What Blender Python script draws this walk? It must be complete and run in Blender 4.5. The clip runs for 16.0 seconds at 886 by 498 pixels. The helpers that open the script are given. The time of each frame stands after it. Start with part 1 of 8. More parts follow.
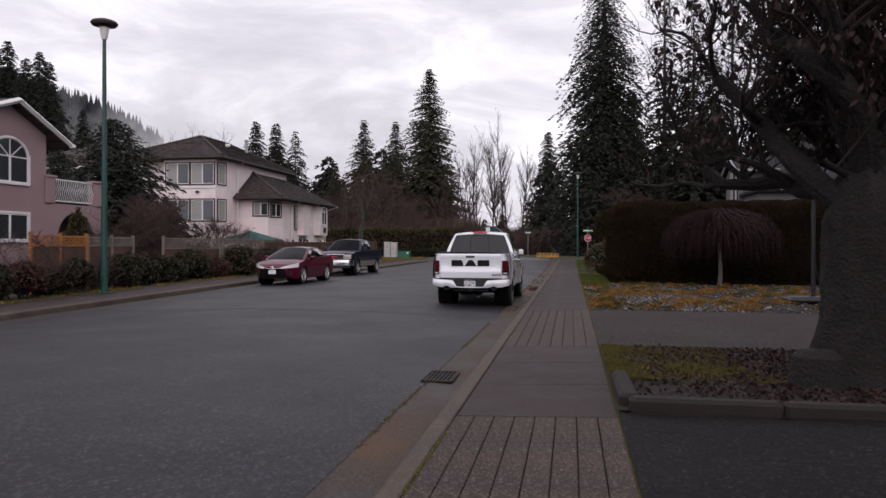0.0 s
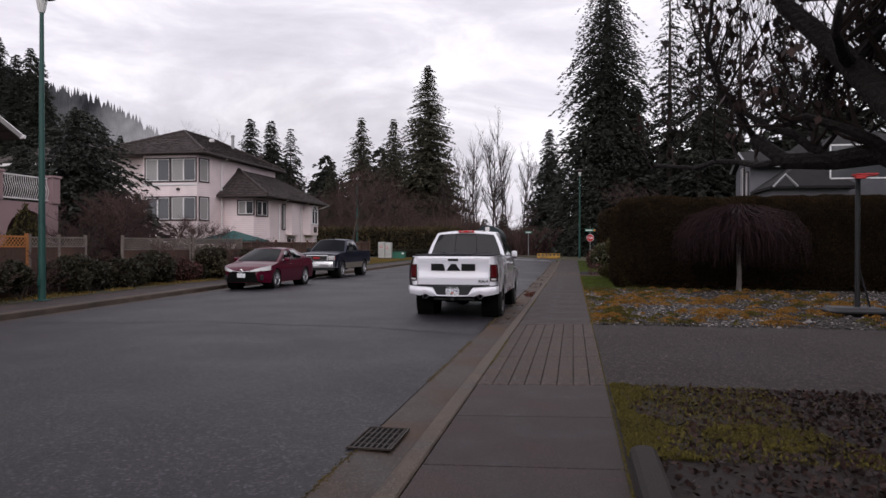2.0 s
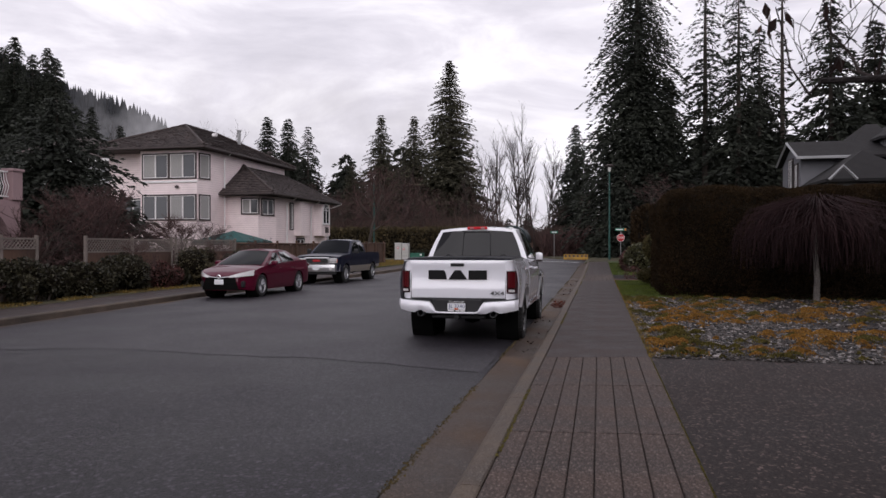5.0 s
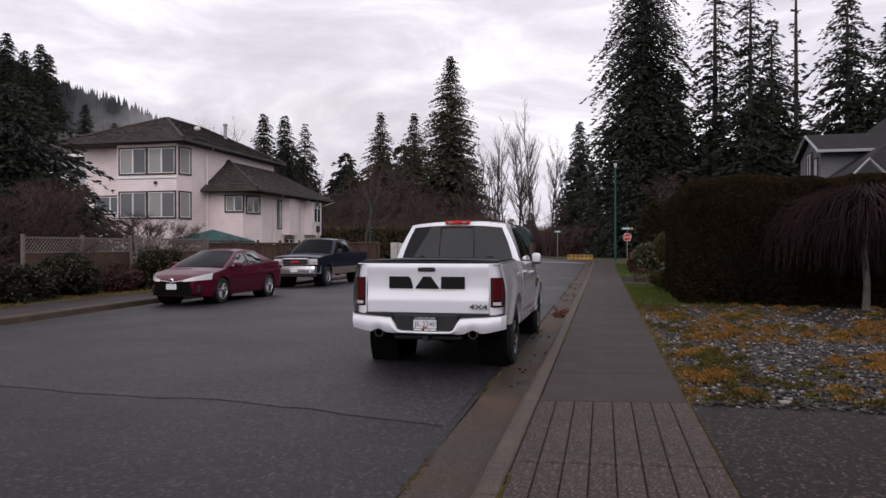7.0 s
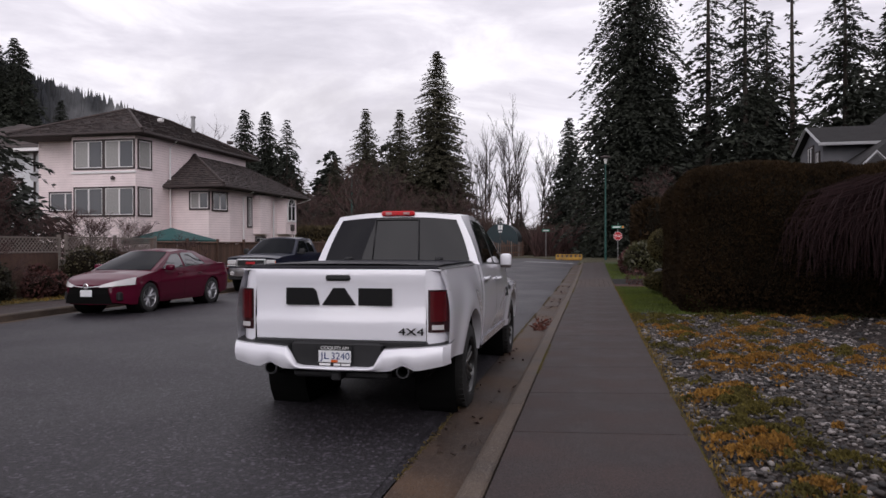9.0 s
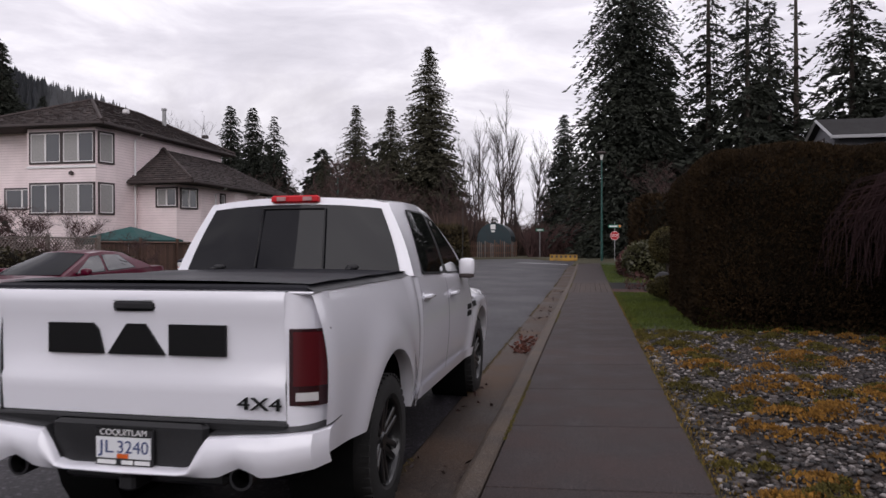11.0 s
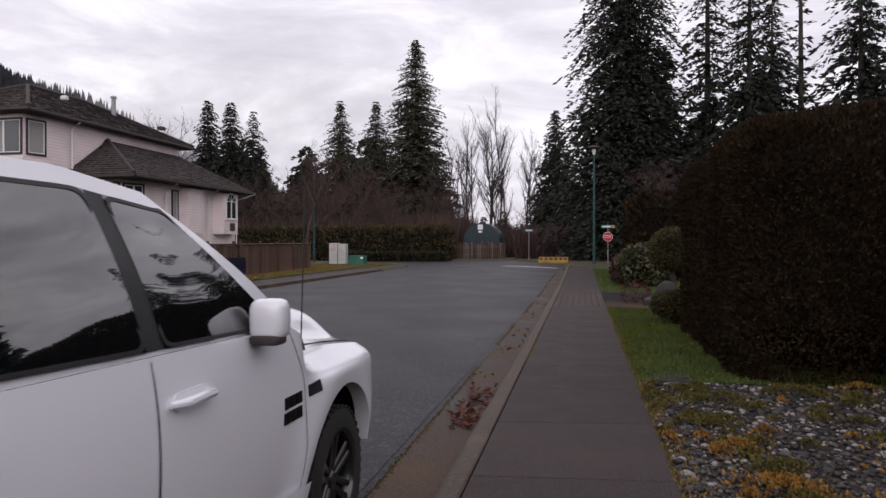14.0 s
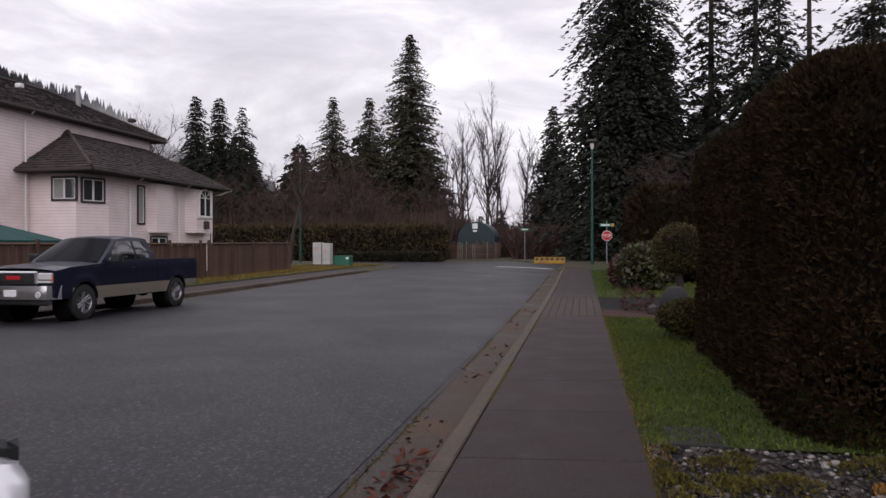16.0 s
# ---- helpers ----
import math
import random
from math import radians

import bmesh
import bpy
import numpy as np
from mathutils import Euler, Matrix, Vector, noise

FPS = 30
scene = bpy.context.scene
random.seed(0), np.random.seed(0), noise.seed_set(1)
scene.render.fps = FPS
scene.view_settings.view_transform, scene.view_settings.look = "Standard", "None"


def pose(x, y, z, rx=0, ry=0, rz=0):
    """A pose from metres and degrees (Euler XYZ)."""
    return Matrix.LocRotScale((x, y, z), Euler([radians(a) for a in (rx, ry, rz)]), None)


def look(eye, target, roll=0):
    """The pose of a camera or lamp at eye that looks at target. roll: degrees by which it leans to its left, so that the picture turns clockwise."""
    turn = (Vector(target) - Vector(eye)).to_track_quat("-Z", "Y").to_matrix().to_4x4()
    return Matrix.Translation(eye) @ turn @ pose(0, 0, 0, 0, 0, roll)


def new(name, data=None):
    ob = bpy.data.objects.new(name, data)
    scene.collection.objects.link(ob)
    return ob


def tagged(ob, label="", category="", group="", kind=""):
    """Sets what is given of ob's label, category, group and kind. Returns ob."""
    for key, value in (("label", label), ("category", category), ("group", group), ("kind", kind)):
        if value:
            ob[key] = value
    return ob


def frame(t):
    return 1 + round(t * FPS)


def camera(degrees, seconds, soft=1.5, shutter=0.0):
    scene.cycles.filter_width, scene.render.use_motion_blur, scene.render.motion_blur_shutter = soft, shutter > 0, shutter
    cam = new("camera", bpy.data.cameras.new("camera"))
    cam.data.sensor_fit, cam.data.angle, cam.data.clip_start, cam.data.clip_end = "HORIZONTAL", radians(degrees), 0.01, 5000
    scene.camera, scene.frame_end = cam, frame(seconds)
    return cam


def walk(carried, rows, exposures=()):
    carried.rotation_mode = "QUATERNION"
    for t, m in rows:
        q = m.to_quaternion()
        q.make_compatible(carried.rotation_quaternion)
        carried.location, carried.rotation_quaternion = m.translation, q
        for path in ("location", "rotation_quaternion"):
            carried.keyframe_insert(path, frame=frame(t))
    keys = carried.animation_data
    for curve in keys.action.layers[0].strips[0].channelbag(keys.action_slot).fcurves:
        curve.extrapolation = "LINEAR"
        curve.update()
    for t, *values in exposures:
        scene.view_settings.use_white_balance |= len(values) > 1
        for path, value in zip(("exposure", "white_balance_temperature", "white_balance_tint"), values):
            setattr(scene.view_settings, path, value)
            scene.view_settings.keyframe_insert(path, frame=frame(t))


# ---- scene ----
# camera and its walk
cam = camera(63.7, 16.0, shutter=0.3)
ROWS = [  # t, x, y, z, yaw, pitch, roll
    (0.0, 1.001, 2.987, 1.448, 10.18, -0.27, -0.11),
    (0.5, 1.036, 3.709, 1.464, 10.42, -0.27, -0.11),
    (1.0, 1.055, 4.396, 1.473, 10.38, -0.29, -0.10),
    (1.5, 1.059, 5.057, 1.477, 10.15, -0.25, -0.07),
    (2.0, 1.046, 5.697, 1.478, 10.35, -0.28, -0.11),
    (2.5, 1.015, 6.325, 1.478, 10.38, -0.29, -0.13),
    (3.0, 0.969, 6.948, 1.477, 11.10, -0.27, -0.12),
    (3.5, 0.912, 7.573, 1.475, 11.47, -0.30, -0.12),
    (4.0, 0.851, 8.207, 1.474, 11.56, -0.26, -0.04),
    (4.2, 0.827, 8.465, 1.473, 12.05, -0.26, -0.03),
    (6.3, 0.646, 11.346, 1.461, 12.42, -0.16, 0.09),
    (6.5, 0.639, 11.628, 1.459, 12.41, -0.15, 0.11),
    (7.0, 0.628, 12.326, 1.455, 12.64, -0.20, 0.08),
    (7.5, 0.628, 13.015, 1.451, 12.19, -0.27, 0.06),
    (8.0, 0.636, 13.698, 1.447, 12.14, -0.25, 0.08),
    (8.5, 0.648, 14.379, 1.444, 12.19, -0.26, 0.12),
    (9.0, 0.658, 15.063, 1.443, 11.88, -0.23, 0.15),
    (9.2, 0.661, 15.338, 1.443, 12.05, -0.25, 0.16),
    (11.5, 0.667, 18.531, 1.461, 11.48, -0.23, 0.16),
    (12.0, 0.675, 19.214, 1.466, 11.65, -0.25, 0.15),
    (12.5, 0.691, 19.889, 1.487, 11.37, -0.29, 0.14),
    (13.0, 0.713, 20.557, 1.533, 11.27, -0.25, 0.12),
    (13.5, 0.743, 21.220, 1.573, 11.36, -0.26, 0.10),
    (14.0, 0.782, 21.878, 1.557, 11.01, -0.22, 0.10),
    (14.5, 0.826, 22.536, 1.530, 11.16, -0.21, 0.12),
    (15.0, 0.869, 23.204, 1.525, 11.01, -0.25, 0.12),
    (15.5, 0.906, 23.889, 1.525, 10.78, -0.19, 0.14),
    (16.0, 0.931, 24.600, 1.529, 10.99, -0.22, 0.12),
]
walk(cam, [(t, pose(x, y, z, 90 + p, r, a)) for t, x, y, z, a, p, r in ROWS])

# ---- sky and light: heavy overcast, late afternoon ----
world = bpy.data.worlds.new("overcast")
scene.world = world
world.use_nodes = True
wn, wl = world.node_tree.nodes, world.node_tree.links
wn.clear()
SUN_EL, SUN_AZ = radians(20), radians(168)
sky = wn.new("ShaderNodeTexSky")
sky.sky_type, sky.sun_disc, sky.sun_elevation, sky.sun_rotation = "NISHITA", False, SUN_EL, SUN_AZ
tc = wn.new("ShaderNodeTexCoord")
mp = wn.new("ShaderNodeMapping")
mp.inputs["Scale"].default_value = (1.0, 1.0, 3.4)
cloud = wn.new("ShaderNodeTexNoise")
cloud.inputs["Scale"].default_value, cloud.inputs["Detail"].default_value = 3.4, 9
cloud.inputs["Roughness"].default_value, cloud.inputs["Distortion"].default_value = 0.58, 0.5
ramp = wn.new("ShaderNodeValToRGB")
ramp.color_ramp.elements[0].position, ramp.color_ramp.elements[0].color = 0.30, (0.66, 0.63, 0.715, 1)
ramp.color_ramp.elements[1].position, ramp.color_ramp.elements[1].color = 0.64, (1.16, 1.115, 1.18, 1)
mid = ramp.color_ramp.elements.new(0.5)
mid.color = (0.90, 0.855, 0.945, 1)
mix = wn.new("ShaderNodeMix")
mix.data_type = "RGBA"
mix.inputs["Factor"].default_value = 0.96
bg = wn.new("ShaderNodeBackground")
dim = wn.new("ShaderNodeMix")
dim.data_type, dim.blend_type = "RGBA", "MULTIPLY"
dim.inputs["Factor"].default_value = 1.0
dim.inputs["B"].default_value = (0.1, 0.1, 0.1, 1)
out = wn.new("ShaderNodeOutputWorld")
wl.new(tc.outputs["Generated"], mp.inputs["Vector"])
wl.new(mp.outputs["Vector"], cloud.inputs["Vector"])
wl.new(cloud.outputs["Fac"], ramp.inputs["Fac"])
wl.new(sky.outputs["Color"], dim.inputs["A"])
wl.new(dim.outputs["Result"], mix.inputs["A"])
wl.new(ramp.outputs["Color"], mix.inputs["B"])
wl.new(mix.outputs["Result"], bg.inputs["Color"])
bg.inputs["Strength"].default_value = 1.0
wl.new(bg.outputs["Background"], out.inputs["Surface"])
sun = new("sun", bpy.data.lights.new("sun", "SUN"))
sun.data.energy, sun.data.angle, sun.data.color = 1.45, radians(70), (1.0, 0.95, 0.975)
sun.matrix_world = look((0, 0, 60), (-math.sin(SUN_AZ) * 80, -math.cos(SUN_AZ) * 80, 60 - 80 * math.tan(SUN_EL)))
scene.view_settings.exposure = 0.0


# ---- materials ----
def principled(name):
    m = bpy.data.materials.new(name)
    m.use_nodes = True
    return m, m.node_tree.nodes, m.node_tree.links, m.node_tree.nodes["Principled BSDF"]


def plain(name, col, rough=0.5, metal=0.0, coat=0.0, spec=0.5, emit=0.0):
    m, n, l, b = principled(name)
    b.inputs["Base Color"].default_value = (*col, 1)
    b.inputs["Roughness"].default_value, b.inputs["Metallic"].default_value = rough, metal
    b.inputs["Coat Weight"].default_value, b.inputs["Specular IOR Level"].default_value = coat, spec
    b.inputs["Coat Roughness"].default_value = 0.04
    if emit:
        b.inputs["Emission Color"].default_value, b.inputs["Emission Strength"].default_value = (*col, 1), emit
    return m


def rough_mat(name, stops, scale=4.0, fine=60.0, bump=0.3, rough=(0.6, 0.9), mixfine=0.4, random_tint=0.0, space="Object",
              island=0.0, stretch=(1, 1, 1), dist=0.01, spec=0.4, chips=None):
    """Two scales of noise through a colour ramp, with bump and roughness variation."""
    m, n, l, b = principled(name)
    c = n.new("ShaderNodeTexCoord")
    mpg = n.new("ShaderNodeMapping")
    mpg.inputs["Scale"].default_value = stretch
    big = n.new("ShaderNodeTexNoise")
    big.inputs["Scale"].default_value, big.inputs["Detail"].default_value = scale, 4
    sm = n.new("ShaderNodeTexNoise")
    sm.inputs["Scale"].default_value, sm.inputs["Detail"].default_value = fine, 3
    mx = n.new("ShaderNodeMix")
    mx.inputs["Factor"].default_value = mixfine
    r = n.new("ShaderNodeValToRGB")
    els = r.color_ramp.elements
    for i, (p, col) in enumerate(stops):
        e = els[i] if i < 2 else els.new(p)
        e.position, e.color = p, (*col, 1)
    l.new(c.outputs[space], mpg.inputs["Vector"])
    for t in (big, sm):
        l.new(mpg.outputs["Vector"], t.inputs["Vector"])
    l.new(big.outputs["Fac"], mx.inputs["A"])
    l.new(sm.outputs["Fac"], mx.inputs["B"])
    l.new(mx.outputs["Result"], r.inputs["Fac"])
    colour = r.outputs["Color"]
    if random_tint or island:
        src = n.new("ShaderNodeObjectInfo").outputs["Random"] if random_tint else n.new("ShaderNodeNewGeometry").outputs["Random Per Island"]
        amount = random_tint or island
        ma = n.new("ShaderNodeMapRange")
        ma.inputs["To Min"].default_value, ma.inputs["To Max"].default_value = 1 - amount, 1 + amount
        hs = n.new("ShaderNodeHueSaturation")
        l.new(src, ma.inputs["Value"])
        l.new(ma.outputs["Result"], hs.inputs["Value"])
        l.new(colour, hs.inputs["Color"])
        colour = hs.outputs["Color"]
    if chips:
        # single pale grains of stone laid bare
        vo = n.new("ShaderNodeTexVoronoi")
        vo.inputs["Scale"].default_value = chips[0]
        l.new(c.outputs[space], vo.inputs["Vector"])
        cr = n.new("ShaderNodeValToRGB")
        cr.color_ramp.elements[0].position, cr.color_ramp.elements[0].color = 0.66, (0, 0, 0, 1)
        cr.color_ramp.elements[1].position, cr.color_ramp.elements[1].color = 0.95, (1, 1, 1, 1)
        l.new(vo.outputs["Color"], cr.inputs["Fac"])
        cm = n.new("ShaderNodeMix")
        cm.data_type = "RGBA"
        cm.inputs["B"].default_value = (*chips[1], 1)
        l.new(cr.outputs["Color"], cm.inputs["Factor"])
        l.new(colour, cm.inputs["A"])
        colour = cm.outputs["Result"]
    l.new(colour, b.inputs["Base Color"])
    rr = n.new("ShaderNodeMapRange")
    rr.inputs["From Min"].default_value, rr.inputs["From Max"].default_value = 0.3, 0.7
    rr.inputs["To Min"].default_value, rr.inputs["To Max"].default_value = rough
    l.new(big.outputs["Fac"], rr.inputs["Value"])
    l.new(rr.outputs["Result"], b.inputs["Roughness"])
    b.inputs["Specular IOR Level"].default_value = spec
    if bump:
        bp = n.new("ShaderNodeBump")
        bp.inputs["Strength"].default_value, bp.inputs["Distance"].default_value = bump, dist
        l.new(sm.outputs["Fac"], bp.inputs["Height"])
        l.new(bp.outputs["Normal"], b.inputs["Normal"])
    return m


def banded(name, a, b_, scale, axis="Z", rough=0.6, bump=0.5, dist=0.02, dirt=0.25, gap=0.12):
    """Lapped boards or tile courses: a saw wave along one axis for relief, with stains over the colour."""
    m, n, l, b = principled(name)
    c = n.new("ShaderNodeTexCoord")
    sep = n.new("ShaderNodeSeparateXYZ")
    mul = n.new("ShaderNodeMath")
    mul.operation = "MULTIPLY"
    mul.inputs[1].default_value = scale
    fr = n.new("ShaderNodeMath")
    fr.operation = "FRACT"
    l.new(c.outputs["Object"], sep.inputs["Vector"])
    l.new(sep.outputs[axis], mul.inputs[0])
    l.new(mul.outputs[0], fr.inputs[0])
    no = n.new("ShaderNodeTexNoise")
    no.inputs["Scale"].default_value, no.inputs["Detail"].default_value = 1.3, 6
    l.new(c.outputs["Object"], no.inputs["Vector"])
    r = n.new("ShaderNodeValToRGB")
    r.color_ramp.elements[0].position, r.color_ramp.elements[0].color = 0.25, (*[x * (1 - dirt) for x in a], 1)
    r.color_ramp.elements[1].position, r.color_ramp.elements[1].color = 0.6, (*a, 1)
    l.new(no.outputs["Fac"], r.inputs["Fac"])
    st = n.new("ShaderNodeMath")
    st.operation = "LESS_THAN"
    st.inputs[1].default_value = gap
    l.new(fr.outputs[0], st.inputs[0])
    mx = n.new("ShaderNodeMix")
    mx.data_type = "RGBA"
    l.new(st.outputs[0], mx.inputs["Factor"])
    l.new(r.outputs["Color"], mx.inputs["A"])
    mx.inputs["B"].default_value = (*b_, 1)
    l.new(mx.outputs["Result"], b.inputs["Base Color"])
    bp = n.new("ShaderNodeBump")
    bp.inputs["Strength"].default_value, bp.inputs["Distance"].default_value = bump, dist
    l.new(fr.outputs[0], bp.inputs["Height"])
    l.new(bp.outputs["Normal"], b.inputs["Normal"])
    b.inputs["Roughness"].default_value = rough
    return m


def asphalt_mat(name, lo, hi, rough=(0.32, 0.62), speck=260.0, spec=0.5):
    m, n, l, b = principled(name)
    c = n.new("ShaderNodeTexCoord")
    big = n.new("ShaderNodeTexNoise")
    big.inputs["Scale"].default_value, big.inputs["Detail"].default_value = 0.5, 8
    vor = n.new("ShaderNodeTexVoronoi")
    vor.inputs["Scale"].default_value = speck / 3
    fine = n.new("ShaderNodeTexNoise")
    fine.inputs["Scale"].default_value, fine.inputs["Detail"].default_value = 60.0, 6
    fine.inputs["Roughness"].default_value = 0.75
    for t in (big, vor, fine):
        l.new(c.outputs["Object"], t.inputs["Vector"])
    r = n.new("ShaderNodeValToRGB")
    r.color_ramp.elements[0].position, r.color_ramp.elements[0].color = 0.38, (*lo, 1)
    r.color_ramp.elements[1].position, r.color_ramp.elements[1].color = 0.62, (*hi, 1)
    l.new(fine.outputs["Fac"], r.inputs["Fac"])
    hs = n.new("ShaderNodeHueSaturation")
    ma = n.new("ShaderNodeMapRange")
    ma.inputs["From Min"].default_value, ma.inputs["From Max"].default_value = 0.3, 0.7
    ma.inputs["To Min"].default_value, ma.inputs["To Max"].default_value = 0.75, 1.25
    l.new(big.outputs["Fac"], ma.inputs["Value"])
    l.new(ma.outputs["Result"], hs.inputs["Value"])
    l.new(r.outputs["Color"], hs.inputs["Color"])
    # pale chips of stone
    chip = n.new("ShaderNodeValToRGB")
    chip.color_ramp.elements[0].position, chip.color_ramp.elements[0].color = 0.70, (0, 0, 0, 1)
    chip.color_ramp.elements[1].position, chip.color_ramp.elements[1].color = 0.93, (1, 1, 1, 1)
    l.new(vor.outputs["Color"], chip.inputs["Fac"])
    mx = n.new("ShaderNodeMix")
    mx.data_type = "RGBA"
    mx.inputs["B"].default_value = (hi[0] * 4.5, hi[1] * 4.5, hi[2] * 4.5, 1)
    l.new(chip.outputs["Color"], mx.inputs["Factor"])
    l.new(hs.outputs["Color"], mx.inputs["A"])
    l.new(mx.outputs["Result"], b.inputs["Base Color"])
    rr = n.new("ShaderNodeMapRange")
    rr.inputs["From Min"].default_value, rr.inputs["From Max"].default_value = 0.3, 0.7
    rr.inputs["To Min"].default_value, rr.inputs["To Max"].default_value = rough
    l.new(big.outputs["Fac"], rr.inputs["Value"])
    l.new(rr.outputs["Result"], b.inputs["Roughness"])
    bp = n.new("ShaderNodeBump")
    bp.inputs["Strength"].default_value, bp.inputs["Distance"].default_value = 0.75, 0.010
    l.new(fine.outputs["Fac"], bp.inputs["Height"])
    l.new(bp.outputs["Normal"], b.inputs["Normal"])
    b.inputs["Specular IOR Level"].default_value = spec
    return m


M = {}
M["asphalt"] = asphalt_mat("damp asphalt", (0.0034, 0.0030, 0.0038), (0.0205, 0.0180, 0.0222), rough=(0.46, 0.58), speck=150, spec=0.26)
M["asphalt_wet"] = asphalt_mat("dark wet asphalt", (0.0044, 0.0039, 0.0048), (0.0245, 0.0215, 0.0265), rough=(0.50, 0.62), speck=150, spec=0.36)
M["drive"] = asphalt_mat("driveway asphalt", (0.0035, 0.0030, 0.0031), (0.0095, 0.0080, 0.0080), rough=(0.75, 0.9), speck=150, spec=0.2)
M["drive_brown"] = asphalt_mat("brown exposed aggregate", (0.0075, 0.0052, 0.0048), (0.030, 0.0215, 0.0195), rough=(0.7, 0.85), speck=150, spec=0.25)
M["walk"] = rough_mat("damp concrete walk", [(0.38, (0.008, 0.0050, 0.0048)), (0.52, (0.027, 0.0172, 0.0165)), (0.66, (0.072, 0.047, 0.043))], 1.6, 75, 0.9, (0.55, 0.8), 0.55, 0.16, "Object", spec=0.35, chips=(110.0, (0.075, 0.052, 0.047)))
M["walk_scored"] = rough_mat("exposed aggregate walk", [(0.36, (0.012, 0.0078, 0.0068)), (0.52, (0.046, 0.031, 0.0265)), (0.66, (0.120, 0.084, 0.070))], 2.0, 85, 1.0, (0.6, 0.85), 0.6, 0.10, "Object", spec=0.3, chips=(85.0, (0.20, 0.155, 0.13)))
M["kerb"] = rough_mat("kerb concrete", [(0.34, (0.018, 0.0125, 0.0092)), (0.52, (0.074, 0.054, 0.040)), (0.66, (0.140, 0.106, 0.080))], 1.8, 90, 0.7, (0.6, 0.85), 0.45, chips=(80.0, (0.13, 0.105, 0.09)))
M["gutter"] = rough_mat("rusty gutter concrete", [(0.36, (0.010, 0.0055, 0.0042)), (0.52, (0.042, 0.0235, 0.0145)), (0.66, (0.105, 0.060, 0.032))], 0.8, 80, 0.6, (0.5, 0.8), 0.4, spec=0.35, chips=(80.0, (0.10, 0.075, 0.055)))
M["joint"] = rough_mat("dirt joint", [(0.3, (0.012, 0.010, 0.008)), (0.7, (0.035, 0.028, 0.02))], 5, 50, 0.5)
M["soil"] = rough_mat("dark soil", [(0.3, (0.009, 0.006, 0.005)), (0.7, (0.026, 0.017, 0.014))], 3, 60, 0.8, (0.8, 0.95), 0.5, dist=0.03)
M["mulch"] = rough_mat("red bark mulch", [(0.3, (0.03, 0.012, 0.010)), (0.7, (0.085, 0.035, 0.026))], 5, 70, 0.8, (0.8, 0.95), 0.5, dist=0.03)
M["ground"] = rough_mat("winter ground", [(0.3, (0.03, 0.027, 0.014)), (0.7, (0.075, 0.066, 0.03))], 0.4, 20, 0.6, (0.85, 0.95), 0.5, dist=0.05)
M["lawn"] = rough_mat("lawn base", [(0.3, (0.016, 0.028, 0.004)), (0.7, (0.046, 0.070, 0.009))], 1.2, 40, 0.6, (0.85, 0.95), 0.5, dist=0.03)
M["grass"] = rough_mat("grass blades", [(0.3, (0.030, 0.048, 0.003)), (0.7, (0.105, 0.132, 0.010))], 0.8, 9, 0, (0.6, 0.8), 0.4, island=0.35)
M["straw"] = rough_mat("yellowed grass", [(0.3, (0.085, 0.062, 0.014)), (0.7, (0.23, 0.145, 0.032))], 0.8, 9, 0, (0.7, 0.9), 0.4, island=0.35)
M["moss"] = rough_mat("yellow moss", [(0.3, (0.045, 0.038, 0.006)), (0.7, (0.125, 0.100, 0.018))], 2.5, 60, 0.8, (0.9, 1.0), 0.5, island=0.3, dist=0.02)
M["moss_orange"] = rough_mat("rusty moss", [(0.3, (0.12, 0.058, 0.010)), (0.7, (0.31, 0.155, 0.028))], 2.5, 60, 0.6, (0.9, 1.0), 0.5, island=0.35, dist=0.02)
M["gutter_moss"] = rough_mat("brown moss", [(0.3, (0.022, 0.015, 0.004)), (0.7, (0.085, 0.058, 0.013))], 2.5, 60, 0.6, (0.9, 1.0), 0.5, island=0.4, dist=0.02)
M["pebble"] = rough_mat("river pebbles", [(0.30, (0.013, 0.011, 0.0105)), (0.52, (0.040, 0.034, 0.032)), (0.70, (0.18, 0.158, 0.15))], 9.0, 25, 0.1, (0.45, 0.75), 0.25, island=0.55)
def stone_mat(name, stops, rough):
    """Each stone takes a colour of its own, mottled and finely pitted."""
    m, n, l, b = principled(name)
    geo = n.new("ShaderNodeNewGeometry")
    c = n.new("ShaderNodeTexCoord")
    no = n.new("ShaderNodeTexNoise")
    no.inputs["Scale"].default_value, no.inputs["Detail"].default_value = 45.0, 4
    l.new(c.outputs["Object"], no.inputs["Vector"])
    ad = n.new("ShaderNodeMath")
    ad.operation = "MULTIPLY_ADD"
    ad.inputs[1].default_value = 0.25
    l.new(no.outputs["Fac"], ad.inputs[0])
    l.new(geo.outputs["Random Per Island"], ad.inputs[2])
    ra = n.new("ShaderNodeValToRGB")
    for i, (p, col) in enumerate(stops):
        e = ra.color_ramp.elements[i] if i < 2 else ra.color_ramp.elements.new(p)
        e.position, e.color = p, (*col, 1)
    l.new(ad.outputs[0], ra.inputs["Fac"])
    l.new(ra.outputs["Color"], b.inputs["Base Color"])
    b.inputs["Roughness"].default_value = rough
    return m


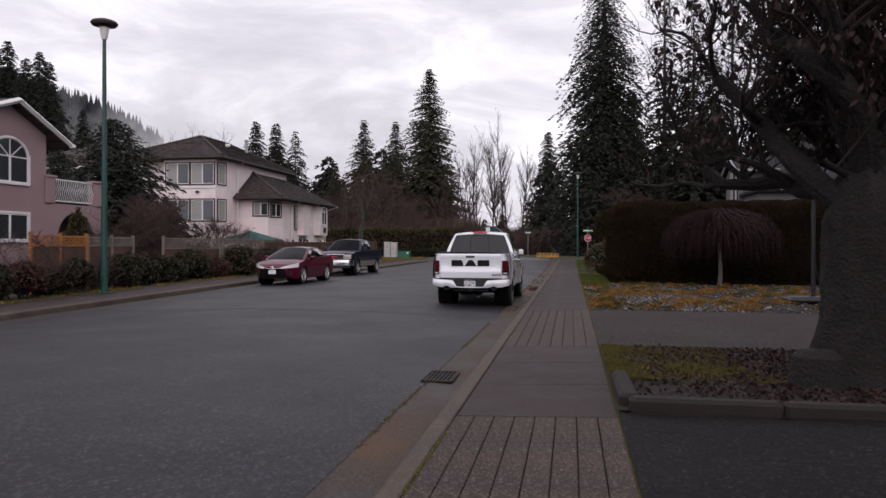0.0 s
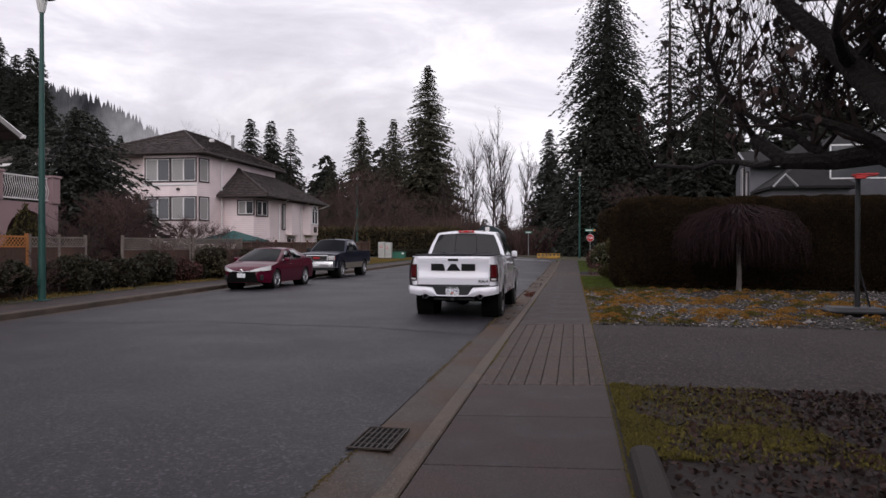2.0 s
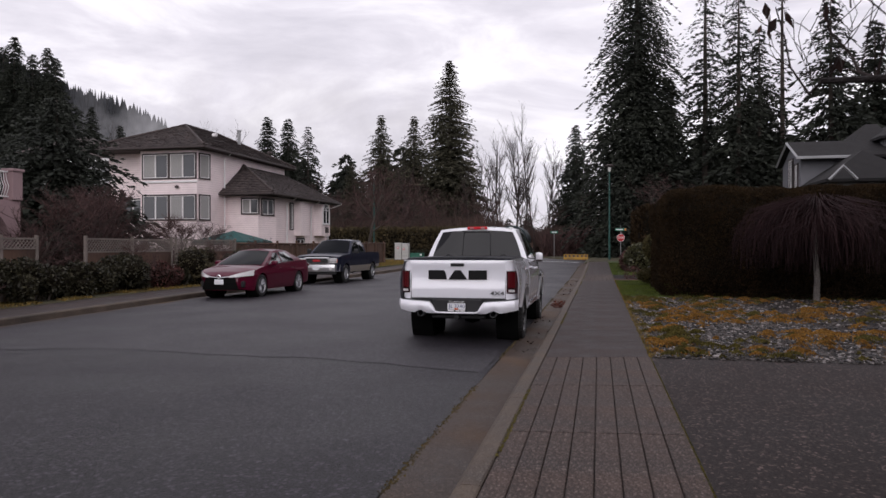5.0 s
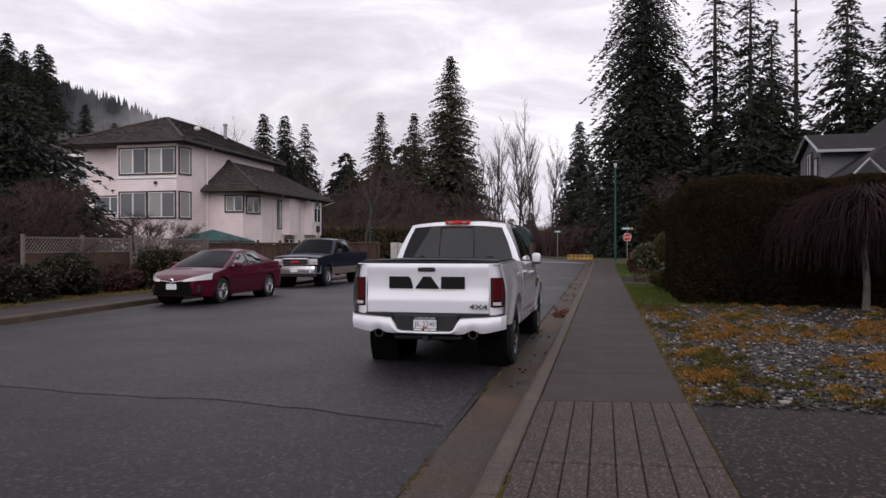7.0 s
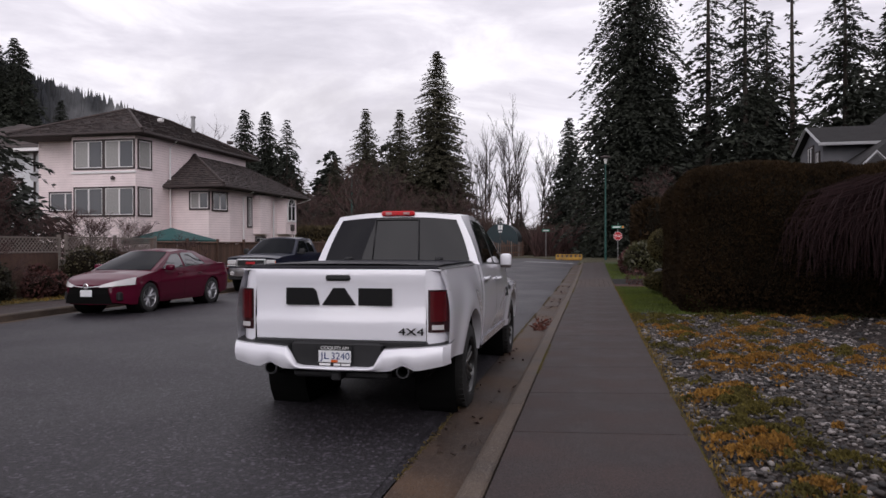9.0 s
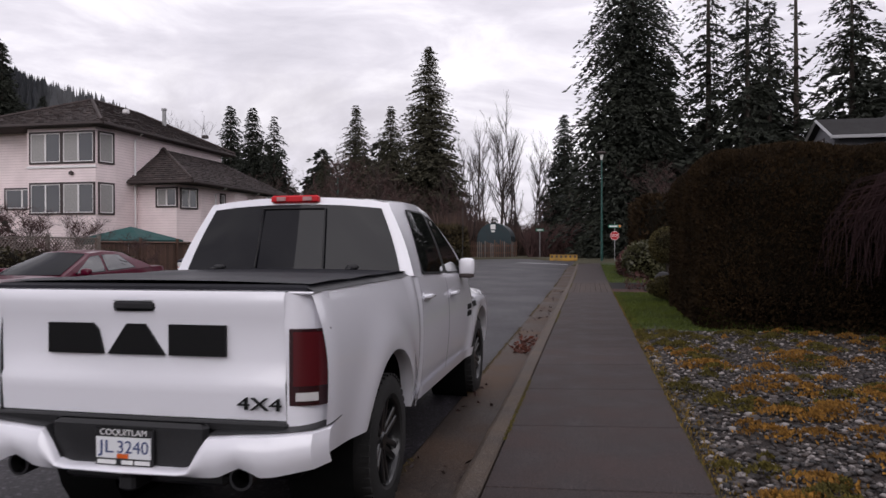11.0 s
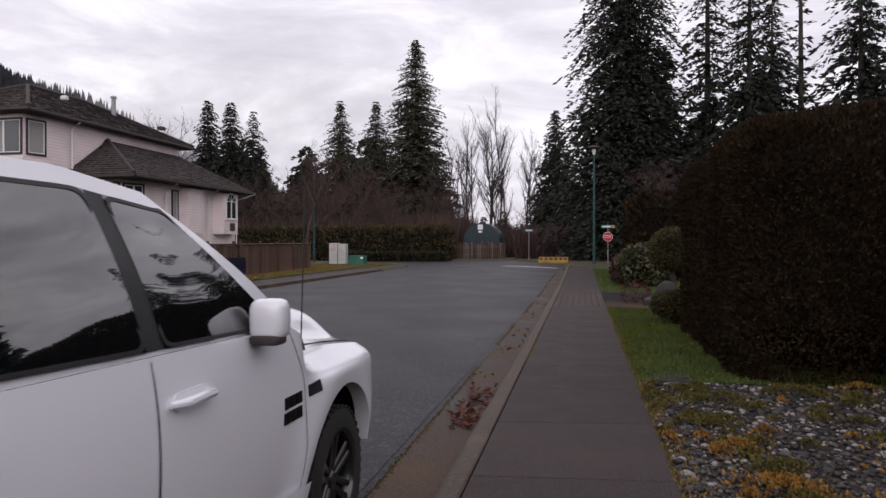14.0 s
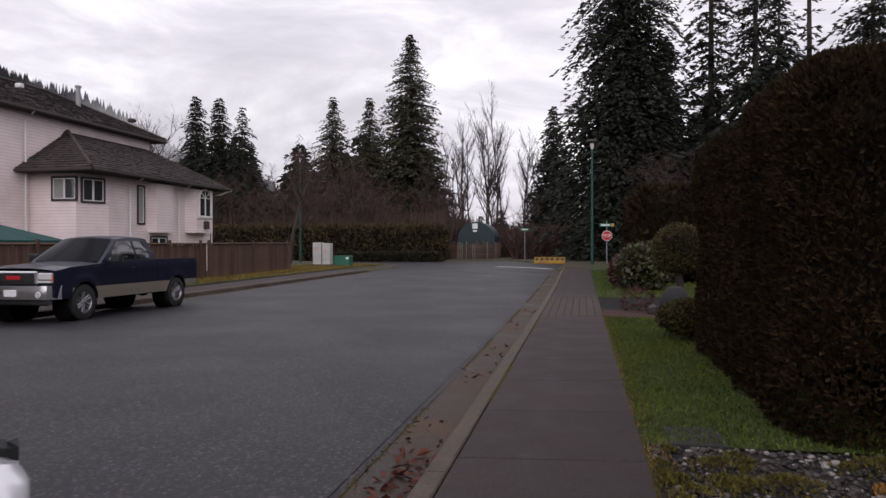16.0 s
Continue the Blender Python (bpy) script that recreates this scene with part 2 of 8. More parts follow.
M["stones"] = stone_mat("mixed river stones", [(0.20, (0.008, 0.007, 0.007)), (0.60, (0.026, 0.0195, 0.0165)), (0.86, (0.052, 0.040, 0.034)), (0.99, (0.095, 0.080, 0.074)), (1.0, (0.24, 0.215, 0.205))], 0.6)
M["rust_sprig"] = rough_mat("rust red sprigs", [(0.3, (0.045, 0.012, 0.007)), (0.7, (0.13, 0.036, 0.020))], 2, 20, 0.2, (0.7, 0.9), 0.4, island=0.4)
M["litter"] = rough_mat("dead leaves", [(0.3, (0.012, 0.0050, 0.0045)), (0.7, (0.036, 0.0150, 0.0110))], 2, 20, 0.2, (0.6, 0.9), 0.4, island=0.5)
M["conifer"] = rough_mat("fir needles", [(0.3, (0.008, 0.011, 0.0075)), (0.7, (0.024, 0.028, 0.018))], 0.25, 3, 0, (0.7, 0.9), 0.4, island=0.35)
M["cedar"] = rough_mat("cedar sprays", [(0.3, (0.022, 0.022, 0.013)), (0.7, (0.060, 0.055, 0.032))], 0.25, 3, 0, (0.7, 0.9), 0.4, island=0.35)
M["hedge"] = rough_mat("bronzed cedar hedge", [(0.3, (0.010, 0.0062, 0.0029)), (0.7, (0.038, 0.0225, 0.0095))], 0.9, 8, 0, (0.8, 0.95), 0.4, island=0.4, spec=0.15)
# Near-black cores inside foliage: the shade within is put into this colour.
M["hedge_core"] = plain("hedge core shade", (0.010, 0.008, 0.005), 0.95, spec=0.1)
M["leaf"] = rough_mat("evergreen shrub leaves", [(0.3, (0.010, 0.0095, 0.0045)), (0.7, (0.036, 0.031, 0.013))], 0.7, 8, 0, (0.5, 0.7), 0.4, island=0.4)
M["leaf_olive"] = rough_mat("olive shrub leaves", [(0.3, (0.018, 0.015, 0.006)), (0.7, (0.060, 0.048, 0.018))], 0.7, 8, 0, (0.5, 0.7), 0.4, island=0.45)
M["leaf_pale"] = rough_mat("variegated shrub leaves", [(0.3, (0.025, 0.026, 0.011)), (0.7, (0.085, 0.080, 0.035))], 0.7, 8, 0, (0.4, 0.6), 0.4, island=0.4)
M["leaf_red"] = rough_mat("reddish shrub twigs", [(0.3, (0.035, 0.014, 0.012)), (0.7, (0.10, 0.035, 0.03))], 0.7, 8, 0, (0.6, 0.9), 0.4, island=0.4)
M["topiary"] = rough_mat("clipped topiary", [(0.3, (0.022, 0.020, 0.005)), (0.7, (0.088, 0.068, 0.016))], 0.9, 8, 0, (0.7, 0.9), 0.4, island=0.35)
M["bark"] = rough_mat("bark", [(0.3, (0.020, 0.015, 0.012)), (0.6, (0.06, 0.047, 0.04)), (0.75, (0.11, 0.095, 0.08))], 3, 30, 0.9, (0.85, 0.95), 0.5, dist=0.03, stretch=(1, 1, 0.3))
M["bark_dim"] = rough_mat("dark alder bark", [(0.3, (0.014, 0.010, 0.009)), (0.7, (0.048, 0.037, 0.033))], 3, 30, 0.6, (0.85, 0.95), 0.5, dist=0.03, stretch=(1, 1, 0.3))
M["bark_moss"] = rough_mat("lichened bark", [(0.3, (0.006, 0.0045, 0.004)), (0.60, (0.014, 0.010, 0.009)), (0.80, (0.065, 0.058, 0.055))], 5, 26, 0.9, (0.85, 0.95), 0.5, dist=0.04)
M["bark_pale"] = rough_mat("pale bark", [(0.3, (0.06, 0.05, 0.045)), (0.7, (0.21, 0.19, 0.175))], 3, 30, 0.6, (0.8, 0.95), 0.5, dist=0.02)
M["twig"] = rough_mat("bare twigs", [(0.3, (0.016, 0.011, 0.010)), (0.7, (0.050, 0.036, 0.032))], 1, 9, 0, (0.8, 0.95), 0.4, island=0.25)
M["twig_purple"] = rough_mat("purple brown hanging twigs", [(0.3, (0.012, 0.0058, 0.0065)), (0.7, (0.036, 0.017, 0.018))], 1, 9, 0, (0.8, 0.95), 0.4, island=0.3, spec=0.2)
M["twig_dark"] = rough_mat("dark wet twigs", [(0.3, (0.010, 0.0068, 0.0062)), (0.7, (0.030, 0.020, 0.018))], 1, 9, 0, (0.8, 0.95), 0.4, island=0.25, spec=0.2)
M["twig_red"] = rough_mat("red brown twigs", [(0.3, (0.034, 0.018, 0.017)), (0.7, (0.095, 0.050, 0.046))], 1, 9, 0, (0.8, 0.95), 0.4, island=0.3)
M["brush"] = rough_mat("dead brush", [(0.3, (0.034, 0.021, 0.018)), (0.7, (0.098, 0.062, 0.050))], 0.3, 5, 0, (0.85, 0.95), 0.4, island=0.35)
M["white_paint"] = plain("white car paint", (0.82, 0.815, 0.87), 0.22, coat=1.0, spec=0.7)
M["red_paint"] = plain("dark red car paint", (0.075, 0.0022, 0.016), 0.35, coat=0.5, spec=0.1)
M["navy_paint"] = plain("navy car paint", (0.006, 0.008, 0.022), 0.4, coat=0.35, spec=0.2)
M["pewter"] = plain("pewter lower paint", (0.30, 0.26, 0.21), 0.35, metal=0.4, coat=0.7)
M["black_plastic"] = rough_mat("black plastic", [(0.3, (0.010, 0.010, 0.011)), (0.7, (0.022, 0.022, 0.024))], 4, 120, 0.1, (0.4, 0.6), 0.4)
M["vinyl"] = rough_mat("bed cover vinyl", [(0.3, (0.007, 0.007, 0.010)), (0.7, (0.018, 0.018, 0.024))], 1.2, 160, 0.15, (0.45, 0.6), 0.4, spec=0.22)
M["tyre"] = rough_mat("tyre rubber", [(0.3, (0.010, 0.010, 0.010)), (0.7, (0.026, 0.025, 0.025))], 5, 80, 0.2, (0.7, 0.9), 0.4)
M["rim_black"] = plain("black alloy", (0.012, 0.012, 0.013), 0.3, metal=0.3, coat=0.6)
M["exhaust"] = plain("dark exhaust steel", (0.10, 0.10, 0.105), 0.35, metal=1.0)
M["rim"] = plain("alloy", (0.45, 0.45, 0.47), 0.3, metal=0.9)
M["chrome"] = plain("chrome", (0.80, 0.80, 0.82), 0.28, metal=1.0)
M["tail_red"] = plain("tail lamp lens", (0.075, 0.003, 0.006), 0.2, coat=0.7)
M["tail_dark"] = plain("smoked lamp lens", (0.026, 0.004, 0.006), 0.15, coat=0.7)
M["brake_red"] = plain("brake lamp lens", (0.50, 0.008, 0.015), 0.3, coat=0.2, spec=0.25)
M["lamp_clear"] = plain("clear lamp lens", (0.55, 0.54, 0.54), 0.15, coat=0.6)
M["lamp_dark"] = plain("smoked headlamp", (0.030, 0.030, 0.034), 0.12, coat=0.8)
M["badge_black"] = plain("flat black badge", (0.005, 0.005, 0.0055), 0.55, spec=0.2)
M["cargo_lens"] = plain("rosy cargo lens", (0.42, 0.22, 0.22), 0.2, coat=0.3)
M["edging"] = rough_mat("stained edging", [(0.3, (0.009, 0.0065, 0.0056)), (0.7, (0.030, 0.0225, 0.019))], 3, 70, 0.6, (0.8, 0.95), 0.5)
M["amber"] = plain("amber lens", (0.65, 0.12, 0.02), 0.2, coat=1.0)
M["tint"] = plain("tinted car glass", (0.004, 0.004, 0.006), 0.015, spec=0.3)
M["screen"] = plain("dark car screen", (0.004, 0.005, 0.007), 0.02, spec=0.06)
M["side_glass"] = plain("reflecting side glass", (0.004, 0.005, 0.006), 0.01, spec=1.0, coat=1.0)
# Pale stucco darkened in its colour for the tree shade on it.
M["shaded_stucco"] = rough_mat("shaded pale stucco", [(0.3, (0.11, 0.11, 0.12)), (0.7, (0.17, 0.17, 0.185))], 0.8, 70, 0.4, (0.8, 0.95), 0.4)
M["dark_roof"] = rough_mat("dark weathered shingles", [(0.3, (0.006, 0.0055, 0.006)), (0.7, (0.016, 0.014, 0.0145))], 1.5, 40, 0.6, (0.8, 0.95), 0.5)
# Pale trim greyed for the same tree shade.
M["shaded_trim"] = plain("shaded pale trim", (0.30, 0.30, 0.31), 0.5)
M["hedge_far"] = rough_mat("brown green hedge", [(0.3, (0.025, 0.019, 0.008)), (0.7, (0.080, 0.058, 0.024))], 0.6, 5, 0, (0.8, 0.95), 0.4, island=0.35)
M["cover"] = rough_mat("dark utility cover", [(0.3, (0.010, 0.009, 0.009)), (0.7, (0.028, 0.025, 0.023))], 6, 80, 0.4, (0.7, 0.9), 0.5)
M["plate"] = plain("plate white", (0.72, 0.73, 0.75), 0.4)
M["ink"] = plain("blue ink", (0.03, 0.05, 0.16), 0.6)
M["white_text"] = plain("white lettering", (0.75, 0.75, 0.75), 0.5)
M["iron"] = rough_mat("cast iron", [(0.3, (0.012, 0.009, 0.008)), (0.7, (0.040, 0.028, 0.022))], 6, 80, 0.4, (0.5, 0.8), 0.5)
# Near-black: the shade of wheel wells, gaps and undersides put into the colour.
M["dark"] = plain("recess shade", (0.004, 0.004, 0.004), 0.9, spec=0.1)
M["pole"] = rough_mat("green painted steel", [(0.3, (0.010, 0.045, 0.038)), (0.7, (0.018, 0.075, 0.062))], 3, 60, 0.1, (0.35, 0.55), 0.4)
M["galv"] = rough_mat("galvanised steel", [(0.3, (0.20, 0.20, 0.205)), (0.7, (0.34, 0.34, 0.345))], 5, 60, 0.1, (0.4, 0.6), 0.4)
M["lamp_glass"] = plain("lamp diffuser", (0.6, 0.6, 0.58), 0.3)
M["stop_red"] = plain("sign red", (0.42, 0.014, 0.022), 0.4)
M["sign_green"] = plain("sign green", (0.02, 0.16, 0.10), 0.4)
M["sign_orange"] = plain("sign orange", (0.65, 0.20, 0.03), 0.4)
M["yellow_paint"] = rough_mat("worn yellow paint", [(0.3, (0.09, 0.055, 0.018)), (0.6, (0.33, 0.185, 0.03))], 2, 25, 0.3, (0.6, 0.9), 0.5)
M["line_paint"] = rough_mat("road line paint", [(0.3, (0.55, 0.54, 0.54)), (0.7, (0.80, 0.79, 0.79))], 3, 60, 0.2, (0.5, 0.8), 0.5)
M["pink_siding"] = banded("pink lap siding", (0.86, 0.735, 0.735), (0.56, 0.46, 0.46), 7.0, "Z", 0.65, 0.5, 0.02, 0.14, 0.10)
M["pink_stucco"] = rough_mat("pink stucco", [(0.3, (0.25, 0.170, 0.178)), (0.7, (0.33, 0.228, 0.235))], 0.8, 70, 0.5, (0.8, 0.95), 0.4)
M["white_siding"] = rough_mat("white stucco", [(0.3, (0.45, 0.46, 0.48)), (0.7, (0.62, 0.63, 0.65))], 0.8, 70, 0.4, (0.8, 0.95), 0.4)
M["shake"] = banded("cedar shake roof", (0.062, 0.047, 0.044), (0.022, 0.016, 0.015), 4.2, "Z", 0.9, 0.9, 0.05, 0.45, 0.22)
M["shingle"] = rough_mat("roof shingle", [(0.3, (0.022, 0.017, 0.017)), (0.55, (0.055, 0.042, 0.040)), (0.75, (0.10, 0.078, 0.07))], 2.2, 14, 0.6, (0.85, 0.95), 0.55, island=0.3)
M["trim_dark"] = plain("dark brown trim", (0.040, 0.028, 0.027), 0.6)
M["trim_white"] = plain("white trim", (0.70, 0.68, 0.68), 0.5)
M["glass"] = plain("window glass", (0.035, 0.038, 0.042), 0.05, spec=0.8, coat=0.5)
M["blind"] = rough_mat("pale blinds", [(0.3, (0.22, 0.215, 0.21)), (0.7, (0.36, 0.35, 0.34))], 1, 12, 0.2, (0.7, 0.9), 0.3, stretch=(12, 12, 0.2))
M["fence"] = rough_mat("weathered cedar board", [(0.3, (0.048, 0.027, 0.020)), (0.7, (0.145, 0.082, 0.058))], 1.5, 30, 0.5, (0.75, 0.95), 0.4, 0.28, stretch=(1, 1, 0.15))
M["lattice_orange"] = rough_mat("orange stained lattice", [(0.3, (0.26, 0.095, 0.025)), (0.7, (0.42, 0.17, 0.05))], 2, 30, 0.2, (0.6, 0.8), 0.4)
M["lattice_grey"] = rough_mat("weathered lattice", [(0.3, (0.10, 0.082, 0.072)), (0.7, (0.22, 0.185, 0.165))], 2, 30, 0.2, (0.7, 0.9), 0.4)
M["canopy"] = rough_mat("green canopy cloth", [(0.3, (0.006, 0.045, 0.045)), (0.7, (0.012, 0.075, 0.07))], 1.5, 40, 0.2, (0.6, 0.8), 0.4)
M["tarp"] = rough_mat("teal tarpaulin", [(0.3, (0.004, 0.014, 0.019)), (0.7, (0.010, 0.030, 0.038))], 1.0, 20, 0.4, (0.35, 0.6), 0.4)
M["cabinet"] = rough_mat("pale utility paint", [(0.3, (0.36, 0.355, 0.34)), (0.7, (0.50, 0.49, 0.47))], 2, 30, 0.1, (0.5, 0.7), 0.3)
M["cabinet_green"] = rough_mat("green utility paint", [(0.3, (0.02, 0.10, 0.065)), (0.7, (0.035, 0.16, 0.11))], 2, 30, 0.1, (0.5, 0.7), 0.3)
M["hill"] = rough_mat("far forest", [(0.3, (0.010, 0.012, 0.015)), (0.7, (0.028, 0.030, 0.035))], 0.05, 0.6, 0, (0.9, 1.0), 0.5, island=0.3)
M["rock"] = rough_mat("dark boulder", [(0.3, (0.012, 0.012, 0.013)), (0.7, (0.038, 0.036, 0.037))], 4, 30, 0.6, (0.7, 0.9), 0.5)
M["hoop_red"] = plain("hoop red", (0.45, 0.02, 0.02), 0.4)
M["acrylic"] = plain("smoked acrylic", (0.06, 0.065, 0.07), 0.1, spec=0.6)


# ---- mesh helpers ----
class Geo:
    """Gathers vertices and faces of one mesh."""

    def __init__(self):
        self.v, self.f = [], []

    def add(self, verts, faces, m=None):
        o = len(self.v)
        self.v += [tuple(m @ Vector(p)) for p in verts] if m is not None else [tuple(p) for p in verts]
        self.f += [tuple(i + o for i in f) for f in faces]
        return self

    def box(self, c, s, bevel=0.0, m=None):
        x, y, z = (a / 2 for a in s)
        b = min(bevel, x * 0.98, y * 0.98, z * 0.98)
        cx, cy, cz = c
        if b <= 0:
            vs = [(cx + i * x, cy + j * y, cz + k * z) for k in (-1, 1) for i, j in ((-1, -1), (1, -1), (1, 1), (-1, 1))]
            fs = [(3, 2, 1, 0), (4, 5, 6, 7), (0, 1, 5, 4), (1, 2, 6, 5), (2, 3, 7, 6), (3, 0, 4, 7)]
            return self.add(vs, fs, m)
        rings = [(z, -b, -1), (z - b, 0, -1), (z - b, 0, 1), (z, -b, 1)]
        vs = []
        for zz, inset, sg in rings:
            X, Y = x + inset, y + inset
            h = cz + sg * zz
            vs += [(cx - X + b, cy - Y, h), (cx + X - b, cy - Y, h), (cx + X, cy - Y + b, h), (cx + X, cy + Y - b, h),
                   (cx + X - b, cy + Y, h), (cx - X + b, cy + Y, h), (cx - X, cy + Y - b, h), (cx - X, cy - Y + b, h)]
        fs = [tuple(range(7, -1, -1)), tuple(range(24, 32))]
        for r in range(3):
            for i in range(8):
                j = (i + 1) % 8
                fs.append((r * 8 + i, r * 8 + j, r * 8 + 8 + j, r * 8 + 8 + i))
        return self.add(vs, fs, m)

    def tube(self, pts, radii, n=8, caps=True, m=None):
        pts = [Vector(p) for p in pts]
        vs, fs = [], []
        for i, p in enumerate(pts):
            d = (pts[min(i + 1, len(pts) - 1)] - pts[max(i - 1, 0)])
            d = d.normalized() if d.length > 1e-9 else Vector((0, 0, 1))
            a = d.cross(Vector((0, 0, 1)) if abs(d.z) < 0.95 else Vector((1, 0, 0))).normalized()
            b = d.cross(a)
            r = radii[i] if hasattr(radii, "__len__") else radii
            vs += [p + (a * math.cos(2 * math.pi * k / n) + b * math.sin(2 * math.pi * k / n)) * r for k in range(n)]
        for i in range(len(pts) - 1):
            for k in range(n):
                k2 = (k + 1) % n
                fs.append((i * n + k, i * n + n + k, i * n + n + k2, i * n + k2))
        if caps:
            fs.append(tuple(range(n)))
            fs.append(tuple((len(pts) - 1) * n + k for k in reversed(range(n))))
        return self.add(vs, fs, m)

    def lathe(self, prof, n=24, m=None, closed=False):
        """prof: (radius, height) turned round z."""
        vs = [(r * math.cos(2 * math.pi * k / n), r * math.sin(2 * math.pi * k / n), z) for r, z in prof for k in range(n)]
        fs = []
        L = len(prof)
        for i in range(L if closed else L - 1):
            i2 = (i + 1) % L
            for k in range(n):
                k2 = (k + 1) % n
                fs.append((i * n + k, i * n + k2, i2 * n + k2, i2 * n + k))
        return self.add(vs, fs, m)

    def prism(self, poly, depth, m=None):
        """A polygon in x, y pushed down by depth along z; m lays it."""
        n = len(poly)
        vs = [(x, y, 0) for x, y in poly] + [(x, y, -depth) for x, y in poly]
        fs = [tuple(range(n)), tuple(range(2 * n - 1, n - 1, -1))]
        fs += [(i, n + i, n + (i + 1) % n, (i + 1) % n) for i in range(n)]
        return self.add(vs, fs, m)

    def pillow(self, c, s, e=0.45, n=20, m=None):
        """A rounded block: a superellipsoid."""
        sg = lambda v: math.copysign(abs(v) ** e, v)
        k = n // 2
        vs = []
        for i in range(k + 1):
            a = -math.pi / 2 + math.pi * i / k
            for j in range(n):
                b = 2 * math.pi * j / n
                vs.append((c[0] + s[0] / 2 * sg(math.cos(a)) * sg(math.cos(b)), c[1] + s[1] / 2 * sg(math.cos(a)) * sg(math.sin(b)), c[2] + s[2] / 2 * sg(math.sin(a))))
        fs = [(i * n + j, i * n + (j + 1) % n, (i + 1) * n + (j + 1) % n, (i + 1) * n + j) for i in range(k) for j in range(n)]
        return self.add(vs, fs, m)

    def grid(self, fn, us, ws, m=None, flip=False):
        vs = [fn(u, w) for u in us for w in ws]
        k = len(ws)
        fs = []
        for i in range(len(us) - 1):
            for j in range(k - 1):
                q = (i * k + j, i * k + k + j, i * k + k + j + 1, i * k + j + 1)
                fs.append(q[::-1] if flip else q)
        return self.add(vs, fs, m)


def mesh_of(name, geo, material, smooth=False, angle=35):
    me = bpy.data.meshes.new(name)
    v, f = (geo.v, geo.f) if isinstance(geo, Geo) else geo
    me.from_pydata(v if isinstance(v, list) else v.tolist(), [], f if isinstance(f, list) else f.tolist())
    me.validate()
    if material:
        me.materials.append(material)
    if smooth:
        bm = bmesh.new()
        bm.from_mesh(me)
        for f_ in bm.faces:
            f_.smooth = True
        for e in bm.edges:
            if len(e.link_faces) == 2 and e.calc_face_angle(0) > radians(angle):
                e.smooth = False
        bm.to_mesh(me)
        bm.free()
    me.update()
    return me


def part(name, geo, material, parent=None, label="", smooth=False, at=None):
    ob = new(name, mesh_of(name, geo, material, smooth))
    if parent is not None:
        ob.parent = parent
    if at is not None:
        ob.matrix_basis = at
    if label:
        ob["label"] = label
    return ob


def thing(name, at, label, category, group="", kind=""):
    ob = new(name)
    ob.empty_display_size = 0.2
    ob.matrix_basis = at
    return tagged(ob, label, category, group, kind)


def words(name, text, size, material, parent, at, depth=0.004, label="", width=None):
    """Raised lettering in the built-in font, as a mesh."""
    cu = bpy.data.curves.new(name, "FONT")
    cu.body, cu.size, cu.extrude, cu.align_x, cu.align_y = text, size, depth, "CENTER", "CENTER"
    tmp = new(name + "_curve", cu)
    me = bpy.data.meshes.new_from_object(tmp.evaluated_get(bpy.context.evaluated_depsgraph_get()))
    bpy.data.objects.remove(tmp)
    bpy.data.curves.remove(cu)
    if width:
        xs = [v.co.x for v in me.vertices]
        k = width / max(max(xs) - min(xs), 1e-6)
        for v in me.vertices:
            v.co.x *= k
    me.materials.clear()
    me.materials.append(material)
    ob = new(name, me)
    ob.parent, ob.matrix_basis = parent, at
    if label:
        ob["label"] = label
    return ob


def lerp(a, b, t):
    return a + (b - a) * t


def smooth01(t):
    t = min(max(t, 0.0), 1.0)
    return t * t * (3 - 2 * t)


def interp(x, table):
    """Piecewise linear through (x, value) pairs."""
    if x <= table[0][0]:
        return table[0][1]
    for (a, va), (b, vb) in zip(table, table[1:]):
        if x <= b:
            return lerp(va, vb, (x - a) / (b - a))
    return table[-1][1]


def steps(a, b, n):
    return [a + (b - a) * i / n for i in range(n + 1)]


# ---- the lie of the land ----
KERB_F, KERB_B, WALK_E, PAN_E = -0.14, 0.03, 1.39, -0.65
LKERB_F, LKERB_B, LWALK_E = -11.85, -12.02, -13.45


def rise(x, y):
    """The street climbs a little towards the junction, and its far side dips towards the start."""
    up = smooth01((y - 42) / 30) * lerp(0.13, 0.30, smooth01((x + 12) / 10))
    dip = -0.011 * max(0.0, 30 - max(y, 5)) * smooth01((-4 - x) / 8)
    return up + dip


def road_z(x, y):
    u = (x + 6.2) / 5.6
    return rise(x, y) - 0.14 + 0.09 * max(0.0, 1 - u * u)


def ground_z(x, y):
    if -13.4 < x < 1.35 and y < 66:
        return rise(x, y) - 0.35
    if y > 66 and -60 < x < 1.35 and y < 125:
        return rise(x, y) - 0.35 if in_junction(x, y, 1.0) else rise(x, y) + 0.03
    return rise(x, y) + 0.03


JUNCTION = [(-11.85, 66.0), (-11.9, 72.0), (-12.6, 76.0), (-15.0, 79.5), (-44.0, 108.0), (-36.0, 120.0), (-11.5, 93.0), (-5.5, 87.6), (-3.0, 79.6), (-0.14, 78.8), (-0.14, 66.0)]


def in_junction(x, y, grow=0.0):
    inside = False
    n = len(JUNCTION)
    for i in range(n):
        (x1, y1), (x2, y2) = JUNCTION[i], JUNCTION[(i + 1) % n]
        if (y1 > y) != (y2 > y) and x < (x2 - x1) * (y - y1) / (y2 - y1) + x1:
            inside = not inside
    return inside


# ground sheet to the horizon
xs = [-3000, -900, -300, -120, -60] + steps(-50, -14, 36) + [-13.42, -13.38] + steps(-12, 1, 13) + [1.34, 1.38] + steps(2, 40, 38) + [60, 120, 300, 900, 3000]
ys = [-3000, -600, -150, -60, -20] + steps(-8, 64, 36) + [65.9, 66.1] + steps(67, 125, 58) + [160, 300, 900, 3000]
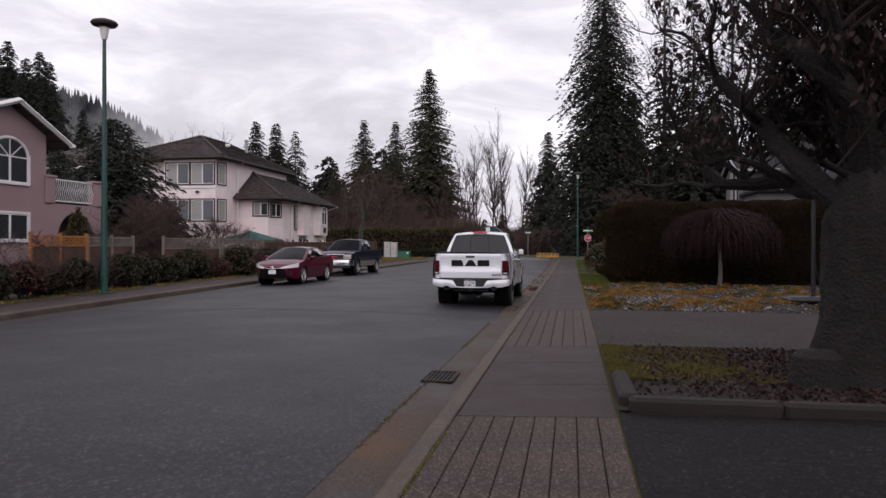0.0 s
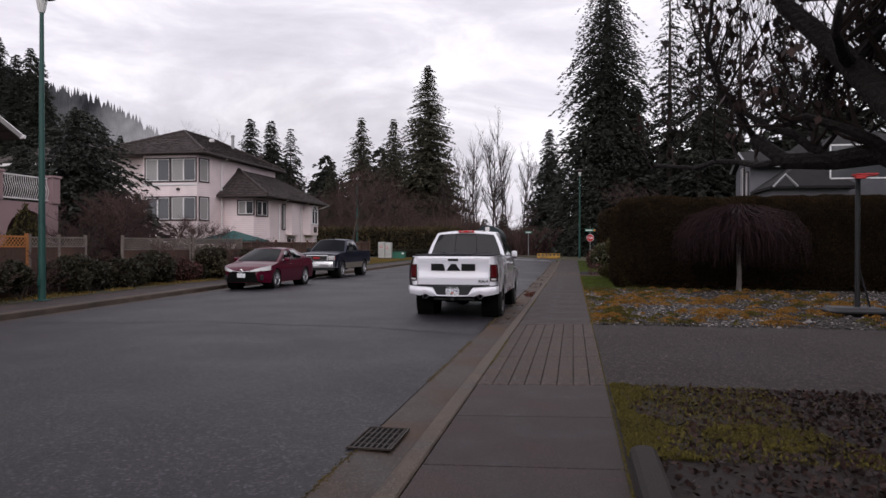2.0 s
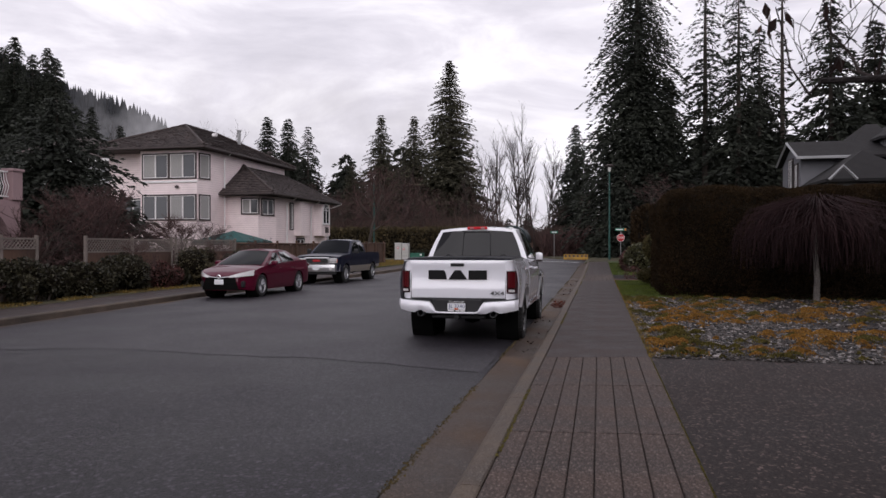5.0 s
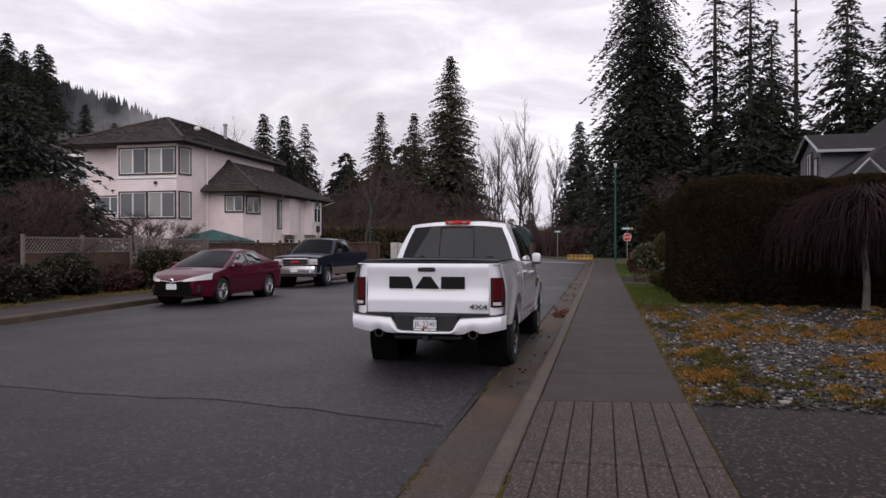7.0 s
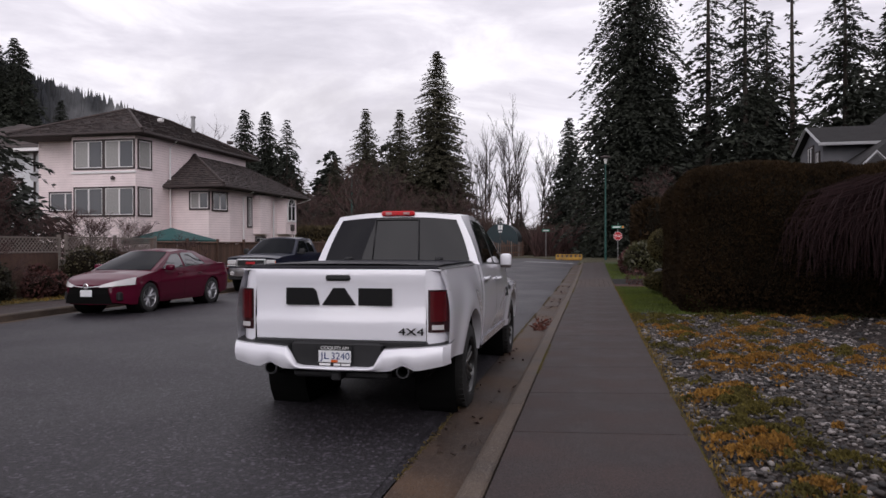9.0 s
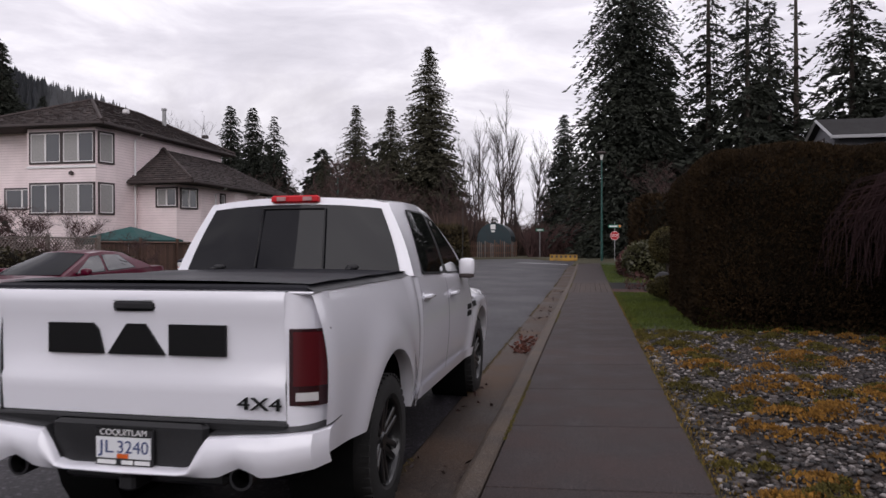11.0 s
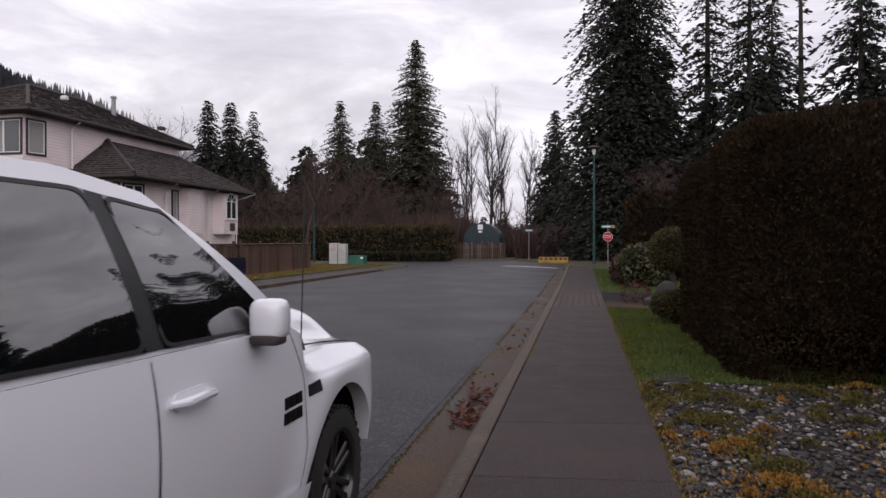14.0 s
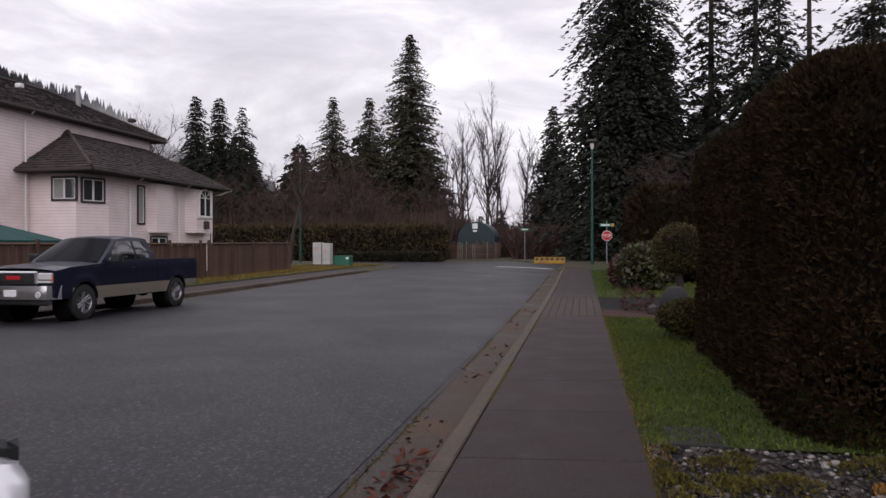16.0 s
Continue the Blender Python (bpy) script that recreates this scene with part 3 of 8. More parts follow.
g = Geo().grid(lambda x, y: (x, y, ground_z(x, y)), xs, ys)
tagged(part("ground", g, M["ground"]), "winter ground of short grass and soil", "ground", kind="structure")

# carriageway and junction
g = Geo().grid(lambda x, y: (x, y, road_z(x, y)), steps(LKERB_F + 0.45, PAN_E, 24), steps(-60, 66, 84))
road = tagged(part("road", g, M["asphalt"], smooth=True), "grey damp asphalt road with fine pale chips", "road", kind="structure")
jb = bmesh.new()
jf = jb.faces.new([jb.verts.new((x, y, road_z(x, y) + 0.002)) for x, y in JUNCTION])
bmesh.ops.triangulate(jb, faces=[jf])
for _ in range(3):
    bmesh.ops.subdivide_edges(jb, edges=jb.edges, cuts=1, use_grid_fill=True)
for v in jb.verts:
    v.co.z = road_z(v.co.x, v.co.y)
    if v.co.y < 66.01:
        v.co.z -= 0.004
jme = bpy.data.meshes.new("junction")
jb.normal_update()
if sum(f.normal.z for f in jb.faces) < 0:
    bmesh.ops.reverse_faces(jb, faces=jb.faces)
jb.to_mesh(jme)
jme.materials.append(M["asphalt"])
tagged(new("road_junction", jme), "grey asphalt of the street junction", "road", kind="structure")
# newer dark damp strip of asphalt under the parked pickup
rng = random.Random(3)
patch_near = [(x, 18.55 + 0.10 * math.sin(x * 1.7) + 0.05 * rng.uniform(-1, 1) - 0.06 * (x + 0.7)) for x in steps(-10.9, -0.72, 30)]
g = Geo().grid(lambda u, w: (patch_near[u][0], lerp(patch_near[u][1], 65.95, w), road_z(patch_near[u][0], lerp(patch_near[u][1], 65.95, w)) + 0.005), range(31), steps(0, 1, 60))
tagged(part("road_patch", g, M["asphalt_wet"]), "darker damp strip of newer asphalt", "road patch", kind="structure")
# stop line
a, b = Vector((-4.4, 69.3, 0)), Vector((-0.75, 66.9, 0))
n_ = (b - a).normalized()
side = Vector((-n_.y, n_.x, 0)) * 0.25
g = Geo()
g.grid(lambda u, w: (lambda p: (p.x, p.y, road_z(p.x, p.y) + 0.035))(a.lerp(b, u) + side * w), steps(0, 1, 8), (-1, 1))
tagged(part("stop_line", g, M["line_paint"]), "worn white painted stop line across the lane", "road marking", kind="structure")

# kerbs: right with its gutter pan, left with its own
def strip(name, xa, xb, ya, yb, za, zb, material, label, category, n=60, bottom=-0.4, noise_=0.004):
    g = Geo()
    yy = steps(ya, yb, n)
    w = lambda y, s: noise_ * math.sin(y * 2.3 + s * 7) + noise_ * math.sin(y * 0.71 + s)
    prof = [(xa, bottom), (xa, za - 0.015), (xa + 0.012, za), (xb - 0.012, zb), (xb, zb - 0.012), (xb, bottom)]
    g.grid(lambda i, y: (prof[i][0] + w(y, prof[i][0]), y, prof[i][1] + rise(prof[i][0], y)), range(6), yy, flip=True)
    return tagged(part(name, g, material), label, category, kind="structure")


def run_of_kerb(name, xa, xb, ya, yb, seg, top, material, label, batter=0.02):
    """A kerb cast in lengths with open joints between them."""
    root = thing(name, Matrix.Identity(4), label, "kerb", kind="structure")
    y = ya
    rr = random.Random(len(name))
    while y < yb:
        y2 = min(y + seg * rr.uniform(0.97, 1.03), yb)
        g = Geo()
        prof = [(xa, -0.42), (xa + batter * 0.2, top - 0.03), (xa + batter + 0.012, top - 0.008), (xa + batter + 0.03, top), (xb - 0.012, top + 0.003), (xb, top - 0.008), (xb, -0.42)]
        yy = steps(y + 0.004, y2 - 0.004, 4)
        g.grid(lambda i, yv: (prof[i][0], yv, prof[i][1] + rise(prof[i][0], yv)), range(7), yy, flip=True)
        for yv, order in ((yy[0], 1), (yy[-1], -1)):
            ring = [(p[0], yv, p[1] + rise(p[0], yv)) for p in prof][::order]
            g.add(ring, [tuple(range(7))])
        part("kerb_length", g, material, root)
        y = y2
    return root


run_of_kerb("kerb", KERB_F, KERB_B, -12, 66, 2.6, 0.0, M["kerb"], "worn tan concrete kerb with mossy joints")
strip("gutter", PAN_E, KERB_F - 0.002, -12, 66, -0.135, -0.155, M["gutter"], "rust stained concrete gutter pan with mossy edge", "gutter")
strip("gutter_opposite", LKERB_F + 0.002, LKERB_F + 0.45, -12, 66, -0.155, -0.135, M["gutter"], "concrete gutter pan along the far kerb", "gutter")
LK = [(x, y) for x, y in ((LKERB_F, -12.0), (LKERB_F, 66.0), (-11.9, 72.0), (-12.6, 76.0), (-15.0, 79.5), (-44.0, 108.0))]
g = Geo()
pts = []
for (x1, y1), (x2, y2) in zip(LK, LK[1:]):
    k = max(2, int(math.hypot(x2 - x1, y2 - y1) / 1.5))
    pts += [(lerp(x1, x2, i / k), lerp(y1, y2, i / k)) for i in range(k)]
pts.append(LK[-1])
def lk_off(i, d):
    p, q = pts[max(i - 1, 0)], pts[min(i + 1, len(pts) - 1)]
    dx, dy = q[0] - p[0], q[1] - p[1]
    l = math.hypot(dx, dy)
    return pts[i][0] - dy / l * d, pts[i][1] + dx / l * d
lkprof = [(0.0, -0.42), (0.005, -0.03), (0.03, 0.0), (0.17, 0.003), (0.17, -0.42)]
g.grid(lambda i, j: (lambda p: (p[0], p[1], lkprof[j][1] + rise(*p)))(lk_off(i, lkprof[j][0])), range(len(pts)), range(5))
tagged(part("kerb_opposite", g, M["kerb"]), "dark stained concrete kerb of the far side", "kerb", kind="structure")
g = Geo()
lwprof = [(0.175, 0.0), (1.6, 0.02)]
g.grid(lambda i, j: (lambda p: (p[0], p[1], lwprof[j][1] + rise(*p)))(lk_off(i, lwprof[j][0])), range(len(pts)), range(2))
tagged(part("pavement_opposite", g, M["walk"]), "grey concrete pavement on the far side of the road", "pavement", kind="structure")

# dark bed under the walk's open joints
strip("walk_bed", KERB_B + 0.001, WALK_E, -12, 66, -0.035, -0.02, M["joint"], "dirt filled bed of the pavement joints", "pavement", noise_=0.0)


def moss_line(name, x, ya, yb, n, z, spread, size, material, label, seed, thick=None):
    """Moss grown along a joint: many small tufts."""
    rr = random.Random(seed)
    g = Geo()
    for _ in range(n):
        y = rr.uniform(ya, yb)
        if thick and noise.noise((y * 0.35, seed, 0)) < thick:
            continue
        px, s = x + rr.gauss(0, spread), size * rr.uniform(0.5, 1.3)
        zz = z + rise(px, y)
        a = rr.uniform(0, 6.28)
        vs = [(px + s * math.cos(a + k * 1.57), y + 1.6 * s * math.sin(a + k * 1.57), zz - 0.004) for k in range(4)] + [(px, y, zz + s * 0.55)]
        g.add(vs, [(0, 1, 4), (1, 2, 4), (2, 3, 4), (3, 0, 4)])
    return tagged(part(name, g, material), label, "moss", kind="stuff")


# ---- vehicles: local y runs forwards from the rear bumper, z up from the road ----
def wheel(parent, x, y, z, r, width, rim_r, rim_mat, spokes, side, spoke_w=0.055):
    """A wheel: tyre with rounded shoulders and tread blocks, rim barrel, hub and spokes; side is +1 for outside towards +x."""
    w = part("wheel", Geo().lathe([(rim_r * 0.35, -width * 0.2), (rim_r * 0.97, -width * 0.2), (rim_r * 0.97, width * 0.42), (rim_r, width * 0.47), (rim_r * 1.03, width * 0.40), (rim_r * 1.0, -width * 0.45)], 40),
             rim_mat, parent, smooth=True, at=Matrix.Translation((x, y, z)) @ Euler((0, radians(90 * side), 0)).to_matrix().to_4x4())
    t = Geo()
    h = width / 2
    t.lathe([(rim_r, -h * 0.86), (rim_r * 1.10, -h), (r * 0.9, -h), (r * 0.975, -h * 0.86), (r, -h * 0.6), (r, -h * 0.03), (r - 0.012, 0), (r, h * 0.03), (r, h * 0.6), (r * 0.975, h * 0.86), (r * 0.9, h), (rim_r * 1.10, h), (rim_r, h * 0.86)], 48)
    for k in range(40):
        a = 2 * math.pi * k / 40
        m = Matrix.Rotation(a, 4, "Z") @ Matrix.Translation((r * 0.990, 0, 0))
        t.box((0, 0, h * 0.72), (0.014, 0.034, h * 0.42), 0, m)
        t.box((0, 0.02, -h * 0.72), (0.014, 0.034, h * 0.42), 0, m)
    part("tyre", t, M["tyre"], w, smooth=True)
    s = Geo()
    s.lathe([(0.0, width * 0.36), (rim_r * 0.16, width * 0.36), (rim_r * 0.22, width * 0.30), (rim_r * 0.24, width * 0.1)], 20)
    for k in range(spokes):
        a = 2 * math.pi * k / spokes
        for d in (-1, 1):
            m = Matrix.Rotation(a, 4, "Z") @ Matrix.Translation((rim_r * 0.56, d * spoke_w * 0.55, width * 0.30)) @ Matrix.Rotation(d * 0.07, 4, "Z") @ Matrix.Rotation(-0.12, 4, "Y")
            s.box((0, 0, 0), (rim_r * 0.86, spoke_w * 0.72, 0.035), 0.008, m)
    part("spokes", s, rim_mat, w)
    d = Geo().lathe([(0.01, -width * 0.05), (rim_r * 0.8, -width * 0.05)], 24)
    part("brake_disc", d, M["iron"], w)
    return w


class Shell:
    """A vehicle's skin. half(y, z): half width of the side at a height; low(y), high(y): lower and upper edge of the side."""

    def __init__(self, half, low, high, length, arches):
        self.half, self.low, self.high, self.length, self.arches = half, low, high, length, arches

    def floor(self, y):
        z = self.low(y)
        for yc, zc, r in self.arches:
            if abs(y - yc) < r:
                z = max(z, zc + math.sqrt(r * r - (y - yc) ** 2))
        return z

    def columns(self, ya, yb, step=0.045):
        cols = set(round(v, 4) for v in steps(ya, yb, max(2, int((yb - ya) / step))))
        for yc, zc, r in self.arches:
            for k in range(33):
                v = yc - r * math.cos(math.pi * k / 32)
                if ya <= v <= yb:
                    cols.add(round(v, 4))
            for v in (yc - r - 0.0008, yc + r + 0.0008):
                if ya <= v <= yb:
                    cols.add(round(v, 4))
        return sorted(cols)

    def side(self, s, ya, yb, za=None, zb=None, out=0.0, rows=14, thick=0.0):
        g = Geo()
        cols = self.columns(ya, yb)
        def at(y, k):
            lo, hi = self.floor(y), self.high(y)
            lo = max(lo, za(y) if callable(za) else za) if za is not None else lo
            hi = min(hi, zb(y) if callable(zb) else zb) if zb is not None else hi
            hi = max(hi, lo + 0.0005)
            z = lerp(lo, hi, k)
            return (s * (self.half(y, z) + out), y, z)
        g.grid(at, cols, steps(0, 1, rows), flip=s < 0)
        # returned edge inside the arches
        for yc, zc, r in self.arches:
            if ya <= yc - r and yc + r <= yb:
                ar = [(yc - r * math.cos(math.pi * k / 24), zc + r * math.sin(math.pi * k / 24)) for k in range(25)]
                ar = [(y, max(z, self.low(y))) for y, z in ar]
                g.grid(lambda i, k: (s * (self.half(ar[i][0], ar[i][1]) + out - k), ar[i][0], ar[i][1]), range(25), (0.0, 0.09), flip=s > 0)
        return g

    def deck(self, ya, yb, crown, n=12, step=0.06, dz=0.0):
        """The top between both sides' upper edges."""
        g = Geo()
        def at(y, u):
            z = self.high(y)
            x = self.half(y, z) * u
            return (x, y, z + dz + crown(y) * (1 - abs(u) ** 2.6))
        g.grid(at, steps(ya, yb, max(2, int((yb - ya) / step))), steps(-1, 1, 2 * n), flip=False)
        for i in range(len(g.f)):
            g.f[i] = g.f[i][::-1]
        return g

    def seam(self, s, pts, w=0.0055):
        """A panel gap: a thin dark strip on the skin along (y, z) points."""
        g = Geo()
        full = []
        for (y1, z1), (y2, z2) in zip(pts, pts[1:]):
            k = max(1, int(math.hypot(y2 - y1, z2 - z1) / 0.06))
            full += [(lerp(y1, y2, i / k), lerp(z1, z2, i / k)) for i in range(k)]
        full.append(pts[-1])
        P = [Vector((s * (self.half(y, z) + 0.0025), y, z)) for y, z in full]
        vs, fs = [], []
        for i, p in enumerate(P):
            d = (P[min(i + 1, len(P) - 1)] - P[max(i - 1, 0)]).normalized()
            o = Vector((0, -d.z, d.y)) * (w / 2)
            vs += [p - o, p + o]
        for i in range(len(P) - 1):
            q = (2 * i, 2 * i + 2, 2 * i + 3, 2 * i + 1)
            fs.append(q if s < 0 else q[::-1])
        return g.add(vs, fs)

    def patch(self, s, poly, out=0.004, n=6):
        """A flat shaped badge or lens laid on the skin: poly of (y, z)."""
        vs = [(s * (self.half(y, z) + out), y, z) for y, z in poly] + [(s * (self.half(y, z) - 0.01), y, z) for y, z in poly]
        k = len(poly)
        fs = [tuple(range(k)), tuple(range(2 * k - 1, k - 1, -1))] + [(i, i + k, (i + 1) % k + k, (i + 1) % k) for i in range(k)]
        return Geo().add(vs, fs)


def round_poly(pts, r, n=4):
    """Rounds the corners of a polygon."""
    out_ = []
    k = len(pts)
    for i in range(k):
        p, a, b = Vector((*pts[i], 0)), Vector((*pts[i - 1], 0)), Vector((*pts[(i + 1) % k], 0))
        da, db = (a - p), (b - p)
        ra = min(r, da.length * 0.45, db.length * 0.45)
        pa, pb = p + da.normalized() * ra, p + db.normalized() * ra
        for j in range(n + 1):
            t = j / n
            q = pa * (1 - t) ** 2 + p * 2 * t * (1 - t) + pb * t * t
            out_.append((q.x, q.y))
    return out_


class Cabin:
    """The greenhouse: half width and height of belt and roof along y; ends are cut by the two screens."""

    def __init__(self, belt_w, roof_w, belt_z, roof_z):
        self.bw, self.rw, self.bz, self.rz = belt_w, roof_w, belt_z, roof_z

    def point(self, s, y, k, out=0.0, ytop=None):
        """k from 0 at the belt to 1 at the roof rail."""
        bulge = 0.022 * math.sin(math.pi * k)
        x = lerp(self.bw(y), self.rw(y), k) + bulge + out
        return Vector((s * x, y, lerp(self.bz(y), self.rz(y), k)))


def pane(cabin, s, poly, out):
    """A window on the cabin's side: poly of (y, k)."""
    a, b, c, d = poly
    def at(u, w):
        y = lerp(lerp(a[0], b[0], u), lerp(d[0], c[0], u), w)
        k = lerp(lerp(a[1], b[1], u), lerp(d[1], c[1], u), w)
        return cabin.point(s, y, k, out)
    return Geo().grid(at, steps(0, 1, 10), steps(0, 1, 8), flip=s < 0)


def ring_on(cabin, s, outer, inner, out):
    n = len(outer)
    P = [cabin.point(s, y, k, out) for y, k in outer] + [cabin.point(s, y, k, out) for y, k in inner]
    return Geo().add(P, [(i, (i + 1) % n, n + (i + 1) % n, n + i) for i in range(n)])


def cabin_parts(root, cab, yr, yf, paint, side_windows, rear_glass=True, crown=0.05, rear_in=0.10, front_in=0.10, bow=0.10, rbow=0.04):
    """Pillars and roof with the panes set on them."""
    ks = steps(0, 1, 10)
    body = Geo()
    for s in (-1, 1):
        body.grid(lambda k, t: cab.point(s, lerp(yr(k), yf(k), t), k), ks, steps(0, 1, 24), flip=s > 0)
    rw = lambda y: cab.point(1, y, 1).x
    body.grid(lambda y, u: (rw(y) * u, y, cab.rz(y) + crown * (1 - abs(u) ** 2.2)), steps(yr(1), yf(1), 14), steps(-1, 1, 18), flip=True)
    def screen(yfun, sign, bow_):
        return lambda k, u: (lambda p: (p.x * u, p.y + sign * bow_ * (1 - u * u), p.z + crown * (1 - abs(u) ** 2.2) * k))(cab.point(1, yfun(k), k))
    fs_, rs_ = screen(yf, 1, bow), screen(yr, -1, rbow)
    body.grid(lambda k, u: fs_(k, u), ks, steps(-1, 1, 18), flip=False)
    body.grid(lambda k, u: rs_(k, u), ks, steps(-1, 1, 18), flip=True)
    # close the roof's small gap to the bowed screens
    for fn, fl in ((fs_, True), (rs_, False)):
        body.grid(lambda i, u: fn(1, u) if i else (lambda p: (p.x * u, p.y, p.z + crown * (1 - abs(u) ** 2.2)))(cab.point(1, (yf if fl else yr)(1), 1)), (0, 1), steps(-1, 1, 18), flip=fl)
    part("cab", body, paint, root, smooth=True)
    wind = Geo().grid(lambda k, u: Vector(fs_(k, u)) + Vector((0, 0.012, 0.008)), steps(0.06, 0.95, 8), steps(-1 + front_in, 1 - front_in, 14))
    part("windscreen", wind, M["screen"], root, smooth=True)
    rear = Geo().grid(lambda k, u: Vector(rs_(k, u)) + Vector((0, -0.010, 0.006)), steps(0.06, 0.90, 8), steps(-1 + rear_in, 1 - rear_in, 14), flip=True)
    part("rear_window", rear, M["tint"], root, smooth=True)
    for s in (-1, 1):
        for poly in side_windows:
            big = round_poly([(y, k) for y, k in poly], 0.06)
            cy = sum(p[0] for p in big) / len(big)
            ck = sum(p[1] for p in big) / len(big)
            small = [(lerp(cy, y, 0.955), lerp(ck, k, 0.945)) for y, k in big]
            win = part("side_window", pane(cab, s, poly, 0.009), M["side_glass"], root, smooth=True)
            part("window_seal", ring_on(cab, s, big, small, 0.012), M["black_plastic"], win)
    return rs_, fs_


def pickup(name, at, label, paint, half, low, high, arches, yr, yf, cab, windows, length, wheel_r, rim, spokes, width_w, lower=None, rim_k=0.64):
    root = thing(name, at, label, "pickup truck")
    sh = Shell(half, low, high, length, arches)
    for s in (-1, 1):
        part("body_side", sh.side(s, 0.14, length - 0.06), paint, root, smooth=True)
        if lower:
            part("lower_panel", sh.side(s, 0.16, length - 0.5, zb=lambda y: lower, out=0.004, rows=5), M["pewter"], root, "pewter two-tone lower panel", smooth=True)
        for (yc, zc, r) in arches:
            inner = Geo().tube([(s * 0.55, yc, zc), (s * (min(half(yc + r, zc), half(yc, zc + r), half(yc - r, zc)) - 0.035), yc, zc)], r + 0.02, 28, caps=False)
            inner.lathe([(0.01, 0), (r + 0.02, 0)], 28, Matrix.Translation((s * 0.56, yc, zc)) @ Euler((0, radians(90), 0)).to_matrix().to_4x4())
            # Well coloured near-black as if in deep shade.
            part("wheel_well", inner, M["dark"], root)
            wheel(root, s * (half(yc, 0.8) - width_w / 2 - 0.012), yc, wheel_r, wheel_r, width_w, wheel_r * rim_k, rim, spokes, s)
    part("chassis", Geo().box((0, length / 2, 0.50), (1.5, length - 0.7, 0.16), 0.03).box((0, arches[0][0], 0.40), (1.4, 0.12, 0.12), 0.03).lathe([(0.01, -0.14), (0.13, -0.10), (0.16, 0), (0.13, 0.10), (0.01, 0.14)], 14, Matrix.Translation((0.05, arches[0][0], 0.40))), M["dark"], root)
    return root, sh


# -- white crew-cab pickup at the near kerb --
W_ARCH = [(1.22, 0.43, 0.545), (4.79, 0.42, 0.53)]


def w_half(y, z):
    x = 0.998 - 0.20 * (1.0 - z) ** 2 if z < 1.0 else 0.998 - (0.33 + 0.22 * (1 - smooth01((y - 1.75) / 0.35))) * (z - 1.0) ** 2
    x -= 0.10 * smooth01((0.34 - y) / 0.5) ** 2 + 0.60 * smooth01((y - 5.20) / 0.70) ** 2
    x -= 0.17 * smooth01((y - 4.22) / 0.35) * smooth01((z - 1.02) / 0.15)
    for yc, zc, r in W_ARCH:
        d = math.hypot(y - yc, (z - 0.42) * 0.9)
        x += 0.030 * math.exp(-((d - 0.55) / 0.15) ** 2)
    x -= 0.012 * math.exp(-((y - 2.0) / 0.03) ** 2)
    return x


w_low = lambda y: interp(y, [(0, 0.64), (0.75, 0.60), (1.75, 0.50), (4.3, 0.49), (5.3, 0.50), (5.82, 0.56)])
w_high = lambda y: interp(y, [(0.1, 1.395), (1.96, 1.400), (2.12, 1.375), (3.06, 1.36), (3.9, 1.345), (4.15, 1.335), (4.24, 1.30), (4.38, 1.21), (4.65, 1.165), (5.0, 1.140), (5.35, 1.105), (5.6, 1.04), (5.82, 0.93)])
w_cab = Cabin(lambda y: 0.948, lambda y: interp(y, [(2.1, 0.715), (2.5, 0.738), (3.4, 0.728)]), w_high, lambda y: interp(y, [(2.10, 1.935), (2.45, 1.962), (2.9, 1.962), (3.35, 1.91)]))
w_yr, w_yf = (lambda k: lerp(1.97, 2.12, k)), (lambda k: lerp(4.18, 3.34, k ** 1.15))
w_at = Matrix.Translation((-1.52, 20.87, -0.155))
truck, wsh = pickup("pickup_truck", w_at, "white crew-cab pickup with black bed cover parked by the kerb", M["white_paint"], w_half, w_low, w_high, W_ARCH, w_yr, w_yf, w_cab, None, 5.82, 0.41, M["rim_black"], 6, 0.275)
w_rs, w_fs = cabin_parts(truck, w_cab, w_yr, w_yf, M["white_paint"],
                         [[(2.24, 0.05), (3.04, 0.03), (2.98, 0.90), (2.40, 0.90)], [(3.14, 0.03), (4.02, 0.02), (3.40, 0.90), (3.07, 0.90)]])
for s in (-1, 1):
    part("pillar_trim", pane(w_cab, s, [(3.03, 0.03), (3.15, 0.03), (3.08, 0.90), (2.97, 0.90)], 0.007), M["black_plastic"], truck, "gloss black door pillar")
w_dome = lambda y: interp(y, [(4.05, 0.055), (4.22, 0.095), (4.40, 0.16), (4.7, 0.18), (5.2, 0.185), (5.5, 0.165), (5.7, 0.13), (5.82, 0.07)])


def w_bonnet(y, u):
    """Raised power dome between two low shoulders."""
    a = abs(u)
    z = w_high(y) + 0.03 * (1 - a ** 4) + w_dome(y) * smooth01((0.88 - a) / 0.34) + 0.02 * math.exp(-((a - 0.42) / 0.12) ** 2)
    return (u * w_half(y, w_high(y)), y, z if y < 5.83 else 0.92)


bonnet = Geo().grid(w_bonnet, steps(4.05, 5.82, 36) + [5.87], steps(-1, 1, 40), flip=True)
part("bonnet", bonnet, M["white_paint"], truck, smooth=True)
for s in (-1, 1):
    part("bonnet_seam", Geo().tube([Vector(w_bonnet(y, s * 0.93)) + Vector((0, 0, 0.001)) for y in steps(4.30, 5.40, 14)], 0.005, 5), M["dark"], truck)
fa = Geo().grid(lambda z, u: (u * (w_half(5.76, z)), 5.76 + 0.07 * (1 - u * u) - 0.05 * abs(z - 0.75), z), steps(0.52, 1.03, 8), steps(-1, 1, 16), flip=True)
part("front_fascia", fa, M["white_paint"], truck, smooth=True)
part("grille", Geo().box((0, 5.83, 0.90), (1.15, 0.05, 0.26), 0.03), M["black_plastic"], truck)
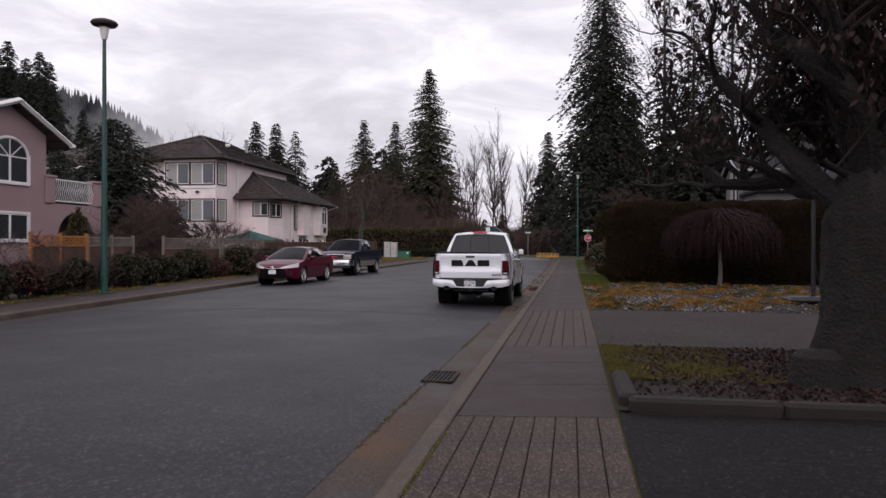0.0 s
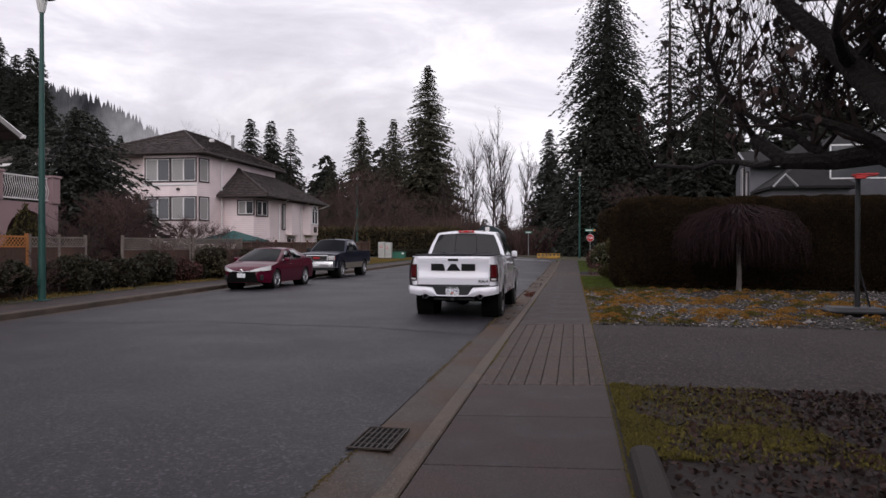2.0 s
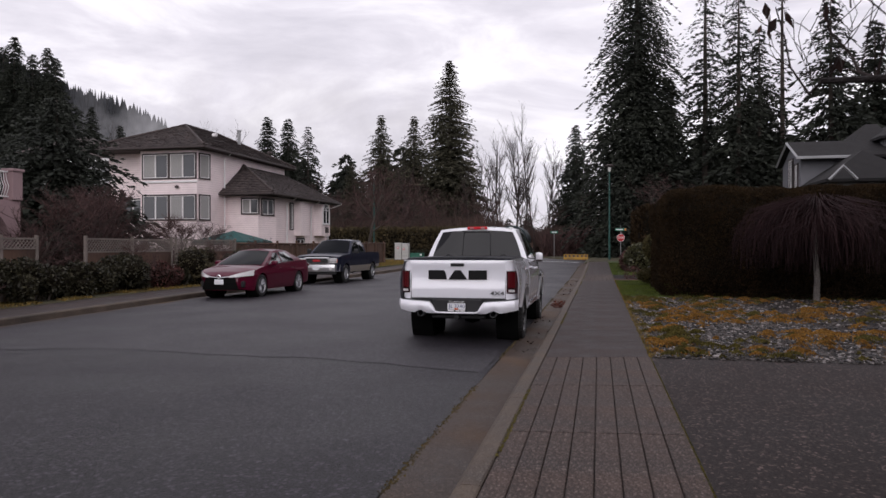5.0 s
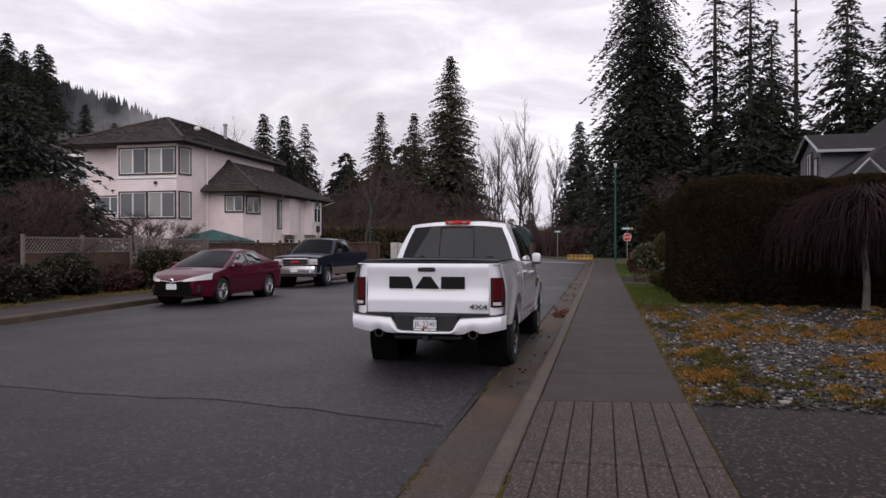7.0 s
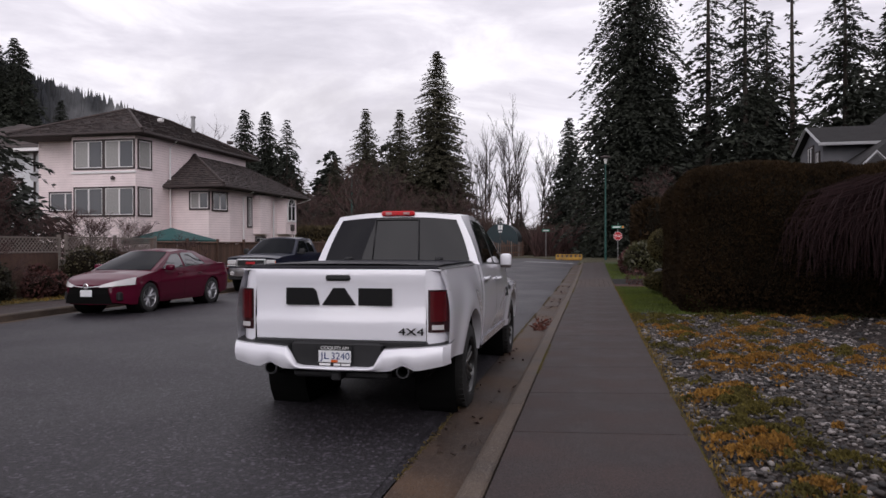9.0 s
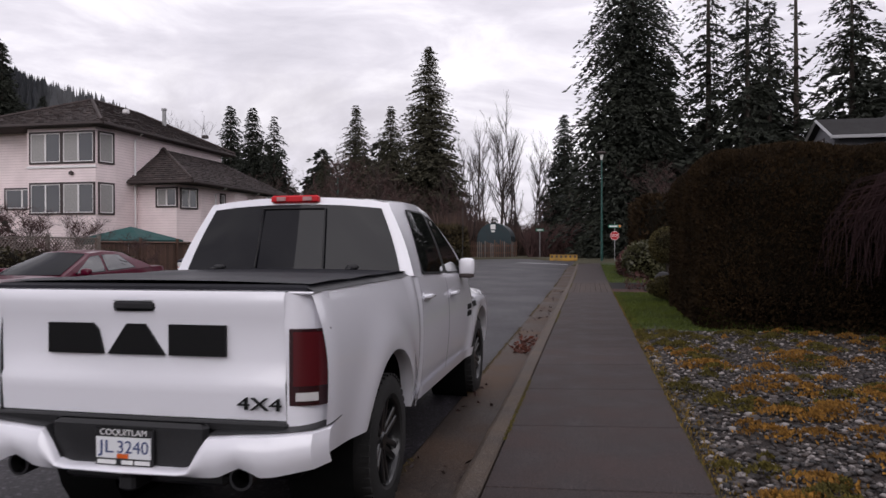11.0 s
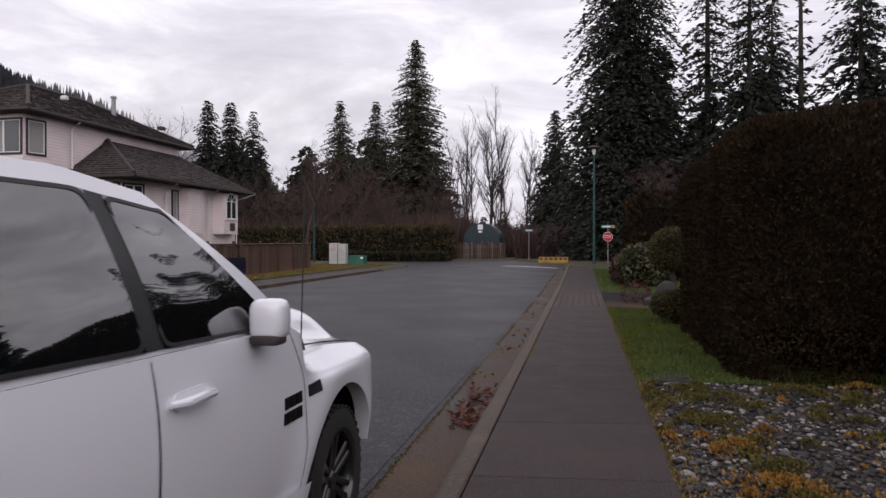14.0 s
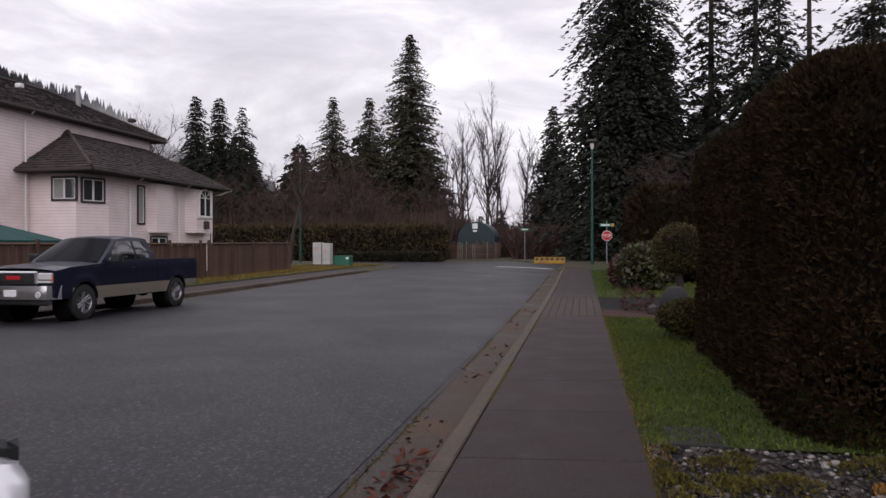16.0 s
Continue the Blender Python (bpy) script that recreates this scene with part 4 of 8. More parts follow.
for s in (-1, 1):
    part("headlight", wsh.patch(s, round_poly([(5.48, 0.80), (5.79, 0.80), (5.76, 0.99), (5.60, 1.02)], 0.04), 0.006), M["lamp_dark"], truck, "smoked dark headlight")
# bed cover in three folds with its seal
cv_root = part("bed_cover", Geo().box((0, 1.08, 1.40), (1.75, 1.80, 0.055), 0.012), M["vinyl"], truck, "black folding vinyl bed cover", smooth=True)
for k in range(3):
    ya, yb = 0.20 + k * 0.60, 0.20 + (k + 1) * 0.60 - 0.012
    cov = Geo()
    cov.grid(lambda u, y: (u * 0.880, y, 1.432 + 0.014 * (1 - u * u) + 0.006 * math.sin((y - ya) / (yb - ya) * math.pi)), steps(-1, 1, 10), steps(ya, yb, 4))
    part("cover_panel", cov, M["vinyl"], cv_root, smooth=True)
for s in (-1, 1):
    part("cover_clamp", Geo().box((s * 0.52, 1.86, 1.462), (0.09, 0.05, 0.035), 0.012).box((s * 0.52, 1.80, 1.452), (0.05, 0.09, 0.02), 0.006), M["black_plastic"], truck)
    rail = Geo().grid(lambda i, y: (s * (0.872 + 0.048 * i), y, 1.418 - (0.022 if i else 0.0)), (0, 1), steps(0.15, 1.98, 12), flip=s < 0)
    part("bed_rail", rail, M["black_plastic"], truck)
# tailgate with a crease, spoiler lip and recessed handle
tg_prof = [(0.770, 0.135), (0.785, 0.112), (0.90, 0.104), (0.955, 0.098), (0.985, 0.112), (1.24, 0.108), (1.275, 0.098), (1.33, 0.090), (1.375, 0.088), (1.398, 0.100), (1.400, 0.17)]
tg = Geo().grid(lambda u, i: (u * 0.782, tg_prof[i][1] + 0.014 * u * u, tg_prof[i][0]), steps(-1, 1, 20), range(len(tg_prof)))
gate = part("tailgate", tg, M["white_paint"], truck, smooth=True)
for s in (-1, 1):
    part("tailgate_gap", Geo().box((s * 0.788, 0.15, 1.085), (0.008, 0.06, 0.62)), M["dark"], gate)
part("handle", Geo().box((0.0, 0.095, 1.325), (0.235, 0.03, 0.052), 0.014), M["black_plastic"], gate, "black recessed tailgate handle")
up = Euler((radians(90), 0, 0)).to_matrix().to_4x4()
# badge of three heavy black shapes
bad = Geo()
h = 0.150
shapes = [
    [(-0.485, 0), (-0.485, h), (-0.235, h), (-0.205, h * 0.8), (-0.175, 0)],
    [(-0.150, 0), (-0.045, h), (0.055, h), (0.160, 0)],
    [(0.185, 0), (0.185, h), (0.485, h), (0.485, 0)]]
for sp in shapes:
    bad.prism([(x, z) for x, z in sp], 0.018, Matrix.Translation((0, 0.092, 1.085)) @ up)
part("badge", bad, M["badge_black"], gate, "large flat black badge shapes")
words("drive_badge", "4X4", 0.085, M["badge_black"], gate, Matrix.Translation((0.655, 0.100, 0.862)) @ up, 0.006, "raised black 4X4 lettering", 0.225)
# lamps
for s in (-1, 1):
    lens = Geo().grid(lambda a, z: (s * (0.794 + 0.185 * math.sin(a) ** 0.9 + 0.004), 0.108 + 0.18 * (1 - math.cos(a)), z), steps(0.02, 1.18, 10), steps(0.862, 1.225, 8), flip=s > 0)
    tl = part("tail_lamp", lens, M["tail_dark"], truck, "smoked dark red tail lamp", smooth=True)
    band = Geo().grid(lambda a, z: (s * (0.794 + 0.185 * math.sin(a) ** 0.9 + 0.007), 0.104 + 0.18 * (1 - math.cos(a)), z), steps(0.10, 1.10, 8), steps(0.955, 1.210, 4), flip=s > 0)
    part("red_lens", band, M["tail_red"], tl, smooth=True)
    rev = Geo().grid(lambda a, z: (s * (0.794 + 0.185 * math.sin(a) ** 0.9 + 0.007), 0.104 + 0.18 * (1 - math.cos(a)), z), steps(0.16, 0.75, 6), steps(0.885, 0.925, 2), flip=s > 0)
    part("reversing_lens", rev, M["lamp_clear"], tl, smooth=True)
    post = Geo().grid(lambda a, z: (s * (0.790 + 0.166 * math.sin(a) ** 0.9 - 0.2 * max(0.0, z - 1.0) ** 2), 0.112 + 0.2 * (1 - math.cos(a)), z), steps(0.0, 1.55, 8), steps(0.63, 1.395, 6), flip=s > 0)
    part("corner_panel", post, M["white_paint"], truck, smooth=True)
    part("bed_corner_top", Geo().box((s * 0.85, 0.22, 1.392), (0.13, 0.2, 0.014), 0.006), M["white_paint"], truck)
# high brake lamp
bl = part("high_brake_lamp", Geo().box((0, 2.065, 1.972), (0.385, 0.05, 0.056), 0.012), M["brake_red"], truck, "red high brake lamp with clear ends")
for s in (-1, 1):
    part("cargo_lens", Geo().box((s * 0.105, 2.036, 1.972), (0.075, 0.012, 0.034), 0.005), M["cargo_lens"], bl)
# rear window's sliding pane, inner black border
part("slider_frame", Geo().tube([(-0.27, w_rs(0.10, 0)[1] - 0.022, w_rs(0.10, 0)[2]), (-0.25, w_rs(0.86, 0)[1] - 0.022, w_rs(0.86, 0)[2]), (0.25, w_rs(0.86, 0)[1] - 0.022, w_rs(0.86, 0)[2]), (0.27, w_rs(0.10, 0)[1] - 0.022, w_rs(0.10, 0)[2])], 0.008, 5), M["black_plastic"], truck)
# bumper with a stepped dark middle for the plate
bp = [(-1.0, 0.17), (-0.96, 0.06), (-0.80, 0.015), (-0.5, 0.0), (0.5, 0.0), (0.80, 0.015), (0.96, 0.06), (1.0, 0.17)]
def bump_y(x):
    return interp(x, bp)
bxs = sorted(set(steps(-0.995, 0.995, 40) + [-0.44, -0.36, 0.36, 0.44]))
def bump_top(x):
    return interp(abs(x), [(0.34, 0.565), (0.43, 0.735), (1.0, 0.775)])
def bump_bot(x):
    b0 = interp(abs(x), [(0, 0.525), (0.7, 0.54), (1.0, 0.60)])
    return b0 + 0.05 * math.exp(-((abs(x) - 0.60) / 0.07) ** 2)
bumper = Geo().grid(lambda x, k: (x, bump_y(x) - (0.035 * math.sin(k * math.pi)) + (0.05 if k > 0.98 else 0), lerp(bump_bot(x), bump_top(x), min(k, 0.98))), bxs, steps(0, 1, 10))
bm_ = part("bumper", bumper, M["white_paint"], truck, "white painted rear bumper", smooth=True)
part("step_pad", Geo().grid(lambda x, i: (x, bump_y(x) + (0.012 if i == 0 else 0.16), bump_top(x) - 0.004 + 0.012 * i), bxs, (0, 1)), M["black_plastic"], bm_)
part("plate_recess", Geo().box((0, 0.06, 0.66), (0.84, 0.06, 0.22), 0.02).box((0, 0.11, 0.755), (1.6, 0.05, 0.05), 0.01), M["black_plastic"], bm_)
plate = part("licence_plate", Geo().box((0, 0.012, 0.652), (0.315, 0.012, 0.175), 0.008), M["black_plastic"], bm_)
part("plate_face", Geo().box((0, 0.004, 0.650), (0.295, 0.008, 0.105), 0.006), M["plate"], plate)
words("plate_heading", "COQUITLAM", 0.042, M["white_text"], plate, Matrix.Translation((0, 0.004, 0.722)) @ up, 0.001, "", 0.25)
words("plate_letters", "JL", 0.085, M["ink"], plate, Matrix.Translation((-0.088, -0.001, 0.652)) @ up, 0.001, "", 0.085)
words("plate_number", "3240", 0.085, M["ink"], plate, Matrix.Translation((0.052, -0.001, 0.652)) @ up, 0.001, "", 0.165)
foot = Geo()
for x0, w0 in ((-0.09, 0.10), (0.02, 0.06), (0.10, 0.08)):
    foot.box((x0, 0.004, 0.581), (w0, 0.004, 0.020))
part("plate_footer", foot, M["white_text"], plate)
part("sticker", Geo().box((0.0, -0.002, 0.612), (0.06, 0.004, 0.022)), M["amber"], plate)
part("hitch", Geo().box((0, 0.12, 0.475), (0.09, 0.2, 0.08), 0.015).box((0.0, 0.20, 0.47), (0.9, 0.08, 0.07), 0.02), M["black_plastic"], truck)
for s in (-1, 1):
    ex = Geo().lathe([(0.036, 0.05), (0.046, 0.0), (0.058, 0.0), (0.060, 0.02), (0.055, 0.16), (0.045, 0.40)], 20, Matrix.Translation((s * 0.60, 0.02, 0.535)) @ Euler((radians(-90), 0, 0)).to_matrix().to_4x4())
    part("exhaust_tip", ex, M["exhaust"], truck, "dark steel exhaust tip", smooth=True)
    # doors: gaps, handles, mirrors, badges, sill
    door_r = [(2.10, 1.36), (2.06, 1.0), (2.10, 0.60), (2.16, 0.515), (3.02, 0.505), (3.05, 1.345)]
    door_f = [(3.05, 1.345), (3.03, 0.505), (4.18, 0.495), (4.24, 0.75), (4.22, 1.10), (4.12, 1.32)]
    part("door_gap", wsh.seam(s, door_r), M["dark"], truck)
    part("door_gap", wsh.seam(s, door_f), M["dark"], truck)
    part("cab_gap", wsh.seam(s, [(1.99, 1.385), (1.985, 0.9), (2.0, 0.47)], 0.007), M["dark"], truck)
    part("sill", wsh.side(s, 1.76, 4.30, zb=lambda y: w_low(y) + 0.085, out=0.022, rows=3), M["white_paint"], truck, smooth=True)
    for yh, zh in ((2.24, 1.235), (3.24, 1.195)):
        hd = Geo().tube([(s * (w_half(yh, zh) + 0.008), yh - 0.13, zh), (s * (w_half(yh, zh) + 0.042), yh - 0.08, zh + 0.003), (s * (w_half(yh, zh) + 0.042), yh + 0.08, zh + 0.004), (s * (w_half(yh, zh) + 0.008), yh + 0.13, zh + 0.002)], [0.012, 0.017, 0.017, 0.012], 10)
        cup = part("door_handle", hd, M["white_paint"], truck, smooth=True)
        part("handle_cup", wsh.patch(s, round_poly([(yh - 0.10, zh - 0.035), (yh + 0.10, zh - 0.035), (yh + 0.10, zh + 0.03), (yh - 0.10, zh + 0.03)], 0.03), 0.003), M["white_paint"], cup)
    my = 3.75
    mir = Geo().pillow((s * 1.03, my + 0.03, 1.410), (0.155, 0.13, 0.175), 0.5)
    mr = part("mirror", mir, M["white_paint"], truck, "white door mirror with dark foot", smooth=True)
    part("mirror_skirt", Geo().pillow((s * 1.03, my + 0.01, 1.328), (0.14, 0.11, 0.045), 0.5), M["trim_dark"], mr)
    part("mirror_foot", Geo().tube([(s * 0.92, my + 0.07, 1.385), (s * 0.97, my + 0.08, 1.355), (s * 1.05, my + 0.06, 1.36)], [0.05, 0.042, 0.04], 10), M["black_plastic"], mr)
    bb = Geo()
    for row, cells in ((1.005, ((4.00, 0.055), (4.065, 0.05), (4.128, 0.06))), (0.937, ((3.995, 0.025), (4.03, 0.045), (4.085, 0.045), (4.14, 0.045)))):
        for yb, wb in cells:
            q = wsh.patch(s, [(yb, row - 0.026), (yb + wb, row - 0.026), (yb + wb, row + 0.026), (yb, row + 0.026)], 0.006)
            bb.add(q.v, q.f)
    part("door_badge", bb, M["badge_black"], truck, "two rows of black badge bars")
    part("fender_badge", wsh.patch(s, [(4.27, 0.985), (4.41, 0.990), (4.41, 1.045), (4.27, 1.040)], 0.006), M["black_plastic"], truck)
part("antenna_base", Geo().lathe([(0.024, 0), (0.018, 0.025), (0.008, 0.06), (0.004, 0.07)], 12, Matrix.Translation((0.845, 4.56, 1.165))), M["black_plastic"], truck)
part("antenna", Geo().tube([(0.845, 4.56, 1.20), (0.845, 4.59, 1.6), (0.845, 4.62, 2.04)], 0.004, 5), M["black_plastic"], truck)

# -- dark red saloon facing the camera across the road --
C_ARCH = [(1.10, 0.335, 0.385), (3.875, 0.335, 0.385)]


def c_half(y, z):
    x = interp(z, [(0.18, 0.84), (0.35, 0.885), (0.60, 0.908), (0.75, 0.90), (0.90, 0.87), (1.05, 0.83)])
    x -= 0.28 * smooth01((0.55 - y) / 0.75) ** 2 + 0.36 * smooth01((y - 4.05) / 0.85) ** 2
    x += 0.014 * math.exp(-((z - 0.70 - 0.03 * (2.5 - y)) / 0.05) ** 2)
    return x


c_low = lambda y: interp(y, [(0, 0.34), (0.7, 0.25), (1.6, 0.20), (3.4, 0.20), (4.4, 0.20), (4.85, 0.28)])
c_high = lambda y: interp(y, [(0.05, 0.98), (0.25, 1.06), (0.9, 1.05), (1.8, 1.00), (3.3, 0.945), (3.6, 0.93), (4.2, 0.835), (4.6, 0.72), (4.85, 0.56)])
c_cab = Cabin(lambda y: 0.845, lambda y: interp(y, [(1.2, 0.565), (1.9, 0.60), (2.5, 0.585)]), c_high, lambda y: interp(y, [(1.3, 1.37), (1.8, 1.415), (2.2, 1.42), (2.7, 1.375)]))
c_yr, c_yf = (lambda k: lerp(0.72, 1.48, k ** 1.1)), (lambda k: lerp(3.68, 2.58, k))
car = thing("car", Matrix.Translation((-10.36, 33.83, -0.062)) @ Euler((0, 0, math.pi)).to_matrix().to_4x4(), "dark red four-door saloon parked at the far kerb", "car")
csh = Shell(c_half, c_low, c_high, 4.85, C_ARCH)
for s in (-1, 1):
    part("body_side", csh.side(s, 0.04, 4.80), M["red_paint"], car, smooth=True)
    for yc, zc, r in C_ARCH:
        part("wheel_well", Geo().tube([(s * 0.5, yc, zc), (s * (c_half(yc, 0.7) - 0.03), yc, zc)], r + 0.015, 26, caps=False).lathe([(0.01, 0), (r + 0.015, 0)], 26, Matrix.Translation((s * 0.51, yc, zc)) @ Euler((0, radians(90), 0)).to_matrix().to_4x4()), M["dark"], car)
        wheel(car, s * (c_half(yc, 0.6) - 0.125), yc, 0.335, 0.335, 0.215, 0.235, M["rim"], 10, s, 0.022)
    part("door_gap", csh.seam(s, [(1.42, 0.97), (1.50, 0.55), (1.66, 0.24), (2.44, 0.23), (2.42, 0.96)]), M["dark"], car)
    part("door_gap", csh.seam(s, [(2.42, 0.96), (2.44, 0.23), (3.45, 0.23), (3.50, 0.6), (3.38, 0.93)]), M["dark"], car)
    part("chrome_strip", csh.seam(s, [(1.55, 0.47), (3.40, 0.44)], 0.02), M["red_paint"], car)
    for yh in (1.72, 2.62):
        part("door_handle", Geo().tube([(s * (c_half(yh, 0.8) + 0.004), yh - 0.10, 0.835), (s * (c_half(yh, 0.8) + 0.03), yh, 0.84), (s * (c_half(yh, 0.8) + 0.004), yh + 0.10, 0.838)], 0.014, 8), M["red_paint"], car, smooth=True)
    mm = part("mirror", Geo().pillow((s * 0.985, 3.20, 1.01), (0.22, 0.14, 0.15), 0.6).tube([(s * 0.84, 3.24, 0.96), (s * 0.95, 3.22, 0.985)], 0.025, 8), M["red_paint"], car, smooth=True)
    hl = Geo().grid(lambda t, k: (s * lerp(0.34, 0.885, t), 4.90 - 0.50 * t ** 1.8 + 0.02 - 0.05 * k, lerp(0.605, 0.655, t) + k * lerp(0.055, 0.17, t)), steps(0, 1, 10), steps(0, 1, 3), flip=s > 0)
    part("headlight", hl, M["lamp_clear"], car, "slim clear swept headlight", smooth=True)
    part("fog_vent", Geo().box((s * 0.66, 4.66, 0.40), (0.10, 0.16, 0.20), 0.03), M["black_plastic"], car)
    part("tail_lamp", Geo().box((s * 0.66, 0.12, 0.88), (0.34, 0.16, 0.16), 0.05), M["tail_red"], car)
part("bonnet", csh.deck(3.45, 4.80, lambda y: 0.055), M["red_paint"], car, smooth=True)
part("boot_lid", csh.deck(0.05, 0.95, lambda y: 0.03), M["red_paint"], car, smooth=True)
part("bumper", Geo().grid(lambda z, u: (u * c_half(4.80, z), 4.80 + 0.08 * (1 - u * u) - 0.12 * abs(z - 0.45), z), steps(0.22, 0.66, 8), steps(-1, 1, 18), flip=True), M["red_paint"], car, smooth=True)
part("rear_bumper", Geo().grid(lambda z, u: (u * c_half(0.05, z), 0.03 - 0.06 * (1 - u * u), z), steps(0.30, 1.0, 6), steps(-1, 1, 14)), M["red_paint"], car, smooth=True)
part("grille", Geo().grid(lambda z, u: (u * lerp(0.60, 0.48, (z - 0.24) / 0.36), 4.895 - 0.05 * u * u - 0.12 * abs(z - 0.45), z), steps(0.24, 0.60, 5), steps(-1, 1, 12), flip=True), M["dark"], car, "wide black trapezoid grille")
part("grille_bar", Geo().tube([(-0.44, 4.86, 0.645), (-0.15, 4.905, 0.615), (0, 4.915, 0.60), (0.15, 4.905, 0.615), (0.44, 4.86, 0.645)], 0.013, 6), M["chrome"], car)
part("emblem", Geo().lathe([(0.045, -0.008), (0.07, 0.0), (0.045, 0.008)], 20, Matrix.Translation((0, 4.92, 0.625)) @ Euler((radians(90), 0, 0)).to_matrix().to_4x4()), M["chrome"], car)
part("licence_plate", Geo().box((0, 4.91, 0.475), (0.30, 0.014, 0.15), 0.008), M["plate"], car)
part("underbody", Geo().box((0, 2.4, 0.26), (1.45, 4.1, 0.12), 0.02), M["dark"], car)
cabin_parts(car, c_cab, c_yr, c_yf, M["red_paint"], [[(1.36, 0.10), (2.34, 0.06), (2.30, 0.86), (1.72, 0.86)], [(2.42, 0.06), (3.34, 0.05), (2.66, 0.86), (2.38, 0.86)]], crown=0.045, bow=0.14, rbow=0.08)

# -- navy and pewter extended-cab pickup behind it --
G_ARCH = [(1.20, 0.39, 0.46), (4.845, 0.39, 0.46)]


def g_half(y, z):
    x = interp(z, [(0.40, 0.93), (0.65, 0.968), (0.95, 0.985), (1.15, 0.975), (1.30, 0.945)])
    x -= 0.06 * smooth01((0.25 - y) / 0.3) ** 2 + 0.12 * smooth01((y - 5.3) / 0.6) ** 2
    for yc, zc, r in G_ARCH:
        d = math.hypot(y - yc, z - 0.4)
        x += 0.028 * math.exp(-((d - 0.47) / 0.12) ** 2)
    return x


g_low = lambda y: interp(y, [(0, 0.60), (0.8, 0.55), (1.7, 0.44), (4.4, 0.44), (5.5, 0.50), (5.8, 0.56)])
g_high = lambda y: interp(y, [(0.1, 1.28), (2.05, 1.29), (2.1, 1.27), (4.1, 1.24), (4.4, 1.22), (5.3, 1.17), (5.7, 1.10)])
g_cab = Cabin(lambda y: 0.935, lambda y: 0.70, g_high, lambda y: interp(y, [(2.1, 1.80), (2.5, 1.835), (3.0, 1.83), (3.5, 1.79)]))
g_yr, g_yf = (lambda k: lerp(2.08, 2.20, k)), (lambda k: lerp(4.25, 3.42, k))
navy_truck, gsh = pickup("pickup_truck", Matrix.Translation((-10.84, 43.42, -0.075)) @ Euler((0, 0, math.pi)).to_matrix().to_4x4(), "navy extended-cab pickup with pewter lower panels and chrome bumper", M["navy_paint"], g_half, g_low, g_high, G_ARCH, g_yr, g_yf, g_cab, None, 5.75, 0.39, M["rim"], 6, 0.26, lower=0.72, rim_k=0.60)
cabin_parts(navy_truck, g_cab, g_yr, g_yf, M["navy_paint"], [[(2.34, 0.08), (2.86, 0.07), (2.84, 0.88), (2.44, 0.88)], [(2.94, 0.07), (4.02, 0.04), (3.44, 0.88), (2.92, 0.88)]], crown=0.05)
part("bonnet", gsh.deck(4.15, 5.68, lambda y: 0.05), M["navy_paint"], navy_truck, smooth=True)
part("front_panel", Geo().grid(lambda z, u: (u * g_half(5.69, z), 5.69 + 0.04 * (1 - u * u), z), steps(0.55, 1.10, 4), steps(-1, 1, 12), flip=True), M["navy_paint"], navy_truck, smooth=True)
part("tailgate", Geo().box((0, 0.14, 0.97), (1.5, 0.06, 0.60), 0.02), M["navy_paint"], navy_truck)
bed = Geo().box((0, 1.1, 0.88), (1.6, 1.8, 0.06), 0.01)
part("bed_floor", bed, M["black_plastic"], navy_truck)
for s in (-1, 1):
    part("bed_wall", Geo().grid(lambda i, y: (s * (0.86 + 0.085 * i), y, 1.27 + 0.02 * i - (0.0 if i else 0.0)), (0, 1), steps(0.16, 2.06, 6), flip=s < 0).box((s * 0.85, 1.1, 1.08), (0.02, 1.85, 0.38)), M["navy_paint"], navy_truck)
    part("headlight", Geo().box((s * 0.72, 5.70, 0.985), (0.33, 0.12, 0.15), 0.02), M["lamp_clear"], navy_truck)
    part("side_lamp", Geo().box((s * 0.865, 5.66, 0.955), (0.06, 0.14, 0.16), 0.02), M["amber"], navy_truck)
    part("turn_lamp", Geo().box((s * 0.72, 5.715, 0.87), (0.33, 0.09, 0.05), 0.01), M["lamp_clear"], navy_truck)
    part("fog_lamp", Geo().lathe([(0.01, 0), (0.06, 0.0), (0.075, -0.02)], 16, Matrix.Translation((s * 0.66, 5.875, 0.60)) @ Euler((radians(-90), 0, 0)).to_matrix().to_4x4()), M["lamp_clear"], navy_truck)
    part("mirror", Geo().pillow((s * 1.10, 3.92, 1.34), (0.21, 0.13, 0.21), 0.45).tube([(s * 0.93, 3.95, 1.27), (s * 1.05, 3.94, 1.30)], 0.03, 8), M["black_plastic"], navy_truck)
    part("door_gap", gsh.seam(s, [(2.95, 1.25), (2.97, 0.5), (4.16, 0.5), (4.20, 0.9), (4.1, 1.22)]), M["dark"], navy_truck)
    part("door_gap", gsh.seam(s, [(2.32, 1.26), (2.34, 0.5), (2.97, 0.5)]), M["dark"], navy_truck)
    part("cab_gap", gsh.seam(s, [(2.08, 1.28), (2.08, 0.46)], 0.02), M["dark"], navy_truck)
    part("door_handle", Geo().box((s * (g_half(3.15, 1.1) + 0.012), 3.12, 1.10), (0.025, 0.16, 0.035), 0.01), M["black_plastic"], navy_truck)
part("bumper", Geo().grid(lambda z, u: (u * 0.97, 5.80 + 0.06 * (1 - u * u) - 0.25 * smooth01((abs(u) - 0.8) / 0.2) - 0.10 * abs(z - 0.64), z), steps(0.50, 0.79, 6), steps(-1, 1, 24), flip=True), M["chrome"], navy_truck, "chrome front bumper", smooth=True)
part("air_dam", Geo().box((0, 5.72, 0.45), (1.7, 0.10, 0.16), 0.03), M["black_plastic"], navy_truck)
gr_ = part("grille", Geo().box((0, 5.735, 0.955), (1.10, 0.06, 0.28), 0.04), M["chrome"], navy_truck, "chrome framed dark grille", smooth=False)
